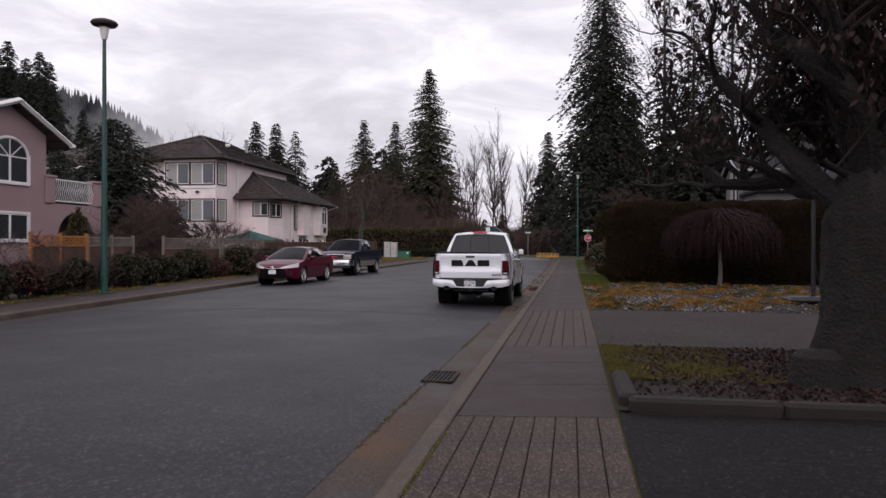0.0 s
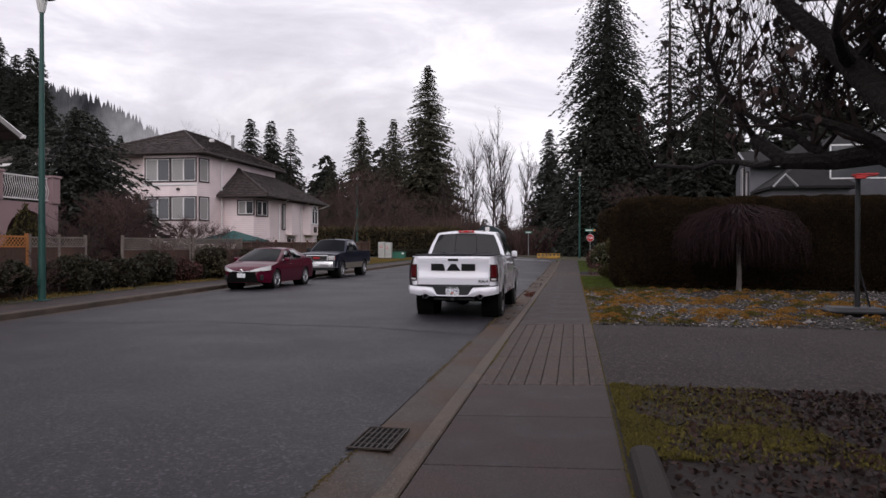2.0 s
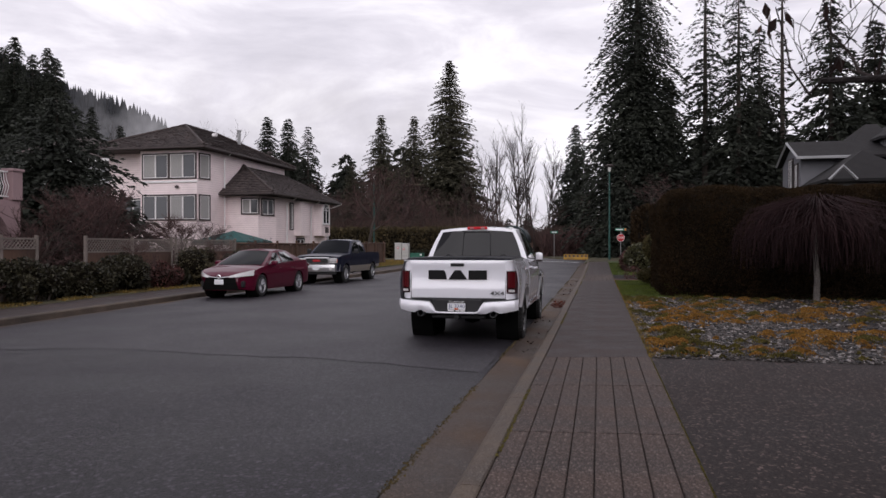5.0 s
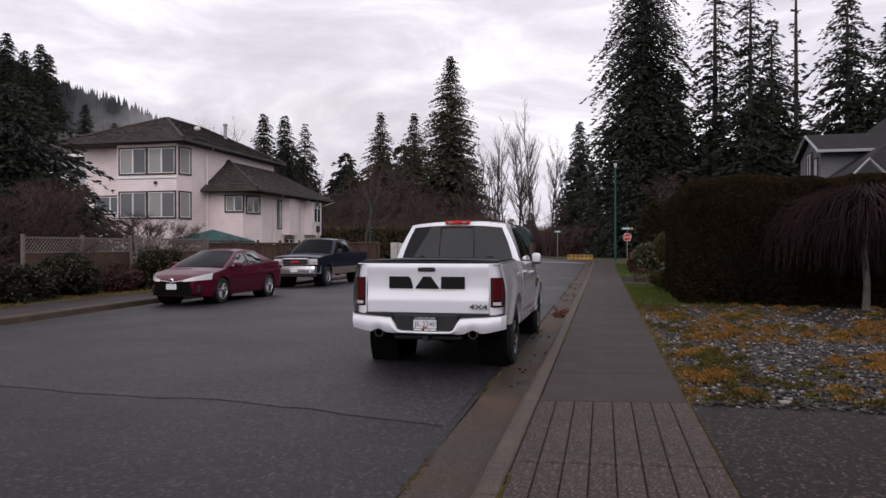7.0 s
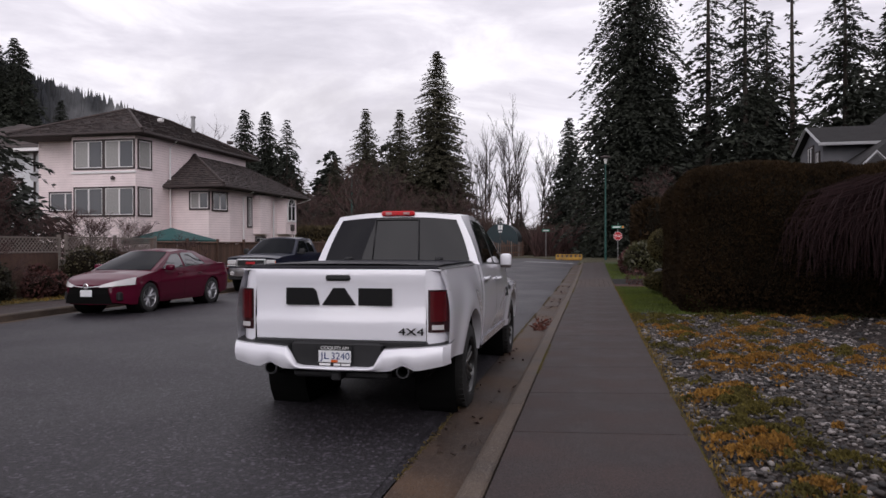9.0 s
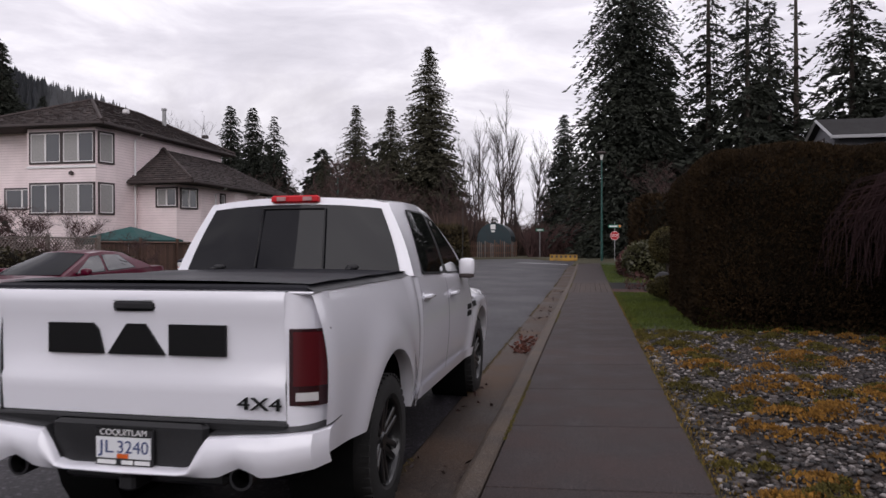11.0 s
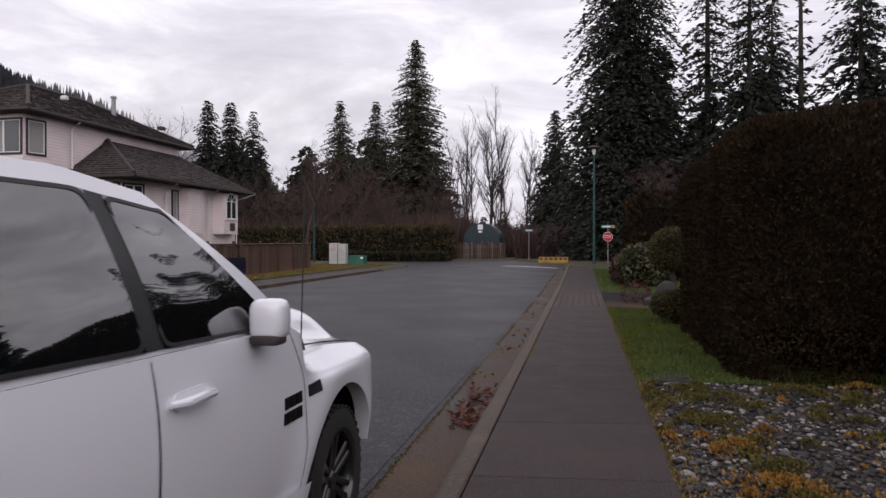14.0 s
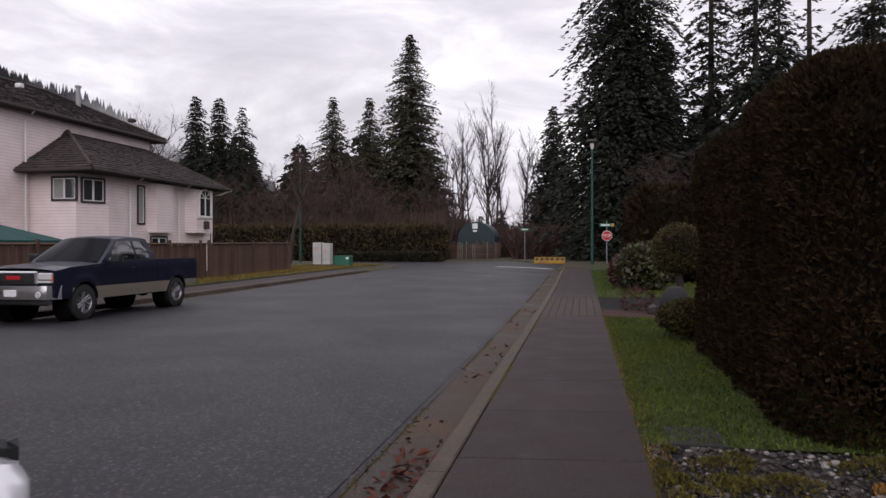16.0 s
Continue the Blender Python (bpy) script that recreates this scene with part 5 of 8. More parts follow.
part("grille_mesh", Geo().box((0, 5.765, 0.955), (0.98, 0.03, 0.19), 0.03), M["black_plastic"], gr_)
part("badge", Geo().box((0, 5.785, 0.955), (0.34, 0.012, 0.085), 0.008), M["stop_red"], gr_)
part("licence_plate", Geo().box((0, 5.875, 0.63), (0.30, 0.014, 0.15), 0.008), M["plate"], navy_truck)


# ---- vegetation makers ----
def sprays(P, D, U, length, width, rs, jitter=0.25):
    """Kite-shaped sprays at points P along directions D with side vectors U: numpy arrays in, vertices and faces out."""
    n = len(P)
    L = length * (1 + jitter * rs.uniform(-1, 1, (n, 1)))
    W = width * (1 + jitter * rs.uniform(-1, 1, (n, 1)))
    a = P
    b = P + D * L * 0.45 + U * W
    c = P + D * L
    d = P + D * L * 0.45 - U * W
    V = np.stack([a, b, c, d], 1).reshape(-1, 3)
    F = np.arange(4 * n).reshape(n, 4)
    return V, F


def unit(a):
    return a / np.maximum(np.linalg.norm(a, axis=1, keepdims=True), 1e-9)


def conifer_crown(h, r, seed, whorls, per, sub, droop=0.35, bare=0.08, size=0.6, ragged=0.3, power=0.85, slim=0.17):
    """Boughs in whorls that droop, each feathered with many hanging sprays."""
    rs = np.random.RandomState(seed)
    P, D, U = [], [], []
    for k in range(whorls):
        f = (k + rs.uniform(-0.4, 0.4)) / whorls
        z = h * (bare + (1 - bare) * min(max(f, 0.0), 0.995))
        R = r * max(1 - f, 0.0) ** power * rs.uniform(1 - ragged, 1 + ragged * 0.5) + 0.1
        for j in range(max(3, int(per * (1 - 0.45 * f)))):
            az = rs.uniform(0, 2 * np.pi)
            L = R * rs.uniform(0.55, 1.12)
            n = int(sub * (L / r) ** 0.75) + 5
            s = np.sort(rs.uniform(0.03, 1.0, n))
            out = np.array([np.cos(az), np.sin(az), 0.0])
            sidev = np.array([-np.sin(az), np.cos(az), 0.0])
            lift = 0.16 * L
            zz = z + lift * s - droop * L * s ** 2 * 1.35
            p = out[None] * (s * L)[:, None] + np.c_[np.zeros(n), np.zeros(n), zz]
            p += sidev[None] * (rs.normal(0, 0.10 * L, n) * s * (1.25 - s))[:, None]
            d = out[None] * rs.uniform(0.5, 1.0, (n, 1)) + sidev[None] * rs.normal(0, 0.55, (n, 1)) + np.array([0, 0, -1.0])[None] * rs.uniform(-0.1, 0.75, (n, 1))
            P.append(p)
            D.append(d)
            U.append(rs.normal(0, 1, (n, 3)))
    P, D, U = np.concatenate(P), unit(np.concatenate(D)), np.concatenate(U)
    U = unit(np.cross(D, U))
    fade = np.clip(1.35 - P[:, 2:3] / h, 0.5, 1.0)
    return sprays(P, D, U, 0.8 * size * fade, 0.8 * size * slim * fade, rs)


TREE_MESHES = {}


def conifer(key, x, y, h, r, label, seed=1, z=None, material="conifer", whorls=46, per=9, sub=9, droop=0.35, bare=0.06, size=0.75, ragged=0.3, power=0.85, trunk_r=None, group="", slim=0.17):
    z = ground_z(x, y) if z is None else z
    if key not in TREE_MESHES:
        v, f = conifer_crown(h, r, seed, whorls, per, sub, droop, bare, size, ragged, power, slim)
        tr = trunk_r or h * 0.012
        t = Geo().tube([(0, 0, -0.3), (0.02 * h * 0.1, 0, h * 0.3), (0, 0.0, h * 0.7), (0, 0, h * 0.985)], [tr * 1.2, tr, tr * 0.55, 0.02], 7)
        TREE_MESHES[key] = (mesh_of("crown", (v, f), M[material]), mesh_of("trunk", t, M["bark"], True), h)
    crown, trunk, h0 = TREE_MESHES[key]
    ob = thing("conifer_tree", Matrix.Translation((x, y, z)) @ Euler((0, 0, seed * 1.7 + x)).to_matrix().to_4x4(), label, "tree", group)
    k = h / h0
    for nm, me in (("trunk", trunk), ("crown", crown)):
        p = new(nm, me)
        p.parent, p.scale = ob, (k, k, k)
    return ob


def branch_tree(h, seed, levels=4, trunk_r=0.12, spread=0.55, first=0.25, kids=(7, 5, 5, 4), upward=0.5, length=0.5, wob=0.12, sides=(7, 5, 4, 3, 3), shrink=0.62, trunk_seg=7):
    """A bare tree as tapered limbs that fork again and again: trunk mesh and twig mesh."""
    rr = random.Random(seed)
    trunk, twigs = Geo(), Geo()
    ends = []

    def grow(p, d, L, r, lev):
        n = trunk_seg if lev == 0 else (5 if lev == 1 else 3)
        pts, dirs = [p.copy()], []
        q, dd = p.copy(), d.normalized()
        for i in range(n):
            dd = (dd + Vector((rr.gauss(0, wob), rr.gauss(0, wob), rr.gauss(0, wob) + (upward * 0.16 if lev else 0)))).normalized()
            q = q + dd * (L / n)
            pts.append(q.copy())
            dirs.append(dd.copy())
        radii = [lerp(r, r * (0.34 if lev else 0.25), i / n) for i in range(n + 1)]
        (trunk if lev <= 1 else twigs).tube(pts, radii, sides[lev], caps=False)
        if lev >= levels:
            ends.append((pts[-1], dirs[-1]))
            return
        for k in range(kids[min(lev, len(kids) - 1)]):
            t = rr.uniform(first if lev == 0 else 0.2, 1.0)
            i = min(int(t * n), n - 1)
            base = pts[i].lerp(pts[i + 1], t * n - i)
            a = rr.uniform(0, 6.283)
            ref = Vector((math.cos(a), math.sin(a), rr.uniform(-0.15, 0.5)))
            nd = (dirs[i] * (1 - spread) + ref * spread).normalized()
            grow(base, nd, L * length * rr.uniform(0.65, 1.15) * (1.15 - 0.45 * t), max(radii[i] * shrink, 0.006), lev + 1)

    grow(Vector((0, 0, -0.15)), Vector((0, 0, 1)), h * 0.92, trunk_r, 0)
    return trunk, twigs, ends


def bare_tree(key, x, y, h, label, seed, bark="bark", twig="twig", z=None, **kw):
    z = ground_z(x, y) if z is None else z
    if key not in TREE_MESHES:
        a, b, e = branch_tree(h, seed, **kw)
        TREE_MESHES[key] = (mesh_of("trunk", a, M[bark], True), mesh_of("crown", b, M[twig]), h)
    a, b, h0 = TREE_MESHES[key]
    ob = thing("bare_tree", Matrix.Translation((x, y, z)) @ Euler((0, 0, x * 2.1 + seed)).to_matrix().to_4x4(), label, "tree")
    for nm, me in (("trunk", a), ("crown", b)):
        p = new(nm, me)
        p.parent, p.scale = ob, (h / h0,) * 3
    return ob


def leaf_cloud(blobs, n, size, seed, width=0.42, out=0.55, updown=0.0):
    """Leaves over rounded blobs ((centre), (radii)): sprays that lean outwards."""
    rs = np.random.RandomState(seed)
    area = np.array([b[1][0] * b[1][1] + b[1][1] * b[1][2] for b in blobs])
    pick = rs.choice(len(blobs), n, p=area / area.sum())
    C = np.array([b[0] for b in blobs], float)[pick]
    R = np.array([b[1] for b in blobs], float)[pick]
    N = unit(rs.normal(0, 1, (n, 3)))
    P = C + N * R * rs.uniform(0.86, 1.04, (n, 1))
    D = unit(N * out + rs.normal(0, 0.55, (n, 3)) + np.array([0, 0, updown]))
    U = unit(np.cross(D, rs.normal(0, 1, (n, 3))))
    return sprays(P, D, U, size, size * width, rs, 0.4)


def blob_core(blobs, k=0.86, n=10):
    g = Geo()
    for c, r in blobs:
        prof = [(math.sin(math.pi * i / n) + 1e-4, -math.cos(math.pi * i / n)) for i in range(n + 1)]
        g.lathe(prof, 12, Matrix.Translation(c) @ Matrix.Diagonal((r[0] * k, r[1] * k, r[2] * k, 1)))
    return g


def shrub(name, x, y, blobs, n, size, label, material, seed, category="shrub", core=True, z=None, stems=True, **kw):
    z = ground_z(x, y) if z is None else z
    ob = thing(name, Matrix.Translation((x, y, z)), label, category)
    part("leaves", leaf_cloud(blobs, n, size, seed, **kw), M[material], ob)
    if core:
        # Dark solid behind the leaves stands in for their inner shade.
        part("shade_core", blob_core(blobs), M["hedge_core"], ob)
    if stems:
        rr = random.Random(seed)
        g = Geo()
        for k in range(5):
            g.tube([(rr.uniform(-0.15, 0.15), rr.uniform(-0.15, 0.15), -0.1), (rr.uniform(-0.3, 0.3), rr.uniform(-0.3, 0.3), blobs[0][0][2])], [0.03, 0.015], 5)
        part("stems", g, M["bark"], ob)
    return ob


def twig_mass(n, box, hgt, seed, lean=0.25, width=0.012):
    """Thin upright stems as narrow three-sided blades."""
    rs = np.random.RandomState(seed)
    x0, x1, y0, y1 = box
    B = np.c_[rs.uniform(x0, x1, n), rs.uniform(y0, y1, n), np.zeros(n)]
    B[:, 2] = [ground_z(a, b) for a, b in B[:, :2]]
    H = hgt * rs.uniform(0.35, 1.1, n)
    T = B + np.c_[rs.normal(0, lean, n) * H, rs.normal(0, lean, n) * H, H]
    S = unit(np.c_[rs.normal(0, 1, n), rs.normal(0, 1, n), np.zeros(n)]) * width
    Mid = (B + T) / 2 + np.c_[rs.normal(0, 0.08, n), rs.normal(0, 0.08, n), np.zeros(n)] * H[:, None]
    V = np.stack([B - S, B + S, Mid + S * 0.8, T, Mid - S * 0.8], 1).reshape(-1, 3)
    F = (np.arange(n) * 5)[:, None] + np.arange(5)[None]
    return V, F


# ---- houses ----
def wall_block(poly, z0, z1):
    """A solid storey block over a footprint, counter-clockwise seen from above."""
    n = len(poly)
    vs = [(x, y, z0) for x, y in poly] + [(x, y, z1) for x, y in poly]
    fs = [(i, (i + 1) % n, n + (i + 1) % n, n + i) for i in range(n)] + [tuple(range(n, 2 * n)), tuple(range(n - 1, -1, -1))]
    return Geo().add(vs, fs)


def hip_roof(x0, x1, y0, y1, z, ridge, zr, t=0.16):
    """Eaves at z round a rectangle, ridge between two points."""
    (ax, ay), (bx, by) = ridge
    lo = [(x0, y0, z), (x1, y0, z), (x1, y1, z), (x0, y1, z)]
    vs = [(x, y, z - t) for x, y, z in lo] + lo + [(ax, ay, zr), (bx, by, zr)]
    return Geo().add(vs, [(3, 2, 1, 0), (0, 1, 5, 4), (1, 2, 6, 5), (2, 3, 7, 6), (3, 0, 4, 7), (4, 5, 8), (5, 6, 9, 8), (6, 7, 9), (7, 4, 8, 9)])


def frame_at(p, right):
    """Axes on a wall: x along right, y up, z out of the wall."""
    r = Vector((*right, 0)).normalized()
    u = Vector((0, 0, 1))
    o = r.cross(u)
    return Matrix.Translation(p) @ Matrix(((r.x, u.x, o.x, 0), (r.y, u.y, o.y, 0), (r.z, u.z, o.z, 0), (0, 0, 0, 1)))


def window(root, off, p, right, w, h, panes=2, blind=0.5, trim="trim_dark", arch=False):
    """A framed window proud of its wall; p is its middle on the wall's face."""
    m = off @ frame_at(p, right)
    b = 0.09
    fr = Geo()
    top = h / 2
    fr.box((-w / 2 - b / 2, 0, 0.02), (b, h + 2 * b, 0.10), 0.01).box((w / 2 + b / 2, 0, 0.02), (b, h + 2 * b, 0.10), 0.01)
    fr.box((0, -h / 2 - b / 2, 0.025), (w, b, 0.11), 0.01)
    if not arch:
        fr.box((0, h / 2 + b / 2, 0.02), (w, b, 0.10), 0.01)
    else:
        fr.tube([(w / 2 * math.cos(a), h / 2 + w * 0.38 * math.sin(a), 0.03) for a in steps(0, math.pi, 12)], 0.055, 6)
    win = part("window", fr, M[trim], root, at=m)
    pf = Geo()
    pw = w / panes
    for k in range(panes):
        x = -w / 2 + pw * (k + 0.5)
        for sx in (-1, 1):
            pf.box((x + sx * (pw / 2 - 0.022), 0, 0.02), (0.044, h, 0.06), 0.006)
        for sy in (-1, 1):
            pf.box((x, sy * (h / 2 - 0.022), 0.02), (pw - 0.088, 0.044, 0.06), 0.006)
        part("pane", Geo().box((x, 0, 0.014), (pw - 0.085, h - 0.085, 0.012)), M["glass"] if (k / panes) >= blind or blind == 0 else M["blind"], win)
    if arch:
        part("fanlight", Geo().prism([(w / 2 * 0.96 * math.cos(a), h / 2 + w * 0.36 * math.sin(a)) for a in steps(0, math.pi, 14)], 0.02, Matrix.Translation((0, 0, 0.02))), M["glass"], win)
        for a in (0.7, 1.57, 2.44):
            pf.box((w * 0.22 * math.cos(a), h / 2 + w * 0.17 * math.sin(a), 0.03), (w * 0.40, 0.03, 0.03), 0, Matrix.Translation((w * 0.22 * math.cos(a), h / 2 + w * 0.17 * math.sin(a), 0)) @ Matrix.Rotation(a, 4, "Z") @ Matrix.Translation((-w * 0.22 * math.cos(a), -h / 2 - w * 0.17 * math.sin(a), 0)))
    part("window_frame", pf, M["trim_white"], win)
    return win


# two-storey pink house on its raised ground floor
HB = Vector((-25.0, 55.0, 0.05))
H = Matrix.Translation(-HB)
house = thing("house", Matrix.Translation(HB), "pale pink clapboard house with dark shake hip roofs", "house")
main_fp = [(-30.6, 50.5), (-27.5, 50.5), (-27.5, 49.4), (-23.55, 49.4), (-23.28, 50.6), (-23.28, 61.4), (-30.6, 61.4)]
part("wall", wall_block(main_fp, 0.0, 7.50), M["pink_siding"], house, at=H)
wing_fp = [(-23.30, 52.4), (-20.95, 52.4), (-20.42, 53.9), (-20.42, 63.0), (-23.30, 63.0)]
part("wing_wall", wall_block(wing_fp, 0.0, 4.80), M["pink_siding"], house, at=H)
part("bay", wall_block([(-20.43, 56.85), (-20.0, 57.0), (-20.0, 58.5), (-20.43, 58.7)], 2.25, 4.72), M["pink_siding"], house, at=H)
part("bay", wall_block([(-20.43, 60.3), (-19.9, 60.6), (-19.9, 62.35), (-20.43, 62.5)], 2.3, 4.72), M["pink_siding"], house, at=H)
part("roof", hip_roof(-31.2, -22.72, 48.75, 62.2, 7.66, ((-26.9, 53.5), (-26.9, 57.8)), 9.75), M["shake"], house, at=H)
part("wing_roof", hip_roof(-24.0, -19.55, 51.55, 63.9, 4.96, ((-23.27, 54.8), (-23.27, 61.2)), 7.05), M["shake"], house, at=H)
# shakes laid in courses over the two visible slopes
def shake_courses(a, b, c, d, rows, seed):
    """Butt ends of shakes over the slope from eave a-b to top d-c."""
    rr = random.Random(seed)
    a, b, c, d = (Vector(p) for p in (a, b, c, d))
    nrm = (b - a).cross(d - a).normalized()
    g = Geo()
    for k in range(rows):
        t0, t1 = k / rows, (k + 1.15) / rows
        L0, L1 = a.lerp(d, t0), b.lerp(c, t0)
        M0, M1 = a.lerp(d, min(t1, 1)), b.lerp(c, min(t1, 1))
        n = max(1, int((L1 - L0).length / 0.22))
        for i in range(n):
            u0, u1 = i / n + 0.01 / max((L1 - L0).length, .3), (i + 1) / n
            th = rr.uniform(0.03, 0.07)
            p0, p1 = L0.lerp(L1, u0), L0.lerp(L1, u1)
            q0, q1 = M0.lerp(M1, u0), M0.lerp(M1, u1)
            g.add([p0, p1, p1 + nrm * th, p0 + nrm * th, q1 + nrm * 0.008, q0 + nrm * 0.008], [(0, 1, 2, 3), (3, 2, 4, 5)])
    return g
E1 = 7.66
sk = part("roof_covering", shake_courses((-31.2, 48.75, E1), (-22.72, 48.75, E1), (-26.85, 53.5, 9.75), (-26.95, 53.5, 9.75), 20, 1), M["shingle"], house, at=H)
sk["kind"] = "stuff"
sk = part("roof_covering", shake_courses((-22.72, 48.75, E1), (-22.72, 62.2, E1), (-26.9, 57.8, 9.75), (-26.9, 53.5, 9.75), 20, 2), M["shingle"], house, at=H)
sk["kind"] = "stuff"
sk = part("roof_covering", shake_courses((-24.0, 51.55, 4.96), (-19.55, 51.55, 4.96), (-23.2, 54.8, 7.05), (-23.3, 54.8, 7.05), 16, 3), M["shingle"], house, at=H)
sk["kind"] = "stuff"
sk = part("roof_covering", shake_courses((-19.55, 51.55, 4.96), (-19.55, 63.9, 4.96), (-23.27, 61.2, 7.05), (-23.27, 54.8, 7.05), 16, 4), M["shingle"], house, at=H)
sk["kind"] = "stuff"
for pa, pb in (((-22.72, 48.75, E1), (-26.9, 53.5, 9.75)), ((-31.2, 48.75, E1), (-26.9, 53.5, 9.75)), ((-26.9, 53.5, 9.75), (-26.9, 57.8, 9.75)), ((-26.9, 57.8, 9.75), (-22.72, 62.2, E1)), ((-19.55, 51.55, 4.96), (-23.27, 54.8, 7.05)), ((-24.0, 51.55, 4.96), (-23.27, 54.8, 7.05))):
    hipg = Geo().tube([Vector(pa).lerp(Vector(pb), t) + Vector((0, 0, 0.05 + 0.015 * (i % 2))) for i, t in enumerate(steps(0, 1, 24))], 0.09, 6)
    part("ridge_cap", hipg, M["shingle"], house, at=H)
# gutters and downpipes
gt = Geo().box((-26.96, 48.72, 7.58), (8.6, 0.12, 0.13), 0.02).box((-22.68, 55.5, 7.58), (0.12, 13.4, 0.13), 0.02).box((-21.8, 51.5, 4.88), (4.6, 0.12, 0.13), 0.02).box((-19.5, 57.75, 4.88), (0.12, 12.3, 0.13), 0.02)
part("gutter", gt, M["trim_dark"], house, at=H)
for px, py, pz, ex in ((-23.2, 52.0, 7.5, -22.7), (-20.34, 55.3, 4.8, -19.6), (-20.34, 59.5, 4.8, -19.6)):
    part("downpipe", Geo().tube([(ex, py, pz), (px + 0.06, py, pz - 0.35), (px + 0.06, py, 0.2)], 0.045, 8), M["trim_white"], house, at=H)
part("downpipe", Geo().tube([(-19.45, 63.75, 4.85), (-19.9, 63.3, 4.6), (-20.35, 63.06, 4.45), (-20.35, 63.06, 0.3)], 0.045, 8), M["trim_white"], house, at=H)
for z0, hh in ((6.50, 1.46), (3.92, 1.46)):
    window(house, H, (-26.42, 49.4, z0), (1, 0), 1.72, hh, 2, 0.5 if z0 > 5 else 0.0)
    window(house, H, (-24.52, 49.4, z0), (1, 0), 1.72, hh, 2, 0.5)
    window(house, H, (-23.415, 50.0, z0), (0.22, 0.975), 0.80, hh, 1, 1)
window(house, H, (-28.8, 50.5, 4.02), (1, 0), 2.0, 1.0, 2, 0.0)
window(house, H, (-27.75, 50.5, 4.02), (1, 0), 0.25, 1.2, 1, 1.0)
window(house, H, (-21.52, 52.4, 4.12), (1, 0), 1.12, 0.92, 2, 0.5)
window(house, H, (-20.685, 53.15, 4.08), (0.333, 0.943), 1.0, 0.98, 2, 0.0)
window(house, H, (-20.42, 56.3, 3.6), (0, 1), 0.42, 1.75, 1, 1.0)
window(house, H, (-19.9, 61.5, 3.75), (0, 1), 1.2, 1.05, 2, 0.0, "trim_white", True)
window(house, H, (-20.42, 57.8, 1.55), (0, 1), 1.3, 0.9, 2, 0.0)
part("meter", Geo().box((-19.86, 61.6, 2.75), (0.14, 0.5, 0.45), 0.03), M["trim_dark"], house, at=H)
part("wall_lamp", Geo().lathe([(0.0, 0.08), (0.12, 0.0), (0.12, -0.12), (0.0, -0.14)], 12, Matrix.Translation((-24.9, 49.33, 5.25))), M["trim_dark"], house, at=H)
part("belly_board", Geo().box((-25.5, 49.36, 5.52), (4.0, 0.07, 0.12), 0.01), M["trim_white"], house, at=H)
part("flue", Geo().tube([(-25.6, 58.5, 8.9), (-25.6, 58.5, 10.1)], 0.12, 12).lathe([(0.17, 0), (0.17, 0.10), (0.02, 0.16)], 12, Matrix.Translation((-25.6, 58.5, 10.08))), M["galv"], house, at=H)
part("roof_vent", Geo().box((-24.6, 53.3, 9.0), (0.3, 0.3, 0.22), 0.04), M["trim_white"], house, at=H)
part("roof_vent", Geo().box((-24.8, 62.0, 8.9), (0.35, 0.4, 0.22), 0.04), M["trim_dark"], house, at=H)
st = Geo()
for i in range(8):
    st.box((-29.9 + i * 0.28, 48.6 - 0.0 * i, 3.0 - i * 0.32), (0.30, 1.0, 0.05))
for i in range(9):
    st.box((-30.0 + i * 0.28, 48.15, 3.5 - i * 0.32), (0.035, 0.035, 0.9))
st.tube([(-30.1, 48.15, 4.0), (-27.7, 48.15, 1.25)], 0.035, 6)
part("outside_stair", st, M["trim_white"], house, "white outside stair with rail", at=H)

# neighbour's house beyond, mostly roof and pale wall
NB = Vector((-38.0, 58.0, 0.05))
N_ = Matrix.Translation(-NB)
nh = thing("house", Matrix.Translation(NB), "pale stucco house with dark roof behind the pink one", "house")
part("wall", wall_block([(-46, 55.0), (-34.4, 55.0), (-34.4, 66.0), (-46, 66.0)], 0, 7.6), M["white_siding"], nh, at=N_)
part("roof", hip_roof(-47, -33.5, 54.2, 67, 7.75, ((-39, 58.5), (-39, 62)), 10.2), M["shake"], nh, at=N_)
part("fascia", Geo().box((-40.2, 54.15, 7.68), (13.6, 0.08, 0.20), 0.01), M["trim_white"], nh, at=N_)
part("downpipe", Geo().tube([(-34.8, 54.9, 7.6), (-34.8, 54.9, 0.2)], 0.06, 8), M["trim_dark"], nh, at=N_)
part("satellite_dish", Geo().lathe([(0.02, 0.0), (0.25, 0.05), (0.42, 0.14)], 20, Matrix.Translation((-34.2, 54.5, 5.9)) @ Euler((radians(60), 0, radians(30))).to_matrix().to_4x4()), M["galv"], nh, at=N_)

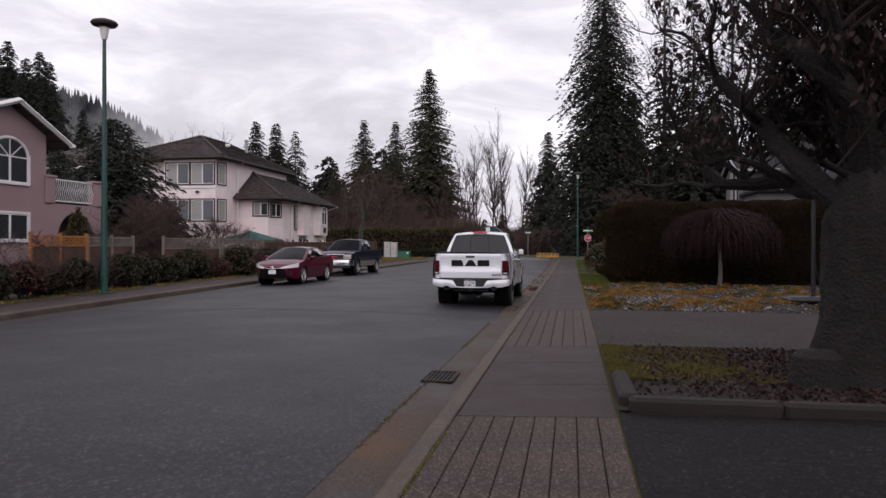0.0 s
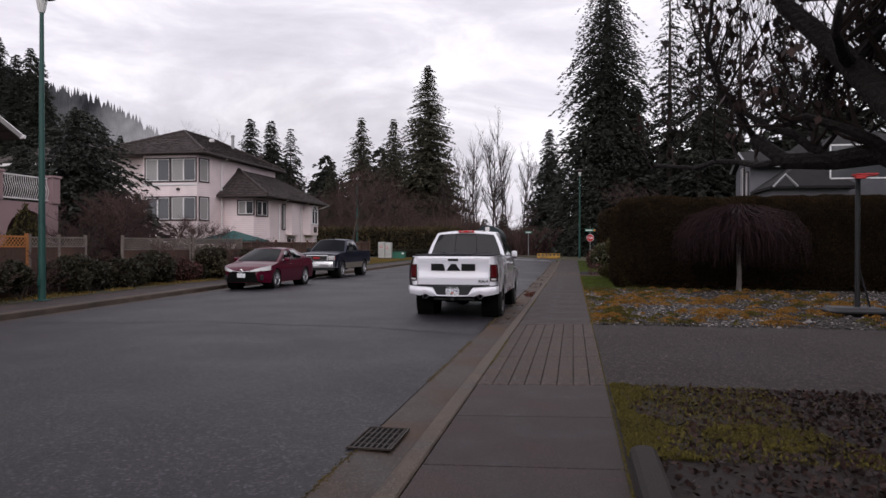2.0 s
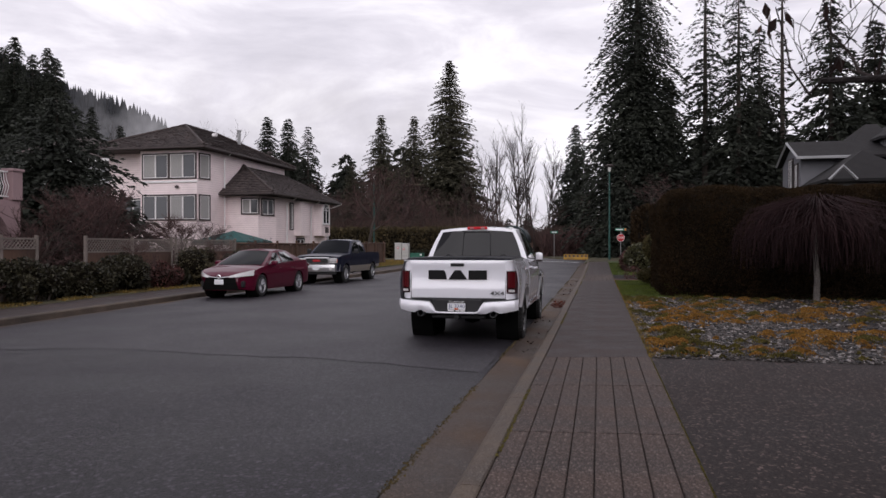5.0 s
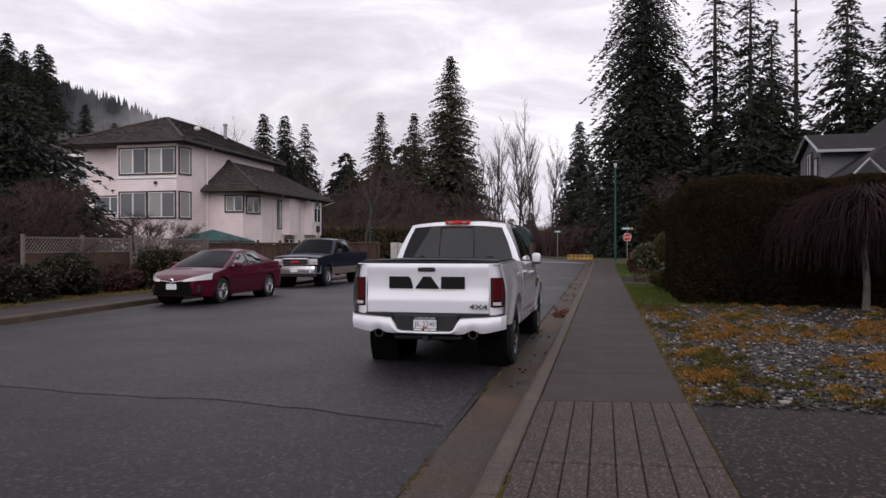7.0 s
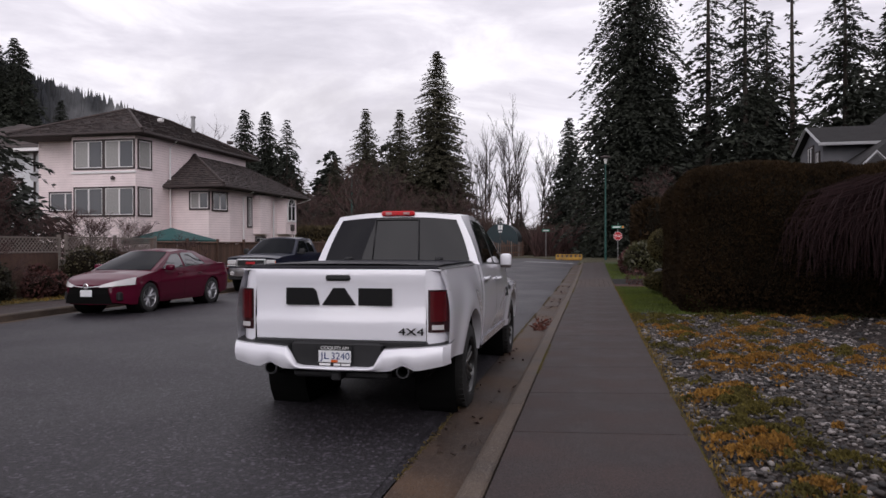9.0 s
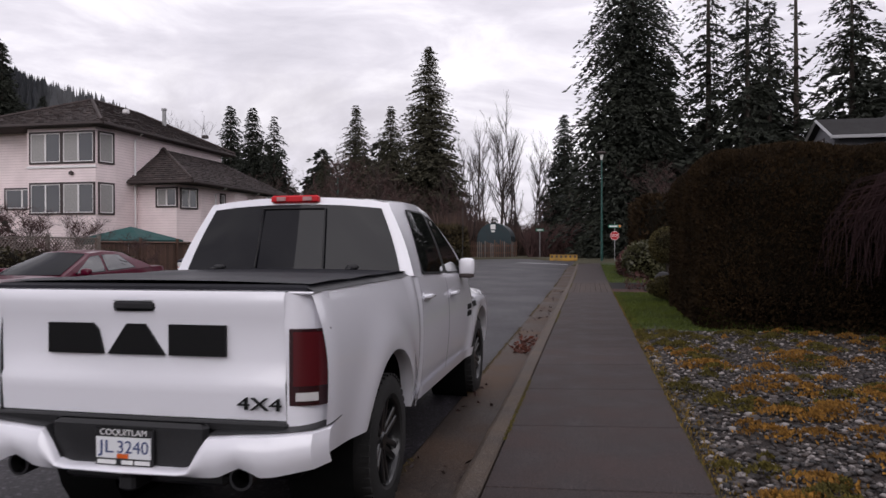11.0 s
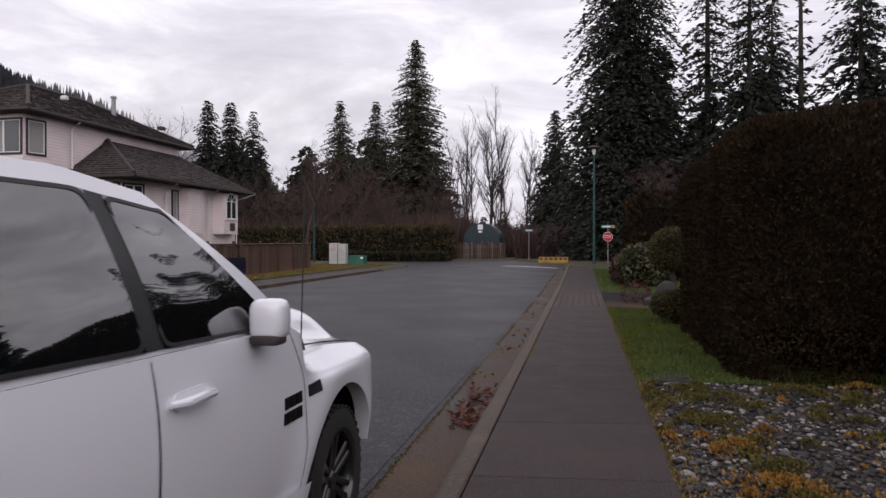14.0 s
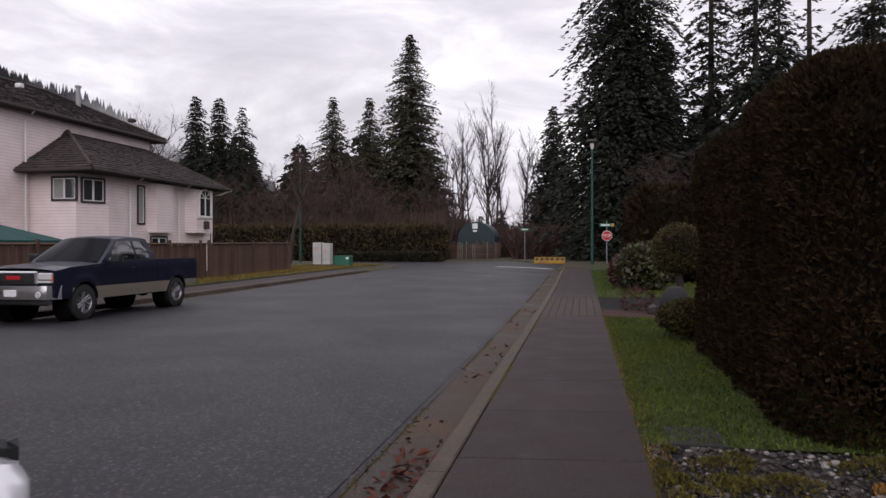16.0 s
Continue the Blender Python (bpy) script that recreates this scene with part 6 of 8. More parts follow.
# pink stucco house with a balcony, near the start of the walk
LB = Vector((-23.0, 23.0, -0.1))
L_ = Matrix.Translation(-LB)
lh = thing("house", Matrix.Translation(LB), "dusty pink stucco house with arched window and balcony", "house")
part("wall", wall_block([(-30, 14.0), (-19.0, 14.0), (-19.0, 27.45), (-30, 27.45)], -0.1, 5.45), M["pink_stucco"], lh, at=L_)
gab = Geo()
ya, yb, yp = 22.6, 28.3, 25.6
zz0, zzp = 5.60, 6.75
for (y0, z0), (y1, z1) in (((ya - 0.4, zz0 - 0.1), (yp, zzp)), ((yp, zzp), (yb, zz0 - 0.12))):
    gab.add([(-18.6, y0, z0), (-18.6, y1, z1), (-30.3, y1, z1), (-30.3, y0, z0), (-18.6, y0, z0 - 0.22), (-18.6, y1, z1 - 0.22), (-30.3, y1, z1 - 0.22), (-30.3, y0, z0 - 0.22)],
            [(0, 3, 2, 1), (4, 5, 6, 7), (0, 1, 5, 4), (2, 3, 7, 6), (1, 2, 6, 5), (3, 0, 4, 7)])
part("gable_roof", gab, M["shake"], lh, at=L_)
part("gable_wall", Geo().add([(-19.0, ya, 5.44), (-19.0, 27.45, 5.44), (-19.0, 27.45, 5.86), (-19.0, yp, zzp - 0.2), (-19.0, ya, 5.55), (-19.3, ya, 5.44), (-19.3, 27.45, 5.44), (-19.3, 27.45, 5.86), (-19.3, yp, zzp - 0.2), (-19.3, ya, 5.55)],
     [(0, 1, 2, 3, 4), (9, 8, 7, 6, 5), (0, 5, 6, 1), (1, 6, 7, 2), (2, 7, 8, 3), (3, 8, 9, 4)]), M["pink_stucco"], lh, at=L_)
fas = Geo()
for (y0, z0), (y1, z1) in (((ya - 0.4, zz0 - 0.1), (yp, zzp)), ((yp, zzp), (yb + 0.05, zz0 - 0.14))):
    fas.tube([(-18.56, y0, z0 - 0.08), (-18.56, y1, z1 - 0.08)], 0.10, 4)
fas.box((-19.5, 28.3, 5.36), (2.2, 0.12, 0.14), 0.02)
part("barge_board", fas, M["trim_white"], lh, at=L_)
part("lower_roof", hip_roof(-31, -19.4, 13.0, 22.8, 5.6, ((-25, 17), (-25, 20)), 7.4), M["shake"], lh, at=L_)
window(lh, L_, (-19.0, 25.6, 4.20), (0, 1), 1.75, 0.95, 2, 0.0, "trim_white", True)
window(lh, L_, (-19.0, 25.6, 2.1), (0, 1), 1.75, 0.95, 2, 0.0, "trim_white")
window(lh, L_, (-19.0, 18.5, 2.6), (0, 1), 2.0, 1.2, 2, 0.5, "trim_white")
# balcony block with an arch under it
arch = [(27.45, -0.1), (27.45, 3.08), (30.72, 3.08), (30.72, -0.1), (30.25, -0.1)] + [(29.15 + 1.1 * math.cos(a), 1.62 + 1.15 * math.sin(a)) for a in steps(0, math.pi, 12)] + [(28.05, -0.1)]
part("balcony_front", Geo().prism(arch, 0.3, Matrix.Translation((-19.0, 0, 0)) @ Matrix(((0, 0, 1, 0), (1, 0, 0, 0), (0, 1, 0, 0), (0, 0, 0, 1)))), M["pink_stucco"], lh, at=L_)
part("balcony_side", Geo().box((-20.6, 30.58, 1.5), (2.6, 0.28, 3.16)).box((-20.6, 29.0, 2.95), (2.6, 3.0, 0.22)), M["pink_stucco"], lh, at=L_)
part("back_wall", Geo().box((-22.0, 29.0, 1.5), (0.2, 3.3, 3.1)), M["pink_stucco"], lh, at=L_)
for yc, w in ((27.62, 0.5), (30.52, 0.44)):
    part("pillar", Geo().box((-19.12, yc, 3.58), (0.42, w, 1.0), 0.02).box((-19.12, yc, 4.12), (0.52, w + 0.1, 0.10), 0.02), M["pink_stucco"], lh, at=L_)
rail = part("railing", Geo().box((-19.12, 29.08, 4.05), (0.06, 2.45, 0.05), 0.01).box((-19.12, 29.08, 3.20), (0.06, 2.45, 0.05), 0.01), M["trim_white"], lh, at=L_)
for i in range(22):
    y = 27.95 + i * 0.108
    part("baluster", Geo().tube([(-19.12, y, 3.2), (-19.05, y + 0.015, 3.42), (-19.02, y + 0.02, 3.55), (-19.10, y, 3.8), (-19.12, y, 4.05)], 0.013, 5), M["trim_white"], rail)

# house behind the big hedge, its pale gables over the top
RB = Vector((18.0, 64.0, 0.1))
R_ = Matrix.Translation(-RB)
rh = thing("house", Matrix.Translation(RB), "pale stucco house coloured as tree-shaded, dark gabled roofs, behind the hedge", "house")
# Wall and trim greys hold the tree shade over this pale house.
part("wall", wall_block([(12.9, 57.3), (19, 57.3), (19, 61.6), (12.9, 61.6)], 0, 6.80), M["shaded_stucco"], rh, at=R_)
gw = Geo().add([(x, y, z) for x in (12.9, 13.1) for y, z in ((57.3, 6.8), (61.6, 6.8), (59.2, 7.95))], [(0, 2, 1), (3, 4, 5), (0, 1, 4, 3), (1, 2, 5, 4), (2, 0, 3, 5)])
part("gable_wall", gw, M["shaded_stucco"], rh, at=R_)
gr = Geo()
for ye in (56.55, 61.9):
    vs = [(x, y, z + dz) for dz in (0, -0.16) for x, y, z in ((12.6, ye, 6.92), (18.5, ye, 6.92), (18.5, 59.2, 8.15), (12.6, 59.2, 8.15))]
    gr.add(vs, [(0, 1, 2, 3), (7, 6, 5, 4), (0, 4, 5, 1), (1, 5, 6, 2), (2, 6, 7, 3), (3, 7, 4, 0)])
part("gable_roof", gr, M["dark_roof"], rh, at=R_)
part("roof", hip_roof(15.6, 19.0, 57.7, 66, 7.25, ((17.9, 61.5), (18.6, 61.5)), 9.5), M["dark_roof"], rh, at=R_)
part("wing_wall", wall_block([(17.8, 58.0), (23.5, 58.0), (23.5, 66), (17.8, 66)], 0, 8.0), M["shaded_stucco"], rh, at=R_)
part("wing_roof", hip_roof(17.4, 24.0, 57.4, 66.6, 8.15, ((20.4, 61.8), (21.5, 61.8)), 10.0), M["dark_roof"], rh, at=R_)
part("fascia", Geo().box((14.2, 56.50, 6.84), (3.5, 0.10, 0.17), 0.02), M["shaded_trim"], rh, at=R_)
part("gable_board", Geo().tube([(12.57, 56.55, 6.84), (12.57, 59.2, 8.07), (12.57, 61.9, 6.84)], 0.09, 4), M["shaded_trim"], rh, at=R_)
part("porch_wall", wall_block([(13.2, 52.8), (17.5, 52.8), (17.5, 57.2), (13.2, 57.2)], 0, 5.0), M["shaded_stucco"], rh, at=R_)
part("porch_roof", hip_roof(12.9, 18, 52.3, 57.25, 5.16, ((15.6, 55.0), (15.6, 57.2)), 7.0), M["dark_roof"], rh, at=R_)
part("porch_gable", Geo().tube([(13.05, 52.15, 5.1), (13.75, 52.15, 5.85), (14.45, 52.15, 5.1)], 0.08, 4), M["shaded_trim"], rh, at=R_)
window(rh, R_, (12.9, 58.1, 5.6), (0, -1), 0.6, 1.9, 2, 0.0, "trim_dark")
window(rh, R_, (12.9, 59.4, 5.9), (0, -1), 1.0, 2.2, 2, 0.0, "trim_dark")
window(rh, R_, (19.6, 58.0, 6.75), (1, 0), 2.0, 1.1, 2, 0.0, "trim_dark")


# ---- fences ----
def lattice(x, ya, yb, z0, z1, material, label, root=None):
    f = thing("lattice_fence", Matrix.Translation((x, (ya + yb) / 2, ground_z(x, ya))), label, "fence")
    o = Matrix.Translation((-x, -(ya + yb) / 2, -ground_z(x, ya)))
    part("rail", Geo().box((x, (ya + yb) / 2, z1), (0.05, yb - ya, 0.05), 0.006).box((x, (ya + yb) / 2, z0), (0.05, yb - ya, 0.05), 0.006), material, f, at=o)
    for y in (ya, (ya + yb) / 2, yb):
        part("post", Geo().box((x, y, z1 / 2), (0.09, 0.09, z1 + 0.2), 0.01), material, f, at=o)
    hgt = z1 - z0
    n = int((yb - ya + hgt) / 0.13)
    for d in (-1, 1):
        for i in range(n):
            y0 = ya - hgt + i * 0.13
            t0, t1 = max(0.0, (ya - y0) / hgt), min(1.0, (yb - y0) / hgt)
            if t1 <= t0:
                continue
            pa, pb = (y0 + hgt * t0, z0 + hgt * t0), (y0 + hgt * t1, z0 + hgt * t1)
            if d < 0:
                pa, pb = (ya + yb - pa[0], pa[1]), (ya + yb - pb[0], pb[1])
            g = Geo().tube([(x + d * 0.008, *pa), (x + d * 0.008, *pb)], 0.016, 4)
            part("slat", g, material, f, at=o)
    bd = Geo().box((x - 0.01, (ya + yb) / 2, (z0 + ground_z(x, ya)) / 2), (0.03, yb - ya, z0 - ground_z(x, ya) - 0.04))
    part("boarding", bd, M["fence"], f, at=o)
    return f


lattice(-15.0, 21.9, 24.4, 1.42, 1.72, M["lattice_orange"], "orange stained lattice topped wooden fence")
lattice(-15.0, 24.5, 27.0, 1.42, 1.70, M["lattice_grey"], "weathered grey lattice topped fence")
lattice(-15.0, 29.0, 33.6, 1.30, 1.72, M["lattice_grey"], "weathered grey lattice topped fence")
lattice(-15.0, 33.9, 38.4, 1.30, 1.74, M["lattice_grey"], "weathered grey lattice topped fence")

fence = thing("board_fence", Matrix.Translation((-15.7, 53, 0.05)), "weathered red-brown cedar board fence", "fence")
FO = Matrix.Translation((15.7, -53, -0.05))
rr = random.Random(5)
BOARD = [mesh_of("board", Geo().box((0, 0, h_ / 2), (0.022, 0.138, h_), 0.004), M["fence"]) for h_ in (1.46, 1.50, 1.53)]
def fence_run(x0, y0, x1, y1):
    L = math.hypot(x1 - x0, y1 - y0)
    az = math.atan2(y1 - y0, x1 - x0) - math.pi / 2
    n = int(L / 0.146)
    for i in range(n):
        t = (i + 0.5) / n
        x, y = lerp(x0, x1, t), lerp(y0, y1, t)
        ob = new("board", BOARD[rr.randrange(3)])
        ob.parent = fence
        ob.matrix_basis = FO @ Matrix.Translation((x, y, rise(x, y) + 0.10 + rr.uniform(-0.01, 0.01))) @ Euler((0, rr.uniform(-0.008, 0.008), az)).to_matrix().to_4x4()
    for k in range(int(L / 2.4) + 1):
        t = min(k * 2.4 / L, 1.0)
        x, y = lerp(x0, x1, t), lerp(y0, y1, t)
        part("post", Geo().box((x + 0.06, y, rise(x, y) + 0.88), (0.10, 0.10, 1.8), 0.01), M["fence"], fence, at=FO)
    rl = Geo().tube([(lerp(x0, x1, t) + 0.03, lerp(y0, y1, t), rise(lerp(x0, x1, t), lerp(y0, y1, t)) + 1.62) for t in steps(0, 1, 8)], 0.045, 4)
    part("cap_rail", rl, M["fence"], fence, at=FO)
fence_run(-15.6, 39.0, -15.6, 54.0)
fence_run(-15.6, 54.1, -16.0, 64.4)


# ---- street furniture ----
def street_lamp(x, y, h, label, z=None):
    z = rise(x, y) if z is None else z
    r = thing("street_lamp", Matrix.Translation((x, y, z)), label, "street lamp")
    part("pole", Geo().lathe([(0.115, 0), (0.115, 0.02), (0.10, 0.03), (0.095, 1.2), (0.055, h - 0.75), (0.055, h - 0.62)], 16), M["pole"], r, smooth=True)
    part("base_plate", Geo().box((0, 0, 0.015), (0.34, 0.34, 0.03), 0.01), M["pole"], r)
    part("access_cover", Geo().box((0, -0.11, 0.5), (0.10, 0.03, 0.22), 0.01), M["pole"], r)
    part("lantern", Geo().lathe([(0.07, h - 0.64), (0.10, h - 0.55), (0.15, h - 0.25), (0.14, h - 0.22)], 20), M["lamp_glass"], r, "pale tapered glass lantern", smooth=True)
    part("lid", Geo().lathe([(0.02, h - 0.18), (0.36, h - 0.20), (0.40, h - 0.14), (0.36, h - 0.08), (0.20, h - 0.02), (0.02, h)], 28), M["trim_dark"], r, "wide dark saucer lid", smooth=True)
    part("collar", Geo().lathe([(0.16, h - 0.27), (0.16, h - 0.17)], 20), M["trim_dark"], r)
    return r


street_lamp(-13.28, 22.95, 8.52, "tall green street lamp with saucer-shaped lid", rise(-13.3, 22.9) + 0.02)
street_lamp(1.62, 72.3, 8.2, "tall green street lamp by the stop sign")
street_lamp(-22.6, 82.0, 9.2, "far street lamp behind the bare tree")

ss = thing("stop_sign", Matrix.Translation((2.60, 73.6, rise(2.6, 73.6) + 0.03)), "red stop sign with street name blades on a steel post", "street sign")
part("post", Geo().box((0, 0.03, 1.45), (0.05, 0.05, 2.9), 0.008), M["galv"], ss)
octa = [(0.33 * math.cos(radians(22.5 + 45 * k)) / math.cos(radians(22.5)), 0.33 * math.sin(radians(22.5 + 45 * k)) / math.cos(radians(22.5))) for k in range(8)]
pl = part("plate", Geo().prism(octa, 0.012, Matrix.Translation((0, 0, 1.88)) @ up), M["white_text"], ss)
part("red_field", Geo().prism([(x * 0.93, y * 0.93) for x, y in octa], 0.004, Matrix.Translation((0, -0.004, 1.88)) @ up), M["stop_red"], pl)
words("legend", "STOP", 0.26, M["white_text"], pl, Matrix.Translation((0, -0.008, 1.88)) @ up, 0.001, "", 0.50)
nb_ = part("name_blade", Geo().box((0, -0.01, 2.60), (0.95, 0.012, 0.24), 0.01), M["sign_green"], ss, "green street name blade")
part("legend_bar", Geo().box((-0.10, -0.018, 2.60), (0.58, 0.004, 0.09)), M["white_text"], nb_)
part("orange_patch", Geo().box((0.38, -0.018, 2.60), (0.15, 0.004, 0.18)), M["sign_orange"], nb_)
part("name_blade", Geo().box((0.02, 0.05, 2.88), (0.012, 0.75, 0.2), 0.01), M["sign_green"], ss)
s2 = thing("street_sign", Matrix.Translation((-4.1, 89.3, rise(-4, 89) + 0.03)), "green street name sign on a steel post", "street sign")
part("post", Geo().box((0, 0.03, 1.4), (0.06, 0.06, 2.8), 0.008), M["galv"], s2)
b2 = part("name_blade", Geo().box((0, 0, 2.72), (0.80, 0.014, 0.26), 0.01), M["sign_green"], s2)
part("legend_bar", Geo().box((0, -0.01, 2.72), (0.55, 0.004, 0.09)), M["white_text"], b2)
bar = thing("barrier", Matrix.Translation((-1.42, 78.9, rise(-1.4, 78.9) - 0.12)), "low concrete road barrier with worn yellow paint", "barrier")
prof = [(-0.30, 0), (-0.30, 0.12), (-0.14, 0.30), (-0.10, 0.52), (0.10, 0.52), (0.14, 0.30), (0.30, 0.12), (0.30, 0)]
part("body", Geo().prism([(y, z) for y, z in prof], 2.3, Matrix.Translation((1.15, 0, 0)) @ Matrix(((0, 0, 1, 0), (1, 0, 0, 0), (0, 1, 0, 0), (0, 0, 0, 1)))), M["yellow_paint"], bar)
for k in range(6):
    part("stripe", Geo().box((-0.95 + k * 0.38, -0.155, 0.36), (0.16, 0.03, 0.20), 0.004, None), M["trim_dark"], bar)

ub = thing("utility_cabinet", Matrix.Translation((-16.3, 70.5, rise(-16, 70) + 0.12)), "pale grey double utility cabinet with round red stickers", "utility cabinet")
part("body", Geo().box((-0.30, 0, 0.80), (0.60, 0.6, 1.5), 0.03), M["cabinet"], ub)
part("body", Geo().box((0.32, 0.08, 0.78), (0.56, 0.6, 1.44), 0.03), M["cabinet"], ub)
part("plinth", Geo().box((0, 0.02, 0.0), (1.3, 0.75, 0.16), 0.02), M["kerb"], ub)
for x_, z_ in ((-0.30, 1.10), (0.22, 1.0)):
    part("sticker", Geo().lathe([(0.001, 0), (0.11, 0)], 16, Matrix.Translation((x_, -0.31 if x_ < 0 else -0.23, z_)) @ up), M["stop_red"], ub)
    part("sticker_centre", Geo().lathe([(0.001, 0), (0.06, 0)], 16, Matrix.Translation((x_, -0.313 if x_ < 0 else -0.233, z_)) @ up), M["white_text"], ub)
for k in range(3):
    part("lock", Geo().box((0.15 + 0.17 * k, -0.235, 0.40), (0.06, 0.02, 0.12), 0.005), M["galv"], ub)
gb_ = thing("transformer_box", Matrix.Translation((-15.2, 71.5, rise(-15, 71) + 0.06)), "low green transformer box on the verge", "utility box")
part("body", Geo().box((0, 0, 0.33), (1.15, 0.9, 0.64), 0.05), M["cabinet_green"], gb_)
part("lid", Geo().box((0, 0, 0.66), (1.2, 0.96, 0.08), 0.03), M["cabinet_green"], gb_)
part("label_plate", Geo().box((0.46, -0.46, 0.54), (0.2, 0.02, 0.14), 0.005), M["white_text"], gb_)

# drain grate in the gutter
dg = thing("drain_grate", Matrix.Translation((-0.535, 11.43, -0.128)), "rusty cast-iron drain grate in the gutter", "drain")
# Flat near-black plate under the bars paints the shade of a pit.
part("pit_shade", Geo().box((0, 0, -0.003), (0.34, 0.62, 0.004)), M["dark"], dg)
part("frame", Geo().box((-0.175, 0, 0.004), (0.02, 0.66, 0.02), 0.004).box((0.175, 0, 0.004), (0.02, 0.66, 0.02), 0.004).box((0, -0.32, 0.004), (0.35, 0.02, 0.02), 0.004).box((0, 0.32, 0.004), (0.35, 0.02, 0.02), 0.004), M["iron"], dg)
for k in range(7):
    part("bar", Geo().box((-0.144 + k * 0.048, 0, 0.002), (0.017, 0.62, 0.010), 0.003), M["iron"], dg)
for k in range(3):
    part("cross_bar", Geo().box((0, -0.16 + k * 0.16, 0.0), (0.33, 0.014, 0.007), 0.002), M["iron"], dg)

# garden canopy behind the fence
gz = thing("garden_canopy", Matrix.Translation((-19.4, 46.3, 0.05)), "dark green cloth garden canopy on thin posts", "canopy")
part("cloth", Geo().add([(-1.6, -1.6, 1.72), (1.6, -1.6, 1.72), (1.6, 1.6, 1.72), (-1.6, 1.6, 1.72), (0, 0, 2.32), (-1.6, -1.6, 1.52), (1.6, -1.6, 1.52), (1.6, 1.6, 1.52), (-1.6, 1.6, 1.52)],
     [(0, 1, 4), (1, 2, 4), (2, 3, 4), (3, 0, 4), (5, 6, 1, 0), (6, 7, 2, 1), (7, 8, 3, 2), (8, 5, 0, 3)]), M["canopy"], gz)
for sx in (-1, 1):
    for sy in (-1, 1):
        part("post", Geo().tube([(sx * 1.55, sy * 1.55, 0), (sx * 1.55, sy * 1.55, 1.7)], 0.03, 8), M["trim_dark"], gz)

# tarpaulin shelter with its picket fence across the junction
sd = thing("shelter", Matrix.Translation((-9.9, 101.0, rise(-10, 101) + 0.03)), "round-topped teal tarpaulin shelter", "shelter")
part("cover", Geo().grid(lambda y, a: (1.95 * math.cos(a), y, 2.0 + 1.9 * math.sin(a) if a not in (0, math.pi) else 0.0), (-2.5, 2.5), steps(0, math.pi, 16)).add([(1.95 * math.cos(a), -2.5, 2.0 + 1.9 * math.sin(a)) for a in steps(0, math.pi, 16)] + [(-1.95, -2.5, 0), (1.95, -2.5, 0)], [tuple(range(19))]), M["tarp"], sd)
part("sign", Geo().box((-0.1, -2.56, 3.45), (0.55, 0.03, 0.55), 0.01).box((-0.1, -2.56, 2.95), (0.4, 0.03, 0.2), 0.01), M["white_text"], sd)
pf = thing("picket_fence", Matrix.Translation((-10.5, 98.0, rise(-10, 98) + 0.03)), "weathered pale picket fence before the shelter", "fence")
rr = random.Random(9)
for k in range(30):
    hh = rr.uniform(1.5, 2.0)
    part("picket", Geo().box((-3.2 + k * 0.22, 0, hh / 2), (0.12, 0.04, hh), 0.01), M["lattice_grey"] if rr.random() > 0.7 else M["fence"], pf)
part("rail", Geo().box((0, 0.05, 0.5), (6.7, 0.05, 0.1)).box((0, 0.05, 1.3), (6.7, 0.05, 0.1)), M["fence"], pf)

# basketball hoop beside the second driveway
bh = thing("basketball_hoop", Matrix.Translation((6.75, 21.7, 0.05)), "portable basketball hoop with smoked board and red rim", "basketball hoop")
part("base", Geo().box((0, 0, 0.09), (1.1, 0.75, 0.17), 0.07), M["black_plastic"], bh, smooth=True)
part("pole", Geo().tube([(0.1, 0.1, 0.1), (0.1, 0.1, 2.9)], 0.05, 10), M["black_plastic"], bh)
part("brace", Geo().tube([(0.35, 0.1, 0.15), (0.12, 0.1, 1.0)], 0.02, 6), M["black_plastic"], bh)
part("backboard", Geo().box((0.0, -0.25, 3.15), (1.15, 0.04, 0.72), 0.01), M["acrylic"], bh)
part("board_border", Geo().box((0, -0.275, 3.49), (1.12, 0.012, 0.03)).box((0, -0.275, 2.81), (1.12, 0.012, 0.03)).box((-0.55, -0.275, 3.15), (0.03, 0.012, 0.70)).box((0.55, -0.275, 3.15), (0.03, 0.012, 0.70)), M["white_text"], bh)
part("rim", Geo().tube([(0.0 + 0.23 * math.cos(a), -0.55 + 0.23 * math.sin(a), 2.85) for a in steps(0, 2 * math.pi, 20)], 0.014, 6).box((0, -0.30, 2.84), (0.2, 0.1, 0.08)), M["hoop_red"], bh)
part("arm", Geo().tube([(0.1, 0.1, 2.85), (0, -0.24, 3.1)], 0.03, 6), M["black_plastic"], bh)


# ---- yards on the near side ----
def sheet(name, x0, x1, y0, y1, dz, material, label, category, n=24, bumps=0.0, seed=0):
    g = Geo().grid(lambda x, y: (x, y, rise(x, y) + dz + bumps * noise.noise((x * 1.3, y * 1.3, seed))), steps(x0, x1, n), steps(y0, y1, n))
    return tagged(part(name, g, material), label, category, kind="structure")


sheet("driveway_near", WALK_E + 0.004, 16, -12, 9.14, 0.045, M["drive"], "dark damp asphalt driveway", "driveway")
sheet("driveway_second", WALK_E + 0.004, 16, 13.2, 18.95, 0.045, M["drive_brown"], "brown grey exposed aggregate driveway", "driveway")
sheet("driveway_third", WALK_E + 0.004, 14, 41.5, 45.4, 0.045, M["drive"], "dark asphalt driveway", "driveway")
sheet("garden_bed", WALK_E + 0.004, 14, 9.16, 13.18, 0.062, M["soil"], "dark planting bed with leaf litter and moss", "garden bed", 40, 0.02, 1)
sheet("gravel_bed", WALK_E + 0.004, 14, 18.97, 30.1, 0.040, M["soil"], "pebble bed with moss between the stones", "gravel bed", 40, 0.008, 2)
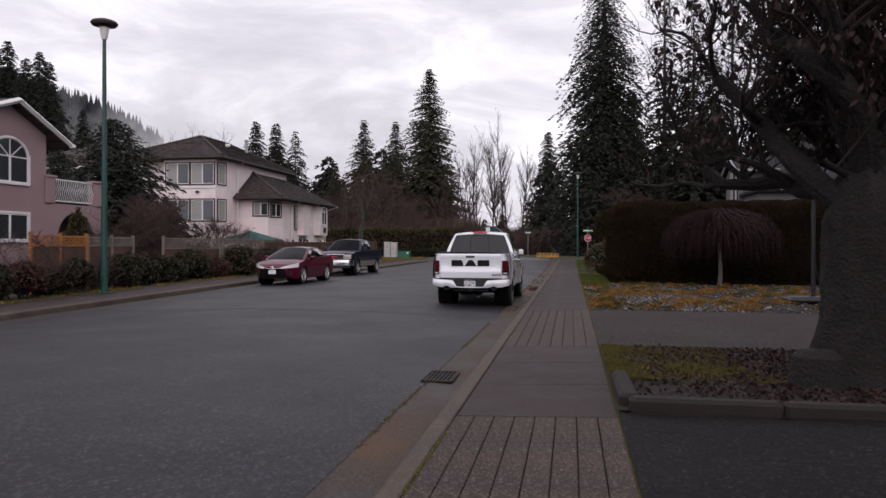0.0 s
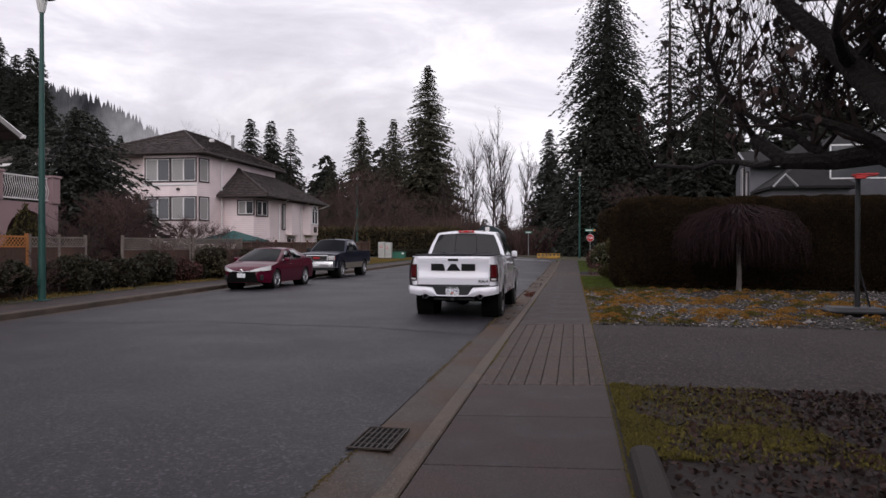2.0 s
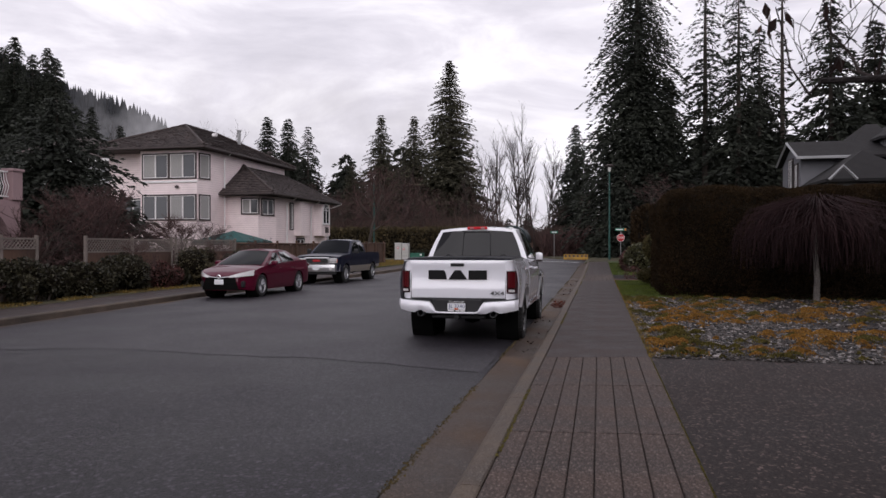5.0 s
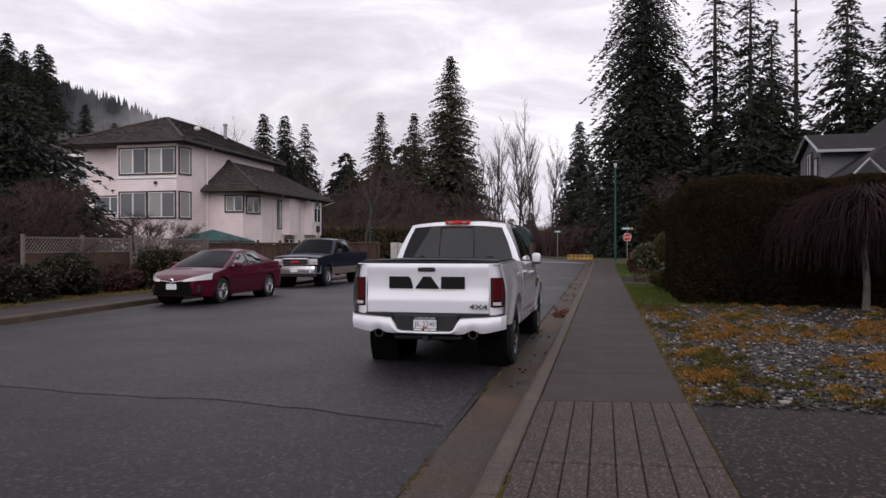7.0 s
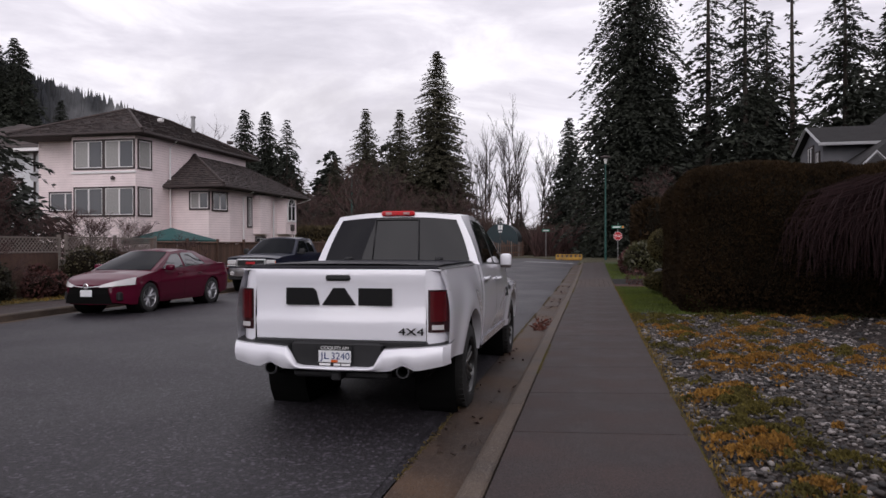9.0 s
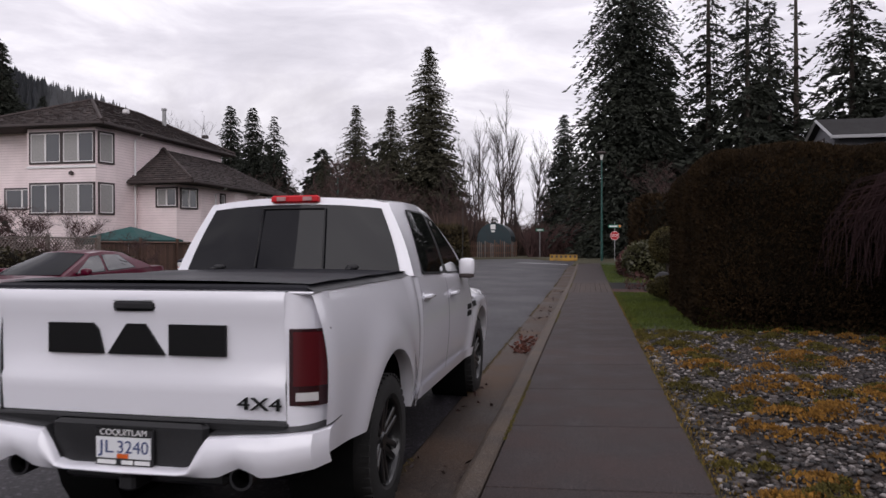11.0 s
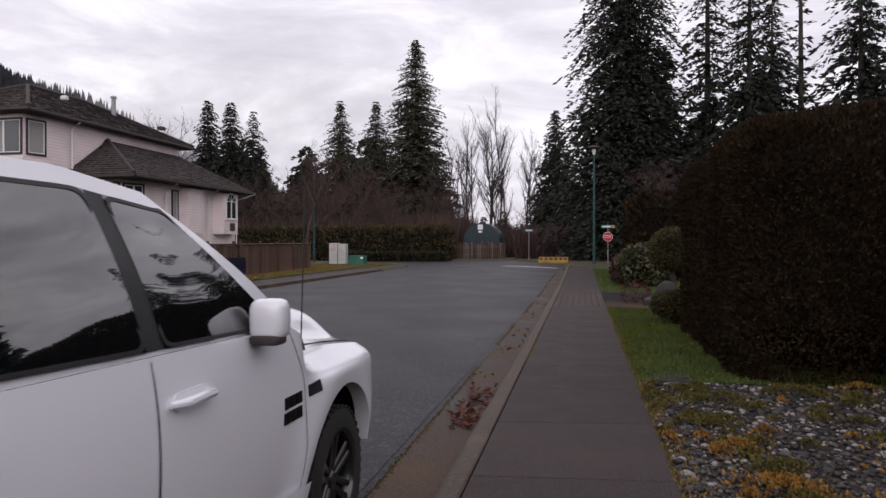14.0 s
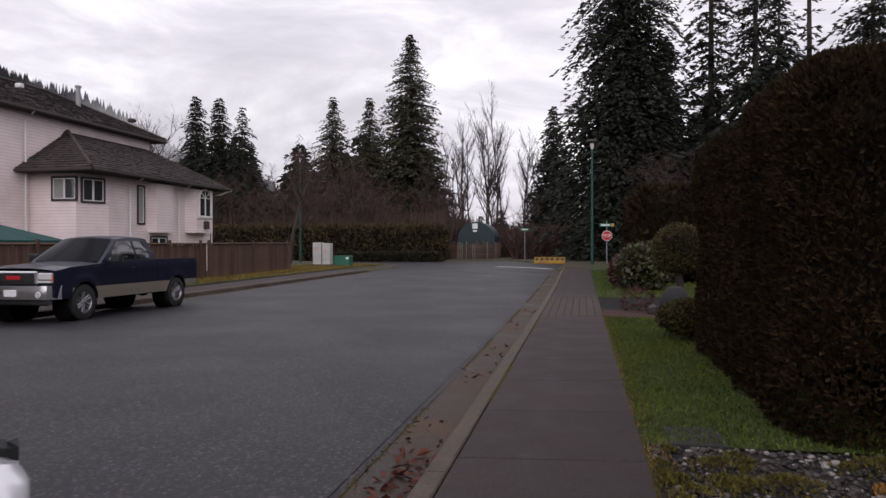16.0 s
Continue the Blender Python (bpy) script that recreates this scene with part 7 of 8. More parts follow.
sheet("lawn", WALK_E + 0.004, 9, 30.1, 39.7, 0.055, M["lawn"], "short green lawn strip beside the pavement", "lawn", 30, 0.012, 3)
sheet("mulch_bed", WALK_E + 0.004, 5, 39.7, 41.5, 0.058, M["mulch"], "red bark mulch bed", "garden bed", 12, 0.02, 4)
sheet("lawn_far", WALK_E + 0.004, 9, 45.4, 66, 0.055, M["lawn"], "short green lawn beyond the driveway", "lawn", 30, 0.012, 5)
sheet("verge", -15.5, -13.45, 44, 55, 0.06, M["lawn"], "mossy yellow green verge", "lawn", 24, 0.02, 6)
sheet("verge_far", -20, -13.45, 55, 76, 0.06, M["lawn"], "mossy yellow green verge", "lawn", 24, 0.02, 6)

# concrete edging round the planting bed
ed = thing("edging", Matrix.Translation((1.55, 10.0, 0.0)), "low worn concrete edging of the planting bed", "edging", kind="structure")
EO = Matrix.Translation((-1.55, -10.0, 0))
part("edging_block", Geo().box((1.50, 9.95, 0.085), (0.17, 1.22, 0.17), 0.03), M["edging"], ed, at=EO)
for k in range(6):
    part("edging_block", Geo().box((1.50 + 0.60 + k * 1.24, 9.25 + 0.004 * k, 0.085), (1.22, 0.17, 0.17), 0.03), M["edging"], ed, at=EO)


def scatter(n, box, seed, dens=None):
    rs = np.random.RandomState(seed)
    x0, x1, y0, y1 = box
    pts_ = []
    while len(pts_) < n:
        x, y = rs.uniform(x0, x1), rs.uniform(y0, y1)
        if dens is None or rs.rand() < dens(x, y):
            pts_.append((x, y))
    return pts_, rs


# pebbles: rounded eight-sided stones, denser and larger beside the walk
def pebbles(name, n, box, size, seed, label, dens=None):
    pts_, rs = scatter(n, box, seed, dens)
    P = np.array(pts_)
    n = len(P)
    ring = np.array([[np.cos(a), np.sin(a)] for a in np.arange(6) * np.pi / 3])
    S = size * np.exp(rs.normal(0, 0.33, n))
    asp, rot, ht = rs.uniform(0.6, 1.0, n), rs.uniform(0, 6.28, n), rs.uniform(0.4, 0.75, n)
    zb = np.array([rise(a, b) for a, b in P]) + 0.040 + rs.uniform(-0.008, 0.018, n)
    V = []
    for level, k in ((-0.3, 0.8), (0.25, 1.0), (0.75, 0.62)):
        x, y = ring[:, 0][None] * k * S[:, None], ring[:, 1][None] * (k * asp * S)[:, None]
        c, s = np.cos(rot)[:, None], np.sin(rot)[:, None]
        V.append(np.stack([P[:, :1] + x * c - y * s, P[:, 1:] + x * s + y * c, (zb + level * ht * S)[:, None] + 0 * x], 2))
    top = np.stack([P[:, 0], P[:, 1], zb + ht * S], 1)[:, None]
    V = np.concatenate(V + [top], 1)
    base = []
    for lv in (0, 6):
        for i in range(6):
            j = (i + 1) % 6
            base += [(lv + i, lv + j, lv + 6 + j), (lv + i, lv + 6 + j, lv + 6 + i)]
    base += [(12 + i, 12 + (i + 1) % 6, 18) for i in range(6)]
    F = (np.arange(n) * 19)[:, None, None] + np.array(base)[None]
    me = mesh_of(name, (V.reshape(-1, 3), F.reshape(-1, 3)), M["stones"])
    me.polygons.foreach_set("use_smooth", [True] * len(me.polygons))
    return tagged(new(name, me), label, "gravel", kind="stuff")


pebbles("pebbles", 21000, (1.42, 4.4, 18.98, 30.08), 0.0215, 21, "mixed grey and pale river pebbles")
pebbles("pebbles", 9000, (4.4, 11.5, 18.98, 30.08), 0.028, 22, "mixed grey and pale river pebbles")


def tufts(name, n, box, hgt, material, seed, label, dens=None, width=0.006, dz=0.04, lean=0.5, category="grass"):
    pts_, rs = scatter(n, box, seed, dens)
    P = np.array([(x, y, rise(x, y) + dz) for x, y in pts_])
    D = unit(np.c_[rs.normal(0, lean, n), rs.normal(0, lean, n), np.ones(n)])
    U = unit(np.cross(D, rs.normal(0, 1, (n, 3))))
    V, F = sprays(P, D, U, hgt, width, rs, 0.5)
    return tagged(part(name, (V, F), M[material]), label, category, kind="stuff")


patchy = lambda sc, lo, seed: (lambda x, y: 1.0 if noise.noise((x * sc, y * sc, seed)) > lo else 0.02)


def moss_cushions(name, n, box, seed, material, label, reach, per, keep):
    """Low domed cushions of moss, each a crowd of short sprays leaning outwards."""
    rs = np.random.RandomState(seed)
    P, D = [], []
    while n > 0:
        x, y = rs.uniform(box[0], box[1]), rs.uniform(box[2], box[3])
        if noise.noise((x * 0.55, y * 0.55, keep)) < 0.02 and rs.rand() < 0.85:
            continue
        n -= 1
        R = reach * math.exp(rs.normal(0, 0.45))
        k = int(per * (R / reach) ** 1.6) + 12
        a, q = rs.uniform(0, 6.283, k), np.abs(rs.normal(0, 0.5, k))
        asp, tw = rs.uniform(0.55, 1.0), rs.uniform(0, 3.14)
        u, w = q * np.cos(a) * R, q * np.sin(a) * R * asp
        px, py = x + u * math.cos(tw) - w * math.sin(tw), y + u * math.sin(tw) + w * math.cos(tw)
        ok = (px > 1.40) & (py > 18.98) & (py < 30.1)
        pz = 0.050 + 0.045 * np.exp(-(q / 0.7) ** 2) * min(R / 0.16, 1.3)
        P.append(np.c_[px, py, pz][ok])
        D.append(np.c_[u / R * 0.9 + rs.normal(0, 0.5, k), w / R * 0.9 + rs.normal(0, 0.5, k), np.ones(k)][ok])
    P, D = np.concatenate(P), unit(np.concatenate(D))
    V, F = sprays(P, D, unit(np.cross(D, rs.normal(0, 1, P.shape))), 0.034, 0.011, rs, 0.5)
    return tagged(part(name, (V, F), M[material]), label, "moss", kind="stuff")


moss_cushions("moss_patches", 240, (1.42, 8.5, 19.2, 30.0), 31, "moss_orange", "rusty orange moss cushions over the pebbles", 0.17, 130, 3.3)
moss_cushions("moss_patches", 130, (1.42, 8.5, 19.0, 30.0), 32, "moss", "yellow green moss cushions between the pebbles", 0.16, 120, 8.1)
moss_cushions("moss_patches", 80, (1.42, 2.1, 19.2, 30.0), 34, "moss", "yellow green moss along the pavement edge", 0.13, 100, 5.1)
tufts("lawn_grass", 60000, (1.40, 4.2, 30.1, 39.7), 0.042, "grass", 33, "short green lawn grass", None, 0.005, 0.05)
tufts("lawn_grass", 20000, (1.40, 5.5, 45.4, 62), 0.05, "grass", 34, "short green lawn grass", None, 0.009, 0.05)
tufts("edge_grass", 5000, (1.37, 1.55, 19, 40), 0.035, "straw", 35, "yellowed grass along the pavement edge", None, 0.006, 0.04)
tufts("bed_moss", 26000, (1.42, 2.9, 10.6, 13.15), 0.035, "moss", 36, "yellow green mossy turf beside the pavement", lambda x, y: 0.95 if noise.noise((x * 1.2, y * 1.2, 4.0)) > 0.25 * (x - 1.9) else 0.08, 0.007, 0.06, 0.8, "moss")
tufts("bed_moss", 9000, (2.9, 8.0, 10.6, 13.15), 0.035, "moss", 37, "yellow green moss in the planting bed", patchy(0.9, 0.2, 6.0), 0.008, 0.06, 0.8, "moss")
tufts("leaf_litter", 22000, (1.5, 9.0, 9.4, 13.1), 0.048, "litter", 38, "fallen brown leaves over the bed", lambda x, y: min(1.0, 0.15 + 0.35 * (x - 1.4)), 0.017, 0.07, 2.6, "leaf litter")
tufts("verge_grass", 24000, (-18.5, -13.5, 44, 76), 0.09, "straw", 39, "yellowed mossy verge grass", None, 0.014, 0.06)
tufts("verge_edge", 9000, (-14.6, -13.45, 6, 45), 0.07, "straw", 40, "straw coloured grass along the far pavement", patchy(0.7, -0.1, 2.0), 0.012, 0.02)
tufts("gutter_leaves", 110, (-0.62, -0.18, 20, 44), 0.07, "litter", 41, "rusty leaves and needles lying in the gutter", patchy(0.6, 0.1, 5.0), 0.016, -0.142, 3.0, "leaf litter")
tufts("gutter_sprig", 110, (-0.46, -0.20, 28.4, 30.2), 0.10, "rust_sprig", 42, "fallen rust-red cedar sprigs in the gutter", None, 0.022, -0.138, 3.5, "leaf litter")
moss_line("kerb_moss", KERB_B + 0.012, -2, 60, 5200, 0.004, 0.008, 0.009, M["moss"], "yellow green moss in the kerb joint", 51, 0.05)
moss_line("gutter_moss", PAN_E + 0.01, -2, 60, 6000, -0.134, 0.016, 0.011, M["gutter_moss"], "brownish moss along the asphalt edge of the gutter", 52, -0.12)
moss_line("walk_moss", WALK_E - 0.002, -2, 45, 8000, 0.028, 0.016, 0.017, M["moss"], "moss along the pavement's inner edge", 53, -0.3)

# ---- clipped cedar hedge ----
def hedge_points(x0, x1, y0, y1, h, n, seed, lumps=0.18, rnd=0.7, far=1.0, column=0.0):
    """Points and outward normals over a rounded box that swells and dips."""
    rs = np.random.RandomState(seed)
    P, N = [], []
    cx, cy, hx, hy = (x0 + x1) / 2, (y0 + y1) / 2, (x1 - x0) / 2, (y1 - y0) / 2
    areas = np.array([2 * hy * h, 2 * hy * h * far, 2 * hx * h, 2 * hx * h * far, 4 * hx * hy])
    which = rs.choice(5, n, p=areas / areas.sum())
    u, v = rs.uniform(-1, 1, n), rs.uniform(0, 1, n)
    for k in range(n):
        w = which[k]
        if w < 2:
            p, nn = [(-hx, hx)[w], u[k] * hy, v[k] * h], [(-1, 1)[w], 0, 0]
        elif w < 4:
            p, nn = [u[k] * hx, (-hy, hy)[w - 2], v[k] * h], [0, (-1, 1)[w - 2], 0]
        else:
            p, nn = [u[k] * hx, (2 * v[k] - 1) * hy, h], [0, 0, 1]
        q = [min(max(p[0], -hx + rnd), hx - rnd), min(max(p[1], -hy + rnd), hy - rnd), min(p[2], h - rnd)]
        d = np.array(p) - np.array(q)
        L = np.linalg.norm(d)
        if L > rnd and L > 0:
            p = (np.array(q) + d / L * rnd).tolist()
            nn = (d / L).tolist()
        b = noise.noise((p[0] * 0.8 + cx, p[1] * 0.8 + cy, p[2] * 0.8)) * lumps + noise.noise((p[0] * 2.7 + cx, p[1] * 2.7, p[2] * 2.7)) * lumps * 0.45
        b -= column * (1 - abs(math.sin((p[0] + p[1]) * 2.3 + 0.5))) ** 3
        taper = 1 - 0.10 * smooth01(p[2] / h) - 0.08 * smooth01(1 - p[2] / 0.4)
        P.append([cx + p[0] * (1 - 0.12 * (1 - taper)) + nn[0] * b, cy + p[1] * (1 - 0.1 * (1 - taper)) + nn[1] * b, p[2] + nn[2] * b])
        N.append(nn)
    return np.array(P), np.array(N, float), rs


def hedge(x0, x1, y0, y1, h, n, size, seed, label, material="hedge", rnd=0.7, lumps=0.18, far=1.0, column=0.0):
    zb = ground_z((x0 + x1) / 2, (y0 + y1) / 2)
    ob = thing("hedge", Matrix.Translation(((x0 + x1) / 2, (y0 + y1) / 2, zb)), label, "hedge")
    o = Matrix.Translation((-(x0 + x1) / 2, -(y0 + y1) / 2, 0))
    P, N, rs = hedge_points(x0, x1, y0, y1, h, n, seed, lumps, rnd, far, column)
    D = unit(N * 0.55 + rs.normal(0, 0.45, P.shape) + np.array([0, 0, 0.55]))
    U = unit(np.cross(D, rs.normal(0, 1, P.shape)))
    V, F = sprays(P - N * size * 0.35, D, U, size, size * 0.26, rs, 0.45)
    part("foliage", (V, F), M[material], ob, at=o)
    # Near-black block under the sprays, coloured as the hedge's inner shade.
    part("shade_core", Geo().box(((x0 + x1) / 2, (y0 + y1) / 2, h / 2 - 0.02), (x1 - x0 - 0.34, y1 - y0 - 0.34, h - 0.30), rnd * 0.8), M["hedge_core"], ob, at=o)
    return ob


hedge(2.45, 14.0, 30.05, 35.4, 3.07, 230000, 0.060, 61, "tall dense bronzed cedar hedge trimmed to a rounded block", rnd=0.62, lumps=0.13, far=0.1, column=0.12)
hedge(2.9, 6.0, 52.0, 60.0, 3.6, 6000, 0.28, 62, "dark clipped hedge further along the street", rnd=0.6)
hedge(-46.0, -12.6, 95.2, 98.0, 3.9, 16000, 0.42, 63, "long brown-green clipped hedge across the junction", "hedge_far", rnd=0.8, lumps=0.3)
hedge(-24.0, -12.8, 93.6, 94.9, 1.1, 5000, 0.30, 64, "low dark green hedge before the tall one", "leaf", rnd=0.4)

# weeping tree before the hedge
wt = thing("weeping_tree", Matrix.Translation((6.12, 29.2, 0.05)), "small weeping tree with purple-brown hanging twigs and pale trunk", "tree")
part("trunk", Geo().tube([(0, 0, -0.1), (0.02, 0, 0.6), (-0.02, 0.02, 1.3), (0.03, 0, 2.1)], [0.085, 0.07, 0.065, 0.05], 9), M["bark_pale"], wt, smooth=True)
rr = random.Random(71)
tw = Geo()
for k in range(1150):
    az, R = rr.uniform(0, 6.283), rr.uniform(0.4, 2.05)
    top = rr.uniform(2.15, 2.85) - 0.12 * R
    end = rr.uniform(0.75, 1.7)
    c, s = math.cos(az), math.sin(az)
    tw.tube([(0, 0, 2.0), (c * R * 0.45, s * R * 0.45, top), (c * R * 0.85, s * R * 0.85, top - 0.18), (c * R, s * R, lerp(top, end, 0.5)), (c * R * 1.03 + rr.uniform(-.1, .1), s * R * 1.03 + rr.uniform(-.1, .1), end)], [0.012, 0.009, 0.007, 0.006, 0.004], 3, caps=False)
part("crown", tw, M["twig_purple"], wt)

# big gnarled tree over the first driveway's bed
gt_ = thing("gnarled_tree", Matrix.Translation((3.85, 10.9, 0.05)), "big gnarled lichened tree with a few dead leaves", "tree")
rr = random.Random(83)
trunk = Geo()
TR = [(-0.15, 0.56), (0.0, 0.47), (0.2, 0.40), (0.6, 0.345), (1.2, 0.33), (1.7, 0.36), (2.0, 0.30), (2.3, 0.16)]


def bark_skin(z, a):
    """Ridged, flaking and fluted bark round the stem."""
    q = (math.cos(a) * 1.6, math.sin(a) * 1.6, z)
    rad = interp(z, TR) * (1 + 0.10 * noise.noise((q[0] * 0.9, q[1] * 0.9, z * 0.8)))
    rad += 0.045 * noise.noise((q[0] * 2.2, q[1] * 2.2, z * 2.4)) + 0.030 * abs(noise.noise((q[0] * 6, q[1] * 6, z * 7)))
    return (0.05 * z + rad * math.cos(a), 0.02 * z + rad * math.sin(a), z)


trunk.grid(bark_skin, steps(-0.15, 2.3, 60), steps(0, 2 * math.pi, 56), flip=True)
twg = Geo()
lv_P, lv_D = [], []


def limb(p, d, L, r, lev):
    n = 6 if lev < 2 else 4
    pts_ = [p.copy()]
    dd = d.normalized()
    q = p.copy()
    for i in range(n):
        kink = 0.26 if lev < 2 else 0.30
        dd = (dd + Vector((rr.gauss(0, kink), rr.gauss(0, kink), rr.gauss(0, kink) + (0.07 if lev < 2 else 0.28)))).normalized()
        q = q + dd * (L / n)
        pts_.append(q.copy())
    rad = [lerp(r, r * 0.45, i / n) for i in range(n + 1)]
    (trunk if lev < 2 else twg).tube(pts_, rad, (9, 7, 5, 4, 3)[lev], caps=lev > 2)
    if lev >= 4 or r < 0.0036:
        if rr.random() < 0.22:
            lv_P.append(pts_[-1])
        return
    for k in range((5, 6, 6, 5)[lev]):
        i = rr.randint(1, n)
        a = rr.uniform(0, 6.283)
        nd = (dd * 0.45 + Vector((math.cos(a), math.sin(a), rr.uniform(-0.25, 0.75))) * 0.75)
        limb(pts_[i], nd, L * rr.uniform(0.45, 0.75), max(rad[i] * 0.52, 0.0035), lev + 1)


for d, L, r, z0 in ((Vector((-0.75, 0.15, 0.75)), 2.3, 0.15, 1.7), (Vector((-0.35, -0.5, 1.0)), 2.2, 0.16, 2.1), (Vector((0.15, 0.5, 1.1)), 2.4, 0.17, 2.1), (Vector((0.8, -0.1, 0.9)), 2.4, 0.17, 1.9),
                 (Vector((-0.6, 0.9, 0.75)), 2.3, 0.13, 1.8), (Vector((0.7, 0.8, 0.7)), 2.3, 0.14, 1.7), (Vector((0.5, -0.8, 0.8)), 2.0, 0.13, 2.0), (Vector((-0.05, 0.1, 1.2)), 2.3, 0.15, 2.2)):
    limb(Vector((0.08, 0.03, z0)), d, L, r, 0)
part("trunk", trunk, M["bark_moss"], gt_, smooth=True)
part("crown", twg, M["twig_dark"], gt_)
rs = np.random.RandomState(4)
P = np.array([tuple(p) for p in lv_P])
P = np.repeat(P, 3, 0) + rs.normal(0, 0.04, (len(P) * 3, 3))
D = unit(rs.normal(0, 0.35, P.shape) + np.array([0, 0, -1.0]))
V, F = sprays(P, D, unit(np.cross(D, rs.normal(0, 1, P.shape))), 0.10, 0.028, rs, 0.4)
part("dead_leaves", (V, F), M["litter"], gt_)
stump = Geo().lathe([(0.30, 0), (0.27, 0.12), (0.24, 0.30), (0.16, 0.36), (0.02, 0.38)], 12, Matrix.Translation((-0.42, -0.25, 0.0)))
part("root_flare", stump, M["bark_moss"], gt_, smooth=True)

# topiary and shrubs past the hedge
tp = thing("topiary_tree", Matrix.Translation((3.32, 43.2, 0.06)), "ball-headed clipped topiary on a dark stem", "topiary")
blobs = [((0, 0, 1.42), (0.62, 0.62, 0.60)), ((0, 0, 1.30), (0.60, 0.60, 0.50))]
part("leaves", leaf_cloud(blobs, 11000, 0.05, 5, out=0.8), M["topiary"], tp)
# Dark cores of both topiaries: shade between leaves as colour.
part("shade_core", blob_core(blobs, 0.93), M["hedge_core"], tp)
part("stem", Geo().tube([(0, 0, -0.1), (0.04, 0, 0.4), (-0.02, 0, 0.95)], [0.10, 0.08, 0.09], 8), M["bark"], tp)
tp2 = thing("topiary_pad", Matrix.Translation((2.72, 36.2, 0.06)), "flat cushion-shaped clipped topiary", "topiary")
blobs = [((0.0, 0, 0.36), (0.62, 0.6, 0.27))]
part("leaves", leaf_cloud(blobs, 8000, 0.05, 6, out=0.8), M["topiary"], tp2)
part("shade_core", blob_core(blobs, 0.94), M["hedge_core"], tp2)
part("stem", Geo().tube([(0.2, 0, -0.1), (0.2, 0, 0.4)], 0.08, 8), M["bark"], tp2)
shrub("rhododendron", 2.85, 48.5, [((0, 0, 0.75), (0.75, 0.8, 0.75)), ((0.5, 0.5, 0.9), (0.7, 0.7, 0.7))], 2600, 0.15, "pale variegated shrub beside the lawn", "leaf_pale", 7)
shrub("berry_shrub", 2.7, 50.0, [((0, 0, 0.6), (0.7, 0.8, 0.7)), ((-0.2, 0.8, 0.5), (0.6, 0.6, 0.6))], 2000, 0.14, "dull red leaved shrub", "leaf_red", 8)
bt = thing("small_shrub", Matrix.Translation((2.15, 41.2, 0.06)), "small bare reddish twiggy shrub in the mulch", "shrub")
v_, f_ = leaf_cloud([((0, 0, 0.25), (0.35, 0.3, 0.25))], 260, 0.16, 9, width=0.10)
part("twigs", (v_, f_), M["leaf_red"], bt)
rk = thing("boulder", Matrix.Translation((2.95, 41.0, 0.05)), "dark upright garden boulder", "rock")
part("rock", Geo().lathe([(0.30, -0.05), (0.33, 0.15), (0.28, 0.42), (0.16, 0.56), (0.01, 0.60)], 9), M["rock"], rk, smooth=True)
rk = thing("boulder", Matrix.Translation((2.45, 40.6, 0.05)), "pale small garden stone", "rock")
part("rock", Geo().lathe([(0.10, -0.03), (0.13, 0.06), (0.10, 0.16), (0.01, 0.22)], 8), M["pebble"], rk, smooth=True)
cv = thing("utility_cover", Matrix.Translation((1.78, 30.35, 0.06)), "dark concrete utility cover in the lawn edge", "cover")
part("lid", Geo().box((0, 0, -0.006), (0.42, 0.55, 0.03), 0.006), M["cover"], cv)

# evergreen shrubs along the far fence
rr = random.Random(91)
y = 9.0
while y < 39.5:
    s = rr.uniform(0.62, 1.22)
    xx = -14.3 + rr.uniform(-0.3, 0.2)
    bl = []
    for k in range(rr.randint(4, 7)):
        f = rr.uniform(0.45, 1.0) * s
        bl.append(((rr.uniform(-0.45, 0.4) * s, rr.uniform(-0.75, 0.75) * s, rr.uniform(0.3, 0.85) * s), (0.48 * f, 0.52 * f, 0.46 * f)))
    kind_ = rr.random()
    mt, lab = ("leaf", "leafy dark evergreen shrub along the fence") if kind_ < 0.62 else (("leaf_red", "brownish red shrub along the fence") if kind_ < 0.75 else ("leaf_olive", "olive green shrub along the fence"))
    shrub("evergreen_shrub", xx, y, bl, 2600, 0.085, lab, mt, int(y * 7))
    if rr.random() < 0.45:
        bare_tree("twiggy", xx - 0.2, y + 0.8 * s, rr.uniform(1.3, 1.9), "low bare twiggy shrub along the fence", 24, twig="twig_red", trunk_r=0.025, levels=3, kids=(22, 7, 5), spread=0.65, first=0.03, length=0.6)
    y += 1.5 * s
# bare bushes before the pink house
for k, (x, y, h) in enumerate(((-17.0, 35.5, 2.5), (-17.5, 38.5, 2.3), (-18.2, 41.5, 2.4), (-17.2, 32.6, 3.0), (-17.4, 29.6, 3.0), (-18.4, 34.2, 3.2))):
    ob = bare_tree("bush%d" % (k % 2), x, y, h, "bare reddish shrub before the pink house", 20 + k % 2, twig="twig_red", trunk_r=0.05, levels=3, kids=(26, 9, 6), spread=0.6, first=0.03, length=0.62)
# dark spreading conifer beside the stucco house, and a clipped cone
conifer("yew", -22.4, 36.4, 8.0, 5.0, "broad dark conifer beside the stucco house", 41, whorls=80, per=22, sub=30, droop=0.30, bare=0.03, size=0.5, power=0.55)
shrub("cone_conifer", -17.2, 26.9, [((0, 0, 0.5), (0.95, 0.95, 0.6)), ((0, 0, 1.1), (0.78, 0.78, 0.6)), ((0, 0, 1.65), (0.55, 0.55, 0.55)), ((0, 0, 2.15), (0.30, 0.30, 0.5)), ((0, 0, 2.5), (0.12, 0.12, 0.35))], 5200, 0.11, "clipped dark green cone conifer by the arch", "topiary", 42, "topiary", width=0.2, updown=0.6)
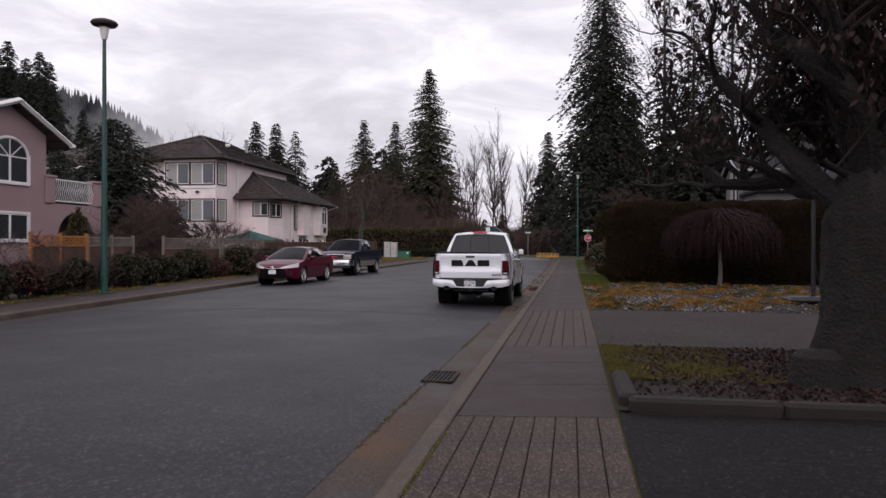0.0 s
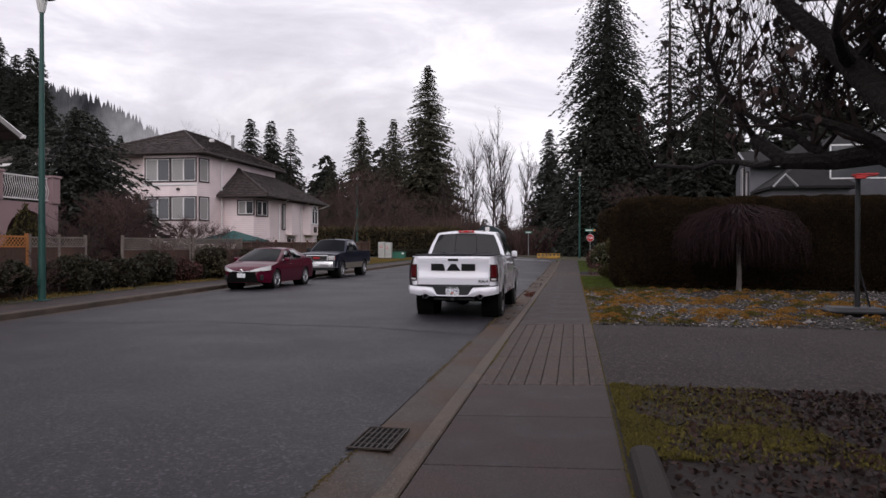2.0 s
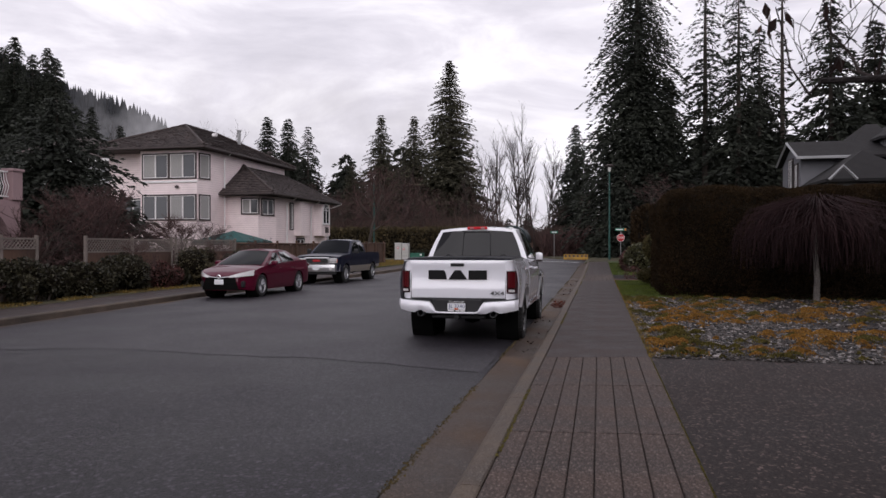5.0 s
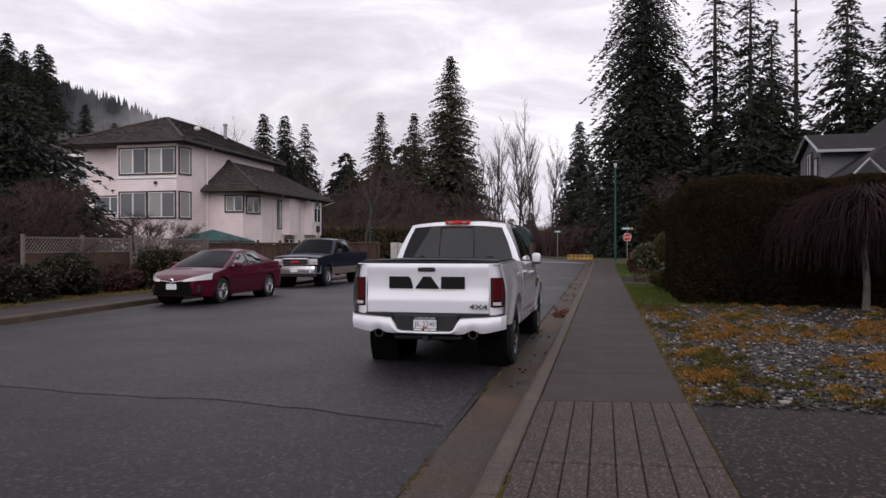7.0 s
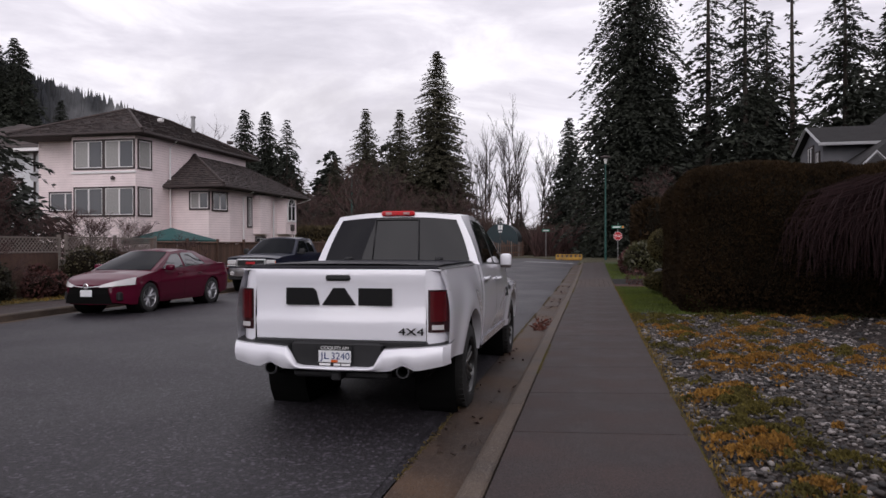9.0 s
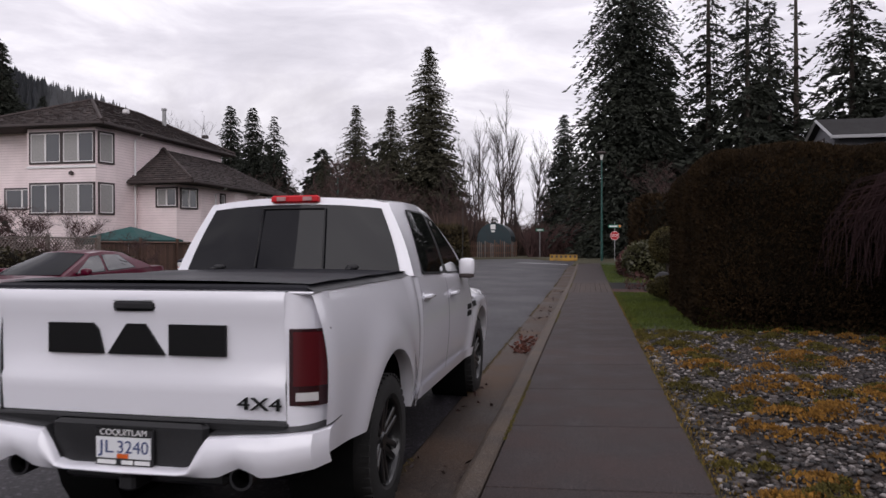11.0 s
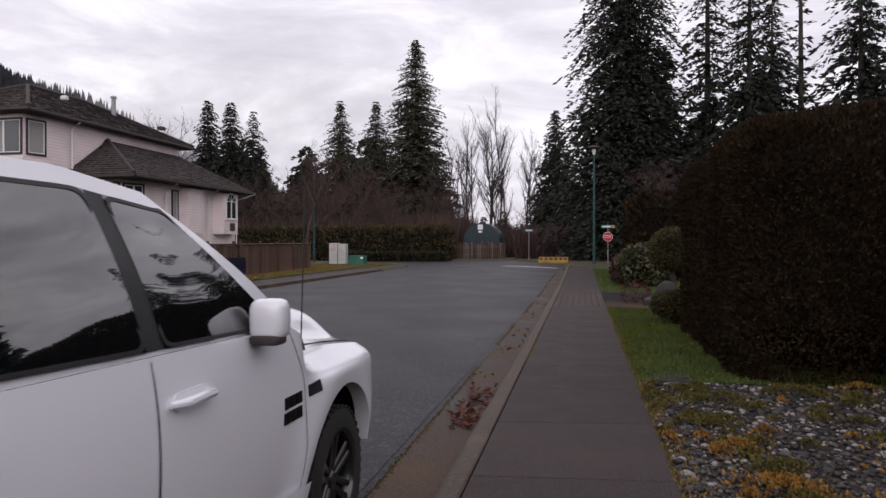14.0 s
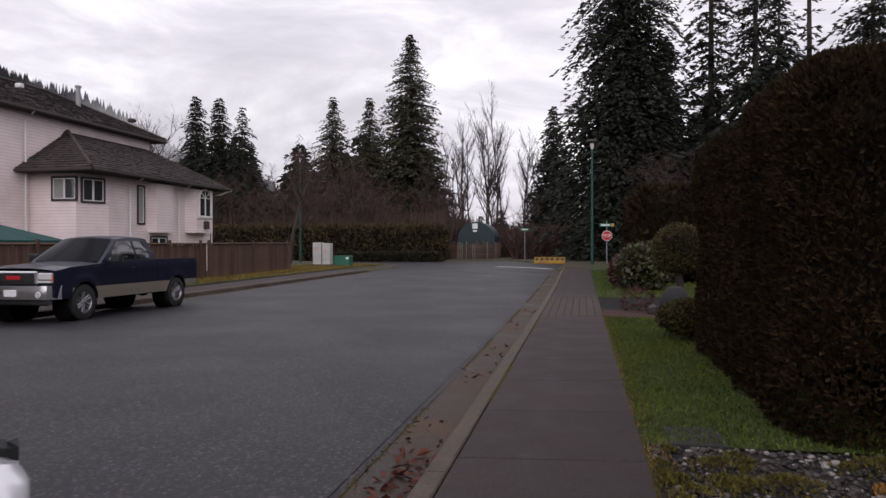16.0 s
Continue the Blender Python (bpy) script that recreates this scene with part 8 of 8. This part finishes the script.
# far trees
conifer("yew", -26.8, 38.0, 6.6, 4.3, "broad dark conifer behind the first one", 41)
conifer("fir", 4.6, 86, 34, 7.4, "huge dark drooping fir behind the lamp", 43, whorls=140, per=22, sub=42, droop=0.55, bare=0.03, size=0.72, ragged=0.36, power=0.55)
conifer("cedar_b", -23.6, 126, 32.4, 7.6, "tall pointed cedar across the junction", 44, material="cedar", whorls=130, per=20, sub=40, droop=0.25, bare=0.03, size=0.85, ragged=0.4, power=0.62)
conifer("cedar_c", -35.8, 127, 24.0, 5.8, "tall narrow fir across the junction", 45, material="cedar", whorls=88, per=18, sub=28, droop=0.3, size=0.85, ragged=0.45, power=0.68)
conifer("cedar_c", -29.2, 124, 23.0, 5.8, "tall narrow fir across the junction", 45, material="cedar")
conifer("cedar_c", -40.0, 124, 15.5, 4.0, "shorter fir across the junction", 45, material="cedar")
conifer("fir_b", -2.6, 118, 19.4, 5.0, "dark fir beside the big one", 46, whorls=80, per=18, sub=30, droop=0.45, size=0.8, ragged=0.4, power=0.72)
conifer("fir_b", -49.1, 111, 21.4, 4.2, "far fir behind the pink house", 46)
conifer("fir_b", -45.2, 110, 20.8, 4.2, "far fir behind the pink house", 46)
conifer("fir_c", -42.0, 110, 20.0, 5.2, "far ragged fir behind the pink house", 47, whorls=56, per=15, sub=28, droop=0.5, size=0.8, ragged=0.5, power=0.7)
for k, (x, y, z, h) in enumerate(((-98, 112, 8, 26), (-94, 110, 8, 27), (-91, 114, 8, 26), (-89.5, 109, 8, 23.5), (-86, 110, 8, 23), (-101, 108, 8, 28), (-105, 112, 8, 27), (-84, 116, 7, 17), (-80, 118, 6, 15), (-76, 117, 5, 14))):
    conifer("fir_b", x, y, h, 5.0, "dark fir high on the near slope", 46, z=z + 1.5)
conifer("pine_a", 11.0, 84, 31, 3.4, "tall sparse fir with bare lower trunk", 48, whorls=46, per=9, sub=18, droop=0.5, bare=0.35, size=0.75, ragged=0.6, power=0.5, trunk_r=0.30)
conifer("pine_c", 13.4, 80, 27, 4.2, "tall ragged fir behind the hedge", 50, whorls=54, per=11, sub=22, droop=0.5, bare=0.25, size=0.75, ragged=0.6, power=0.5, trunk_r=0.26)
conifer("fir_c", 16.0, 84, 22.5, 4.6, "ragged fir behind the hedge", 47)
conifer("pine_b", 17.6, 82, 30, 1.5, "thin dead-topped fir trunk in the wood", 49, whorls=22, per=5, sub=4, droop=0.2, bare=0.3, size=0.8, ragged=0.6, trunk_r=0.25)
conifer("fir_c", 21.2, 80, 24.5, 5.0, "ragged fir behind the hedge", 47)
conifer("fir_b", 25.5, 82, 22.0, 4.8, "dark fir behind the hedge", 46)
conifer("fir_b", 8.2, 92, 20.0, 5.0, "dark fir behind the hedge", 46)
conifer("fir_c", 29.0, 80, 24.0, 4.8, "ragged fir at the edge of the wood", 47)
FAR = dict(whorls=34, per=10, sub=10, droop=0.45, size=1.5, ragged=0.4, power=0.65, slim=0.24)
for k in range(16):
    conifer("fir_far", 7.0 + k * 2.1 + (k * 37 % 5) * 0.3, 94 + (k * 53 % 11), 13 + (k * 29 % 7), 4.4, "dark fir in the wood behind", 52, **FAR)
for k, (x, y, h) in enumerate(((-14.5, 118, 17.5), (-12.0, 122, 19.5), (-10.4, 120, 21.5), (-9.0, 118, 15.0), (-16.5, 124, 15.0), (-6.2, 126, 15.5), (-3.5, 130, 16.0), (-1.5, 124, 15.0), (-13.2, 134, 19.0), (-18.3, 116, 13.0), (-11.2, 126, 20.0), (-15.2, 130, 18.5), (-8.0, 134, 18.0), (-5.0, 136, 17.0), (-2.2, 138, 16.5), (-19.5, 128, 17.0), (-17.0, 136, 17.5), (0.5, 132, 15.0))):
    bare_tree("alder%d" % (k % 3), x, y, h, "tall bare alder across the junction", 60 + k % 3, "bark_dim", trunk_r=0.17, levels=3, kids=(17, 6, 6), spread=0.42, first=0.28, length=0.34, upward=0.9, wob=0.06)
bare_tree("maple", -22.3, 79.0, 8.4, "round bare maple on the far corner", 71, trunk_r=0.20, twig="twig_red", levels=4, kids=(14, 6, 5, 4), spread=0.62, first=0.22, length=0.5, upward=0.8, wob=0.05)
bare_tree("alder1", -27.0, 108, 14.0, "slim pale bare tree beside the hedge", 61)
for k, (x, y, h) in enumerate(((-26, 106, 9), (-31, 104, 9.5), (-36, 103, 9), (-21, 106, 8.5), (-41, 100, 9.5), (-16, 107, 8), (-46, 100, 10), (4.6, 62, 5.5), (7, 66, 6.5), (-33, 110, 11), (-44, 108, 11), (-52, 104, 11), (-58, 106, 12), (2.2, 92, 8), (-0.5, 96, 8.5), (-23, 112, 11), (-28, 114, 12), (-38, 113, 12), (-48, 114, 12.5), (-18, 113, 10), (-34, 118, 13), (-55, 116, 13), (-62, 112, 13), (-14, 111, 8), (-10, 112, 7.5), (-6.5, 110, 7), (-40, 106, 10.5), (-30, 100.5, 8), (-20, 101, 7.5), (-25, 100, 8), (-36, 99.5, 8.5), (-43, 101, 9))):
    bare_tree("thicket%d" % (k % 2), x, y, h, "bare red-brown thicket tree", 80 + k % 2, twig="twig_red", trunk_r=0.12, levels=3, kids=(20, 7, 6), spread=0.6, first=0.1, length=0.5)
for k in range(9):
    bare_tree("grey_tree", -66 - k * 4.2, 128 + (k * 31 % 9), 21 + (k * 17 % 5), "bare grey tree on the slope", 90, trunk_r=0.2, levels=3, kids=(18, 7, 6), spread=0.5, first=0.15, length=0.42)
tagged(part("undergrowth", twig_mass(40000, (-66, -13, 102, 122), 5.5, 101, 0.22, 0.06), M["brush"]), "dense dead brown undergrowth", "undergrowth", kind="stuff")
tagged(part("undergrowth", twig_mass(7000, (-5.5, 2, 92, 104), 3.0, 102, 0.3, 0.04), M["twig_red"]), "dark red brambles at the wood's edge", "undergrowth", kind="stuff")
tagged(part("undergrowth", twig_mass(9000, (-13, 2, 106, 118), 4.0, 104, 0.3, 0.05), M["brush"]), "dense dead brown undergrowth", "undergrowth", kind="stuff")
tagged(part("undergrowth", twig_mass(8000, (6, 40, 68, 80), 4.5, 103, 0.3, 0.05), M["brush"]), "dense dead brown undergrowth", "undergrowth", kind="stuff")
# the wood's dim interior: rows of dark trunks and saplings further back
for k in range(46):
    x = -70 + k * 2.9 + (k * 71 % 13) * 0.2
    conifer("fir_far", x, 140 + (k * 47 % 17), 5 + (k * 37 % 4) if -26 < x < 4 else 15 + (k * 37 % 8), 4.4, "fir standing in the far wood", 52, **FAR)

# ---- forested hill with low cloud ----
def hill_z(x, y):
    d = max(0.0, -x - 60 - 0.35 * (y - 250)) * 0.44
    return min(d, 150) * smooth01((y - 270) / 140) + 10 * noise.noise((x * 0.012, y * 0.012, 1)) * smooth01((y - 270) / 140) - 2
g = Geo().grid(lambda x, y: (x, y, hill_z(x, y)), steps(-700, 200, 60), steps(150, 700, 40))
hl_ = tagged(part("hill", g, M["hill"]), "dark forested hillside in the distance", "hill", kind="structure")
rs = np.random.RandomState(7)
n = 9000
X = np.c_[rs.uniform(-640, 60, n), rs.uniform(290, 560, n)]
Z = np.array([hill_z(a, b) for a, b in X])
keep = Z > 6
X, Z = X[keep], Z[keep]
n = len(X)
Hh, Rr = rs.uniform(8, 16, n), rs.uniform(2.0, 3.4, n)
ang = np.arange(5) * 2 * np.pi / 5
V = np.zeros((n, 6, 3))
V[:, :5, 0] = X[:, :1] + Rr[:, None] * np.cos(ang + rs.uniform(0, 6, (n, 1)))
V[:, :5, 1] = X[:, 1:] + Rr[:, None] * np.sin(ang)
V[:, :5, 2] = Z[:, None] - 1 + rs.uniform(-1, 2, (n, 5))
V[:, 5] = np.c_[X, Z + Hh]
F = (np.arange(n) * 6)[:, None, None] + np.array([(i, (i + 1) % 5, 5) for i in range(5)])[None]
tagged(part("hill_forest", (V.reshape(-1, 3), F.reshape(-1, 3)), M["hill"]), "far conifer forest on the hillside", "forest", kind="stuff")

# haze before the hill, painted as two see-through sheets that glow: two veils
def veil(name, x0, x1, y, z0, z1, strength, seed):
    m, n, l, b = principled("glowing haze")
    n.remove(b)
    tcn = n.new("ShaderNodeTexCoord")
    no = n.new("ShaderNodeTexNoise")
    no.inputs["Scale"].default_value, no.inputs["Detail"].default_value = 3.0, 5
    mpn = n.new("ShaderNodeMapping")
    mpn.inputs["Location"].default_value, mpn.inputs["Scale"].default_value = (seed, 0, 0), (3.0, 1, 1.0)
    l.new(tcn.outputs["Generated"], mpn.inputs["Vector"])
    l.new(mpn.outputs["Vector"], no.inputs["Vector"])
    sp = n.new("ShaderNodeSeparateXYZ")
    l.new(tcn.outputs["Generated"], sp.inputs["Vector"])
    hump = n.new("ShaderNodeValToRGB")
    els = hump.color_ramp.elements
    els[0].position, els[0].color = 0.0, (0, 0, 0, 1)
    els[1].position, els[1].color = 1.0, (0, 0, 0, 1)
    e = els.new(0.45)
    e.color = (1, 1, 1, 1)
    hump.color_ramp.interpolation = "EASE"
    l.new(sp.outputs["Z"], hump.inputs["Fac"])
    hx = n.new("ShaderNodeValToRGB")
    ex = hx.color_ramp.elements
    ex[0].position, ex[0].color = 0.0, (0, 0, 0, 1)
    ex[1].position, ex[1].color = 1.0, (0, 0, 0, 1)
    for p_ in (0.25, 0.75):
        e = ex.new(p_)
        e.color = (1, 1, 1, 1)
    l.new(sp.outputs["X"], hx.inputs["Fac"])
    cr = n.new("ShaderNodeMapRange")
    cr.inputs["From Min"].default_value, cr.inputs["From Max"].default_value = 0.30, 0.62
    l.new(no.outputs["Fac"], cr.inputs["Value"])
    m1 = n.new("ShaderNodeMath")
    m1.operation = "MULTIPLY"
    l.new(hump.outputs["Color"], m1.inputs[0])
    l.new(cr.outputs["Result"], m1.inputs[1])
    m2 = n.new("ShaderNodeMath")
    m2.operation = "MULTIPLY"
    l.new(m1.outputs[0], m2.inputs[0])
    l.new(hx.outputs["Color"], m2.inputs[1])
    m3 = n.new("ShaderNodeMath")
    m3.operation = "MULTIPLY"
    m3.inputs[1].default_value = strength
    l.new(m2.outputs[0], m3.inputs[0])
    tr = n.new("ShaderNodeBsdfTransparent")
    # The haze glows by itself; its brightness is set here, not lit.
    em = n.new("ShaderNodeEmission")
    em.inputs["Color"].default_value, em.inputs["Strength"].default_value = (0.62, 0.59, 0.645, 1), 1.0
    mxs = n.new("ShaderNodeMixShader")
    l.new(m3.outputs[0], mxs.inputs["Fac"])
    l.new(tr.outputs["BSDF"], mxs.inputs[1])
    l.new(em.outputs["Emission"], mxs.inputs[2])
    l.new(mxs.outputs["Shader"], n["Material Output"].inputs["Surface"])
    ob = tagged(part(name, Geo().add([(x0, y, z0), (x1, y, z0), (x1, y + 6, z1), (x0, y + 6, z1)], [(0, 1, 2, 3)]), m), "glowing sheet painted as pale haze before the hill", "mist", kind="structure")
    return ob


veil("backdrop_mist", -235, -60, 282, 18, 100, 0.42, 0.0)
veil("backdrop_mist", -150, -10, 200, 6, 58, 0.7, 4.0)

# unseen trees and closing hedges behind the near side's driveways and the start
# added to block low sky light and darken reflections in paint and glass
for k, (x, y, h) in enumerate(((19, -8, 12), (20, -2, 13), (21, 4, 11), (20, 9, 12), (21, 14, 10), (20, 19, 13), (21, 24, 9), (20, 29, 11), (23, 36, 13), (24, 45, 14), (21, 40, 15), (25, 49, 14), (28, 54, 15), (27, 46, 16), (-3, -34, 15), (6, -38, 16), (12, -30, 14), (-14, -36, 13), (17, -20, 14), (-24, -20, 12), (-22, -8, 12), (-24, 4, 11))):
    conifer("fir_far", x, y, h, 4.4, "unseen dark fir added to block light and reflect", 52)
hedge(14.5, 17.0, -14.0, 29.0, 3.2, 9000, 0.30, 65, "unseen dark hedge added behind the driveways to block light", rnd=0.6)
hedge(-30.0, 14.0, -28.0, -25.5, 3.0, 7000, 0.35, 66, "unseen dark hedge added to close the street behind", rnd=0.6)


# ---- pavement slabs, cast one by one with open joints ----
walk_root = thing("pavement", Matrix.Identity(4), "damp grey concrete pavement with scored and plain slabs", "pavement", kind="structure")
SLABS = {}


def slab(w, l, cx, cy, kind_):
    key = (round(w, 3), round(l, 2), kind_)
    if key not in SLABS:
        g = Geo().box((0, 0, -0.05), (w, l, 0.1), 0.007)
        SLABS[key] = mesh_of("slab", g, M["walk" if kind_ == "plain" else "walk_scored"])
    ob = new("slab" if kind_ == "plain" else "scored_strip", SLABS[key])
    ob.parent = walk_root
    z0 = rise(cx, cy)
    tilt = (rise(cx, cy + 0.5) - rise(cx, cy - 0.5))
    ob.matrix_basis = Matrix.Translation((cx, cy, 0.016 + 0.022 * (cx - 0.7) / 0.7 + z0)) @ Euler((math.atan(tilt), -0.022 / 0.7 * 0 - 0.03, 0)).to_matrix().to_4x4()
    return ob


rr = random.Random(11)
for ya, yb, kind_ in ((-12, 4.9, "scored"), (4.9, 9.0, "scored"), (9.0, 13.25, "plain"), (13.25, 19.1, "scored"), (19.1, 40.3, "plain"), (40.3, 45.7, "scored"), (45.7, 66, "plain")):
    pitch_ = 1.52 if kind_ == "plain" else 2.0
    n_ = max(1, round((yb - ya) / pitch_))
    l = (yb - ya) / n_
    for i in range(n_):
        cy = ya + l * (i + 0.5)
        if kind_ == "plain":
            slab(WALK_E - KERB_B - 0.018, l - 0.009, (WALK_E + KERB_B) / 2 + 0.003, cy, kind_)
        else:
            w = (WALK_E - KERB_B) / 8
            for k in range(8):
                slab(w - 0.0065 - (0.004 if k == 0 else 0), l - 0.008, KERB_B + w * (k + 0.5) + (0.002 if k == 0 else 0), cy, kind_)
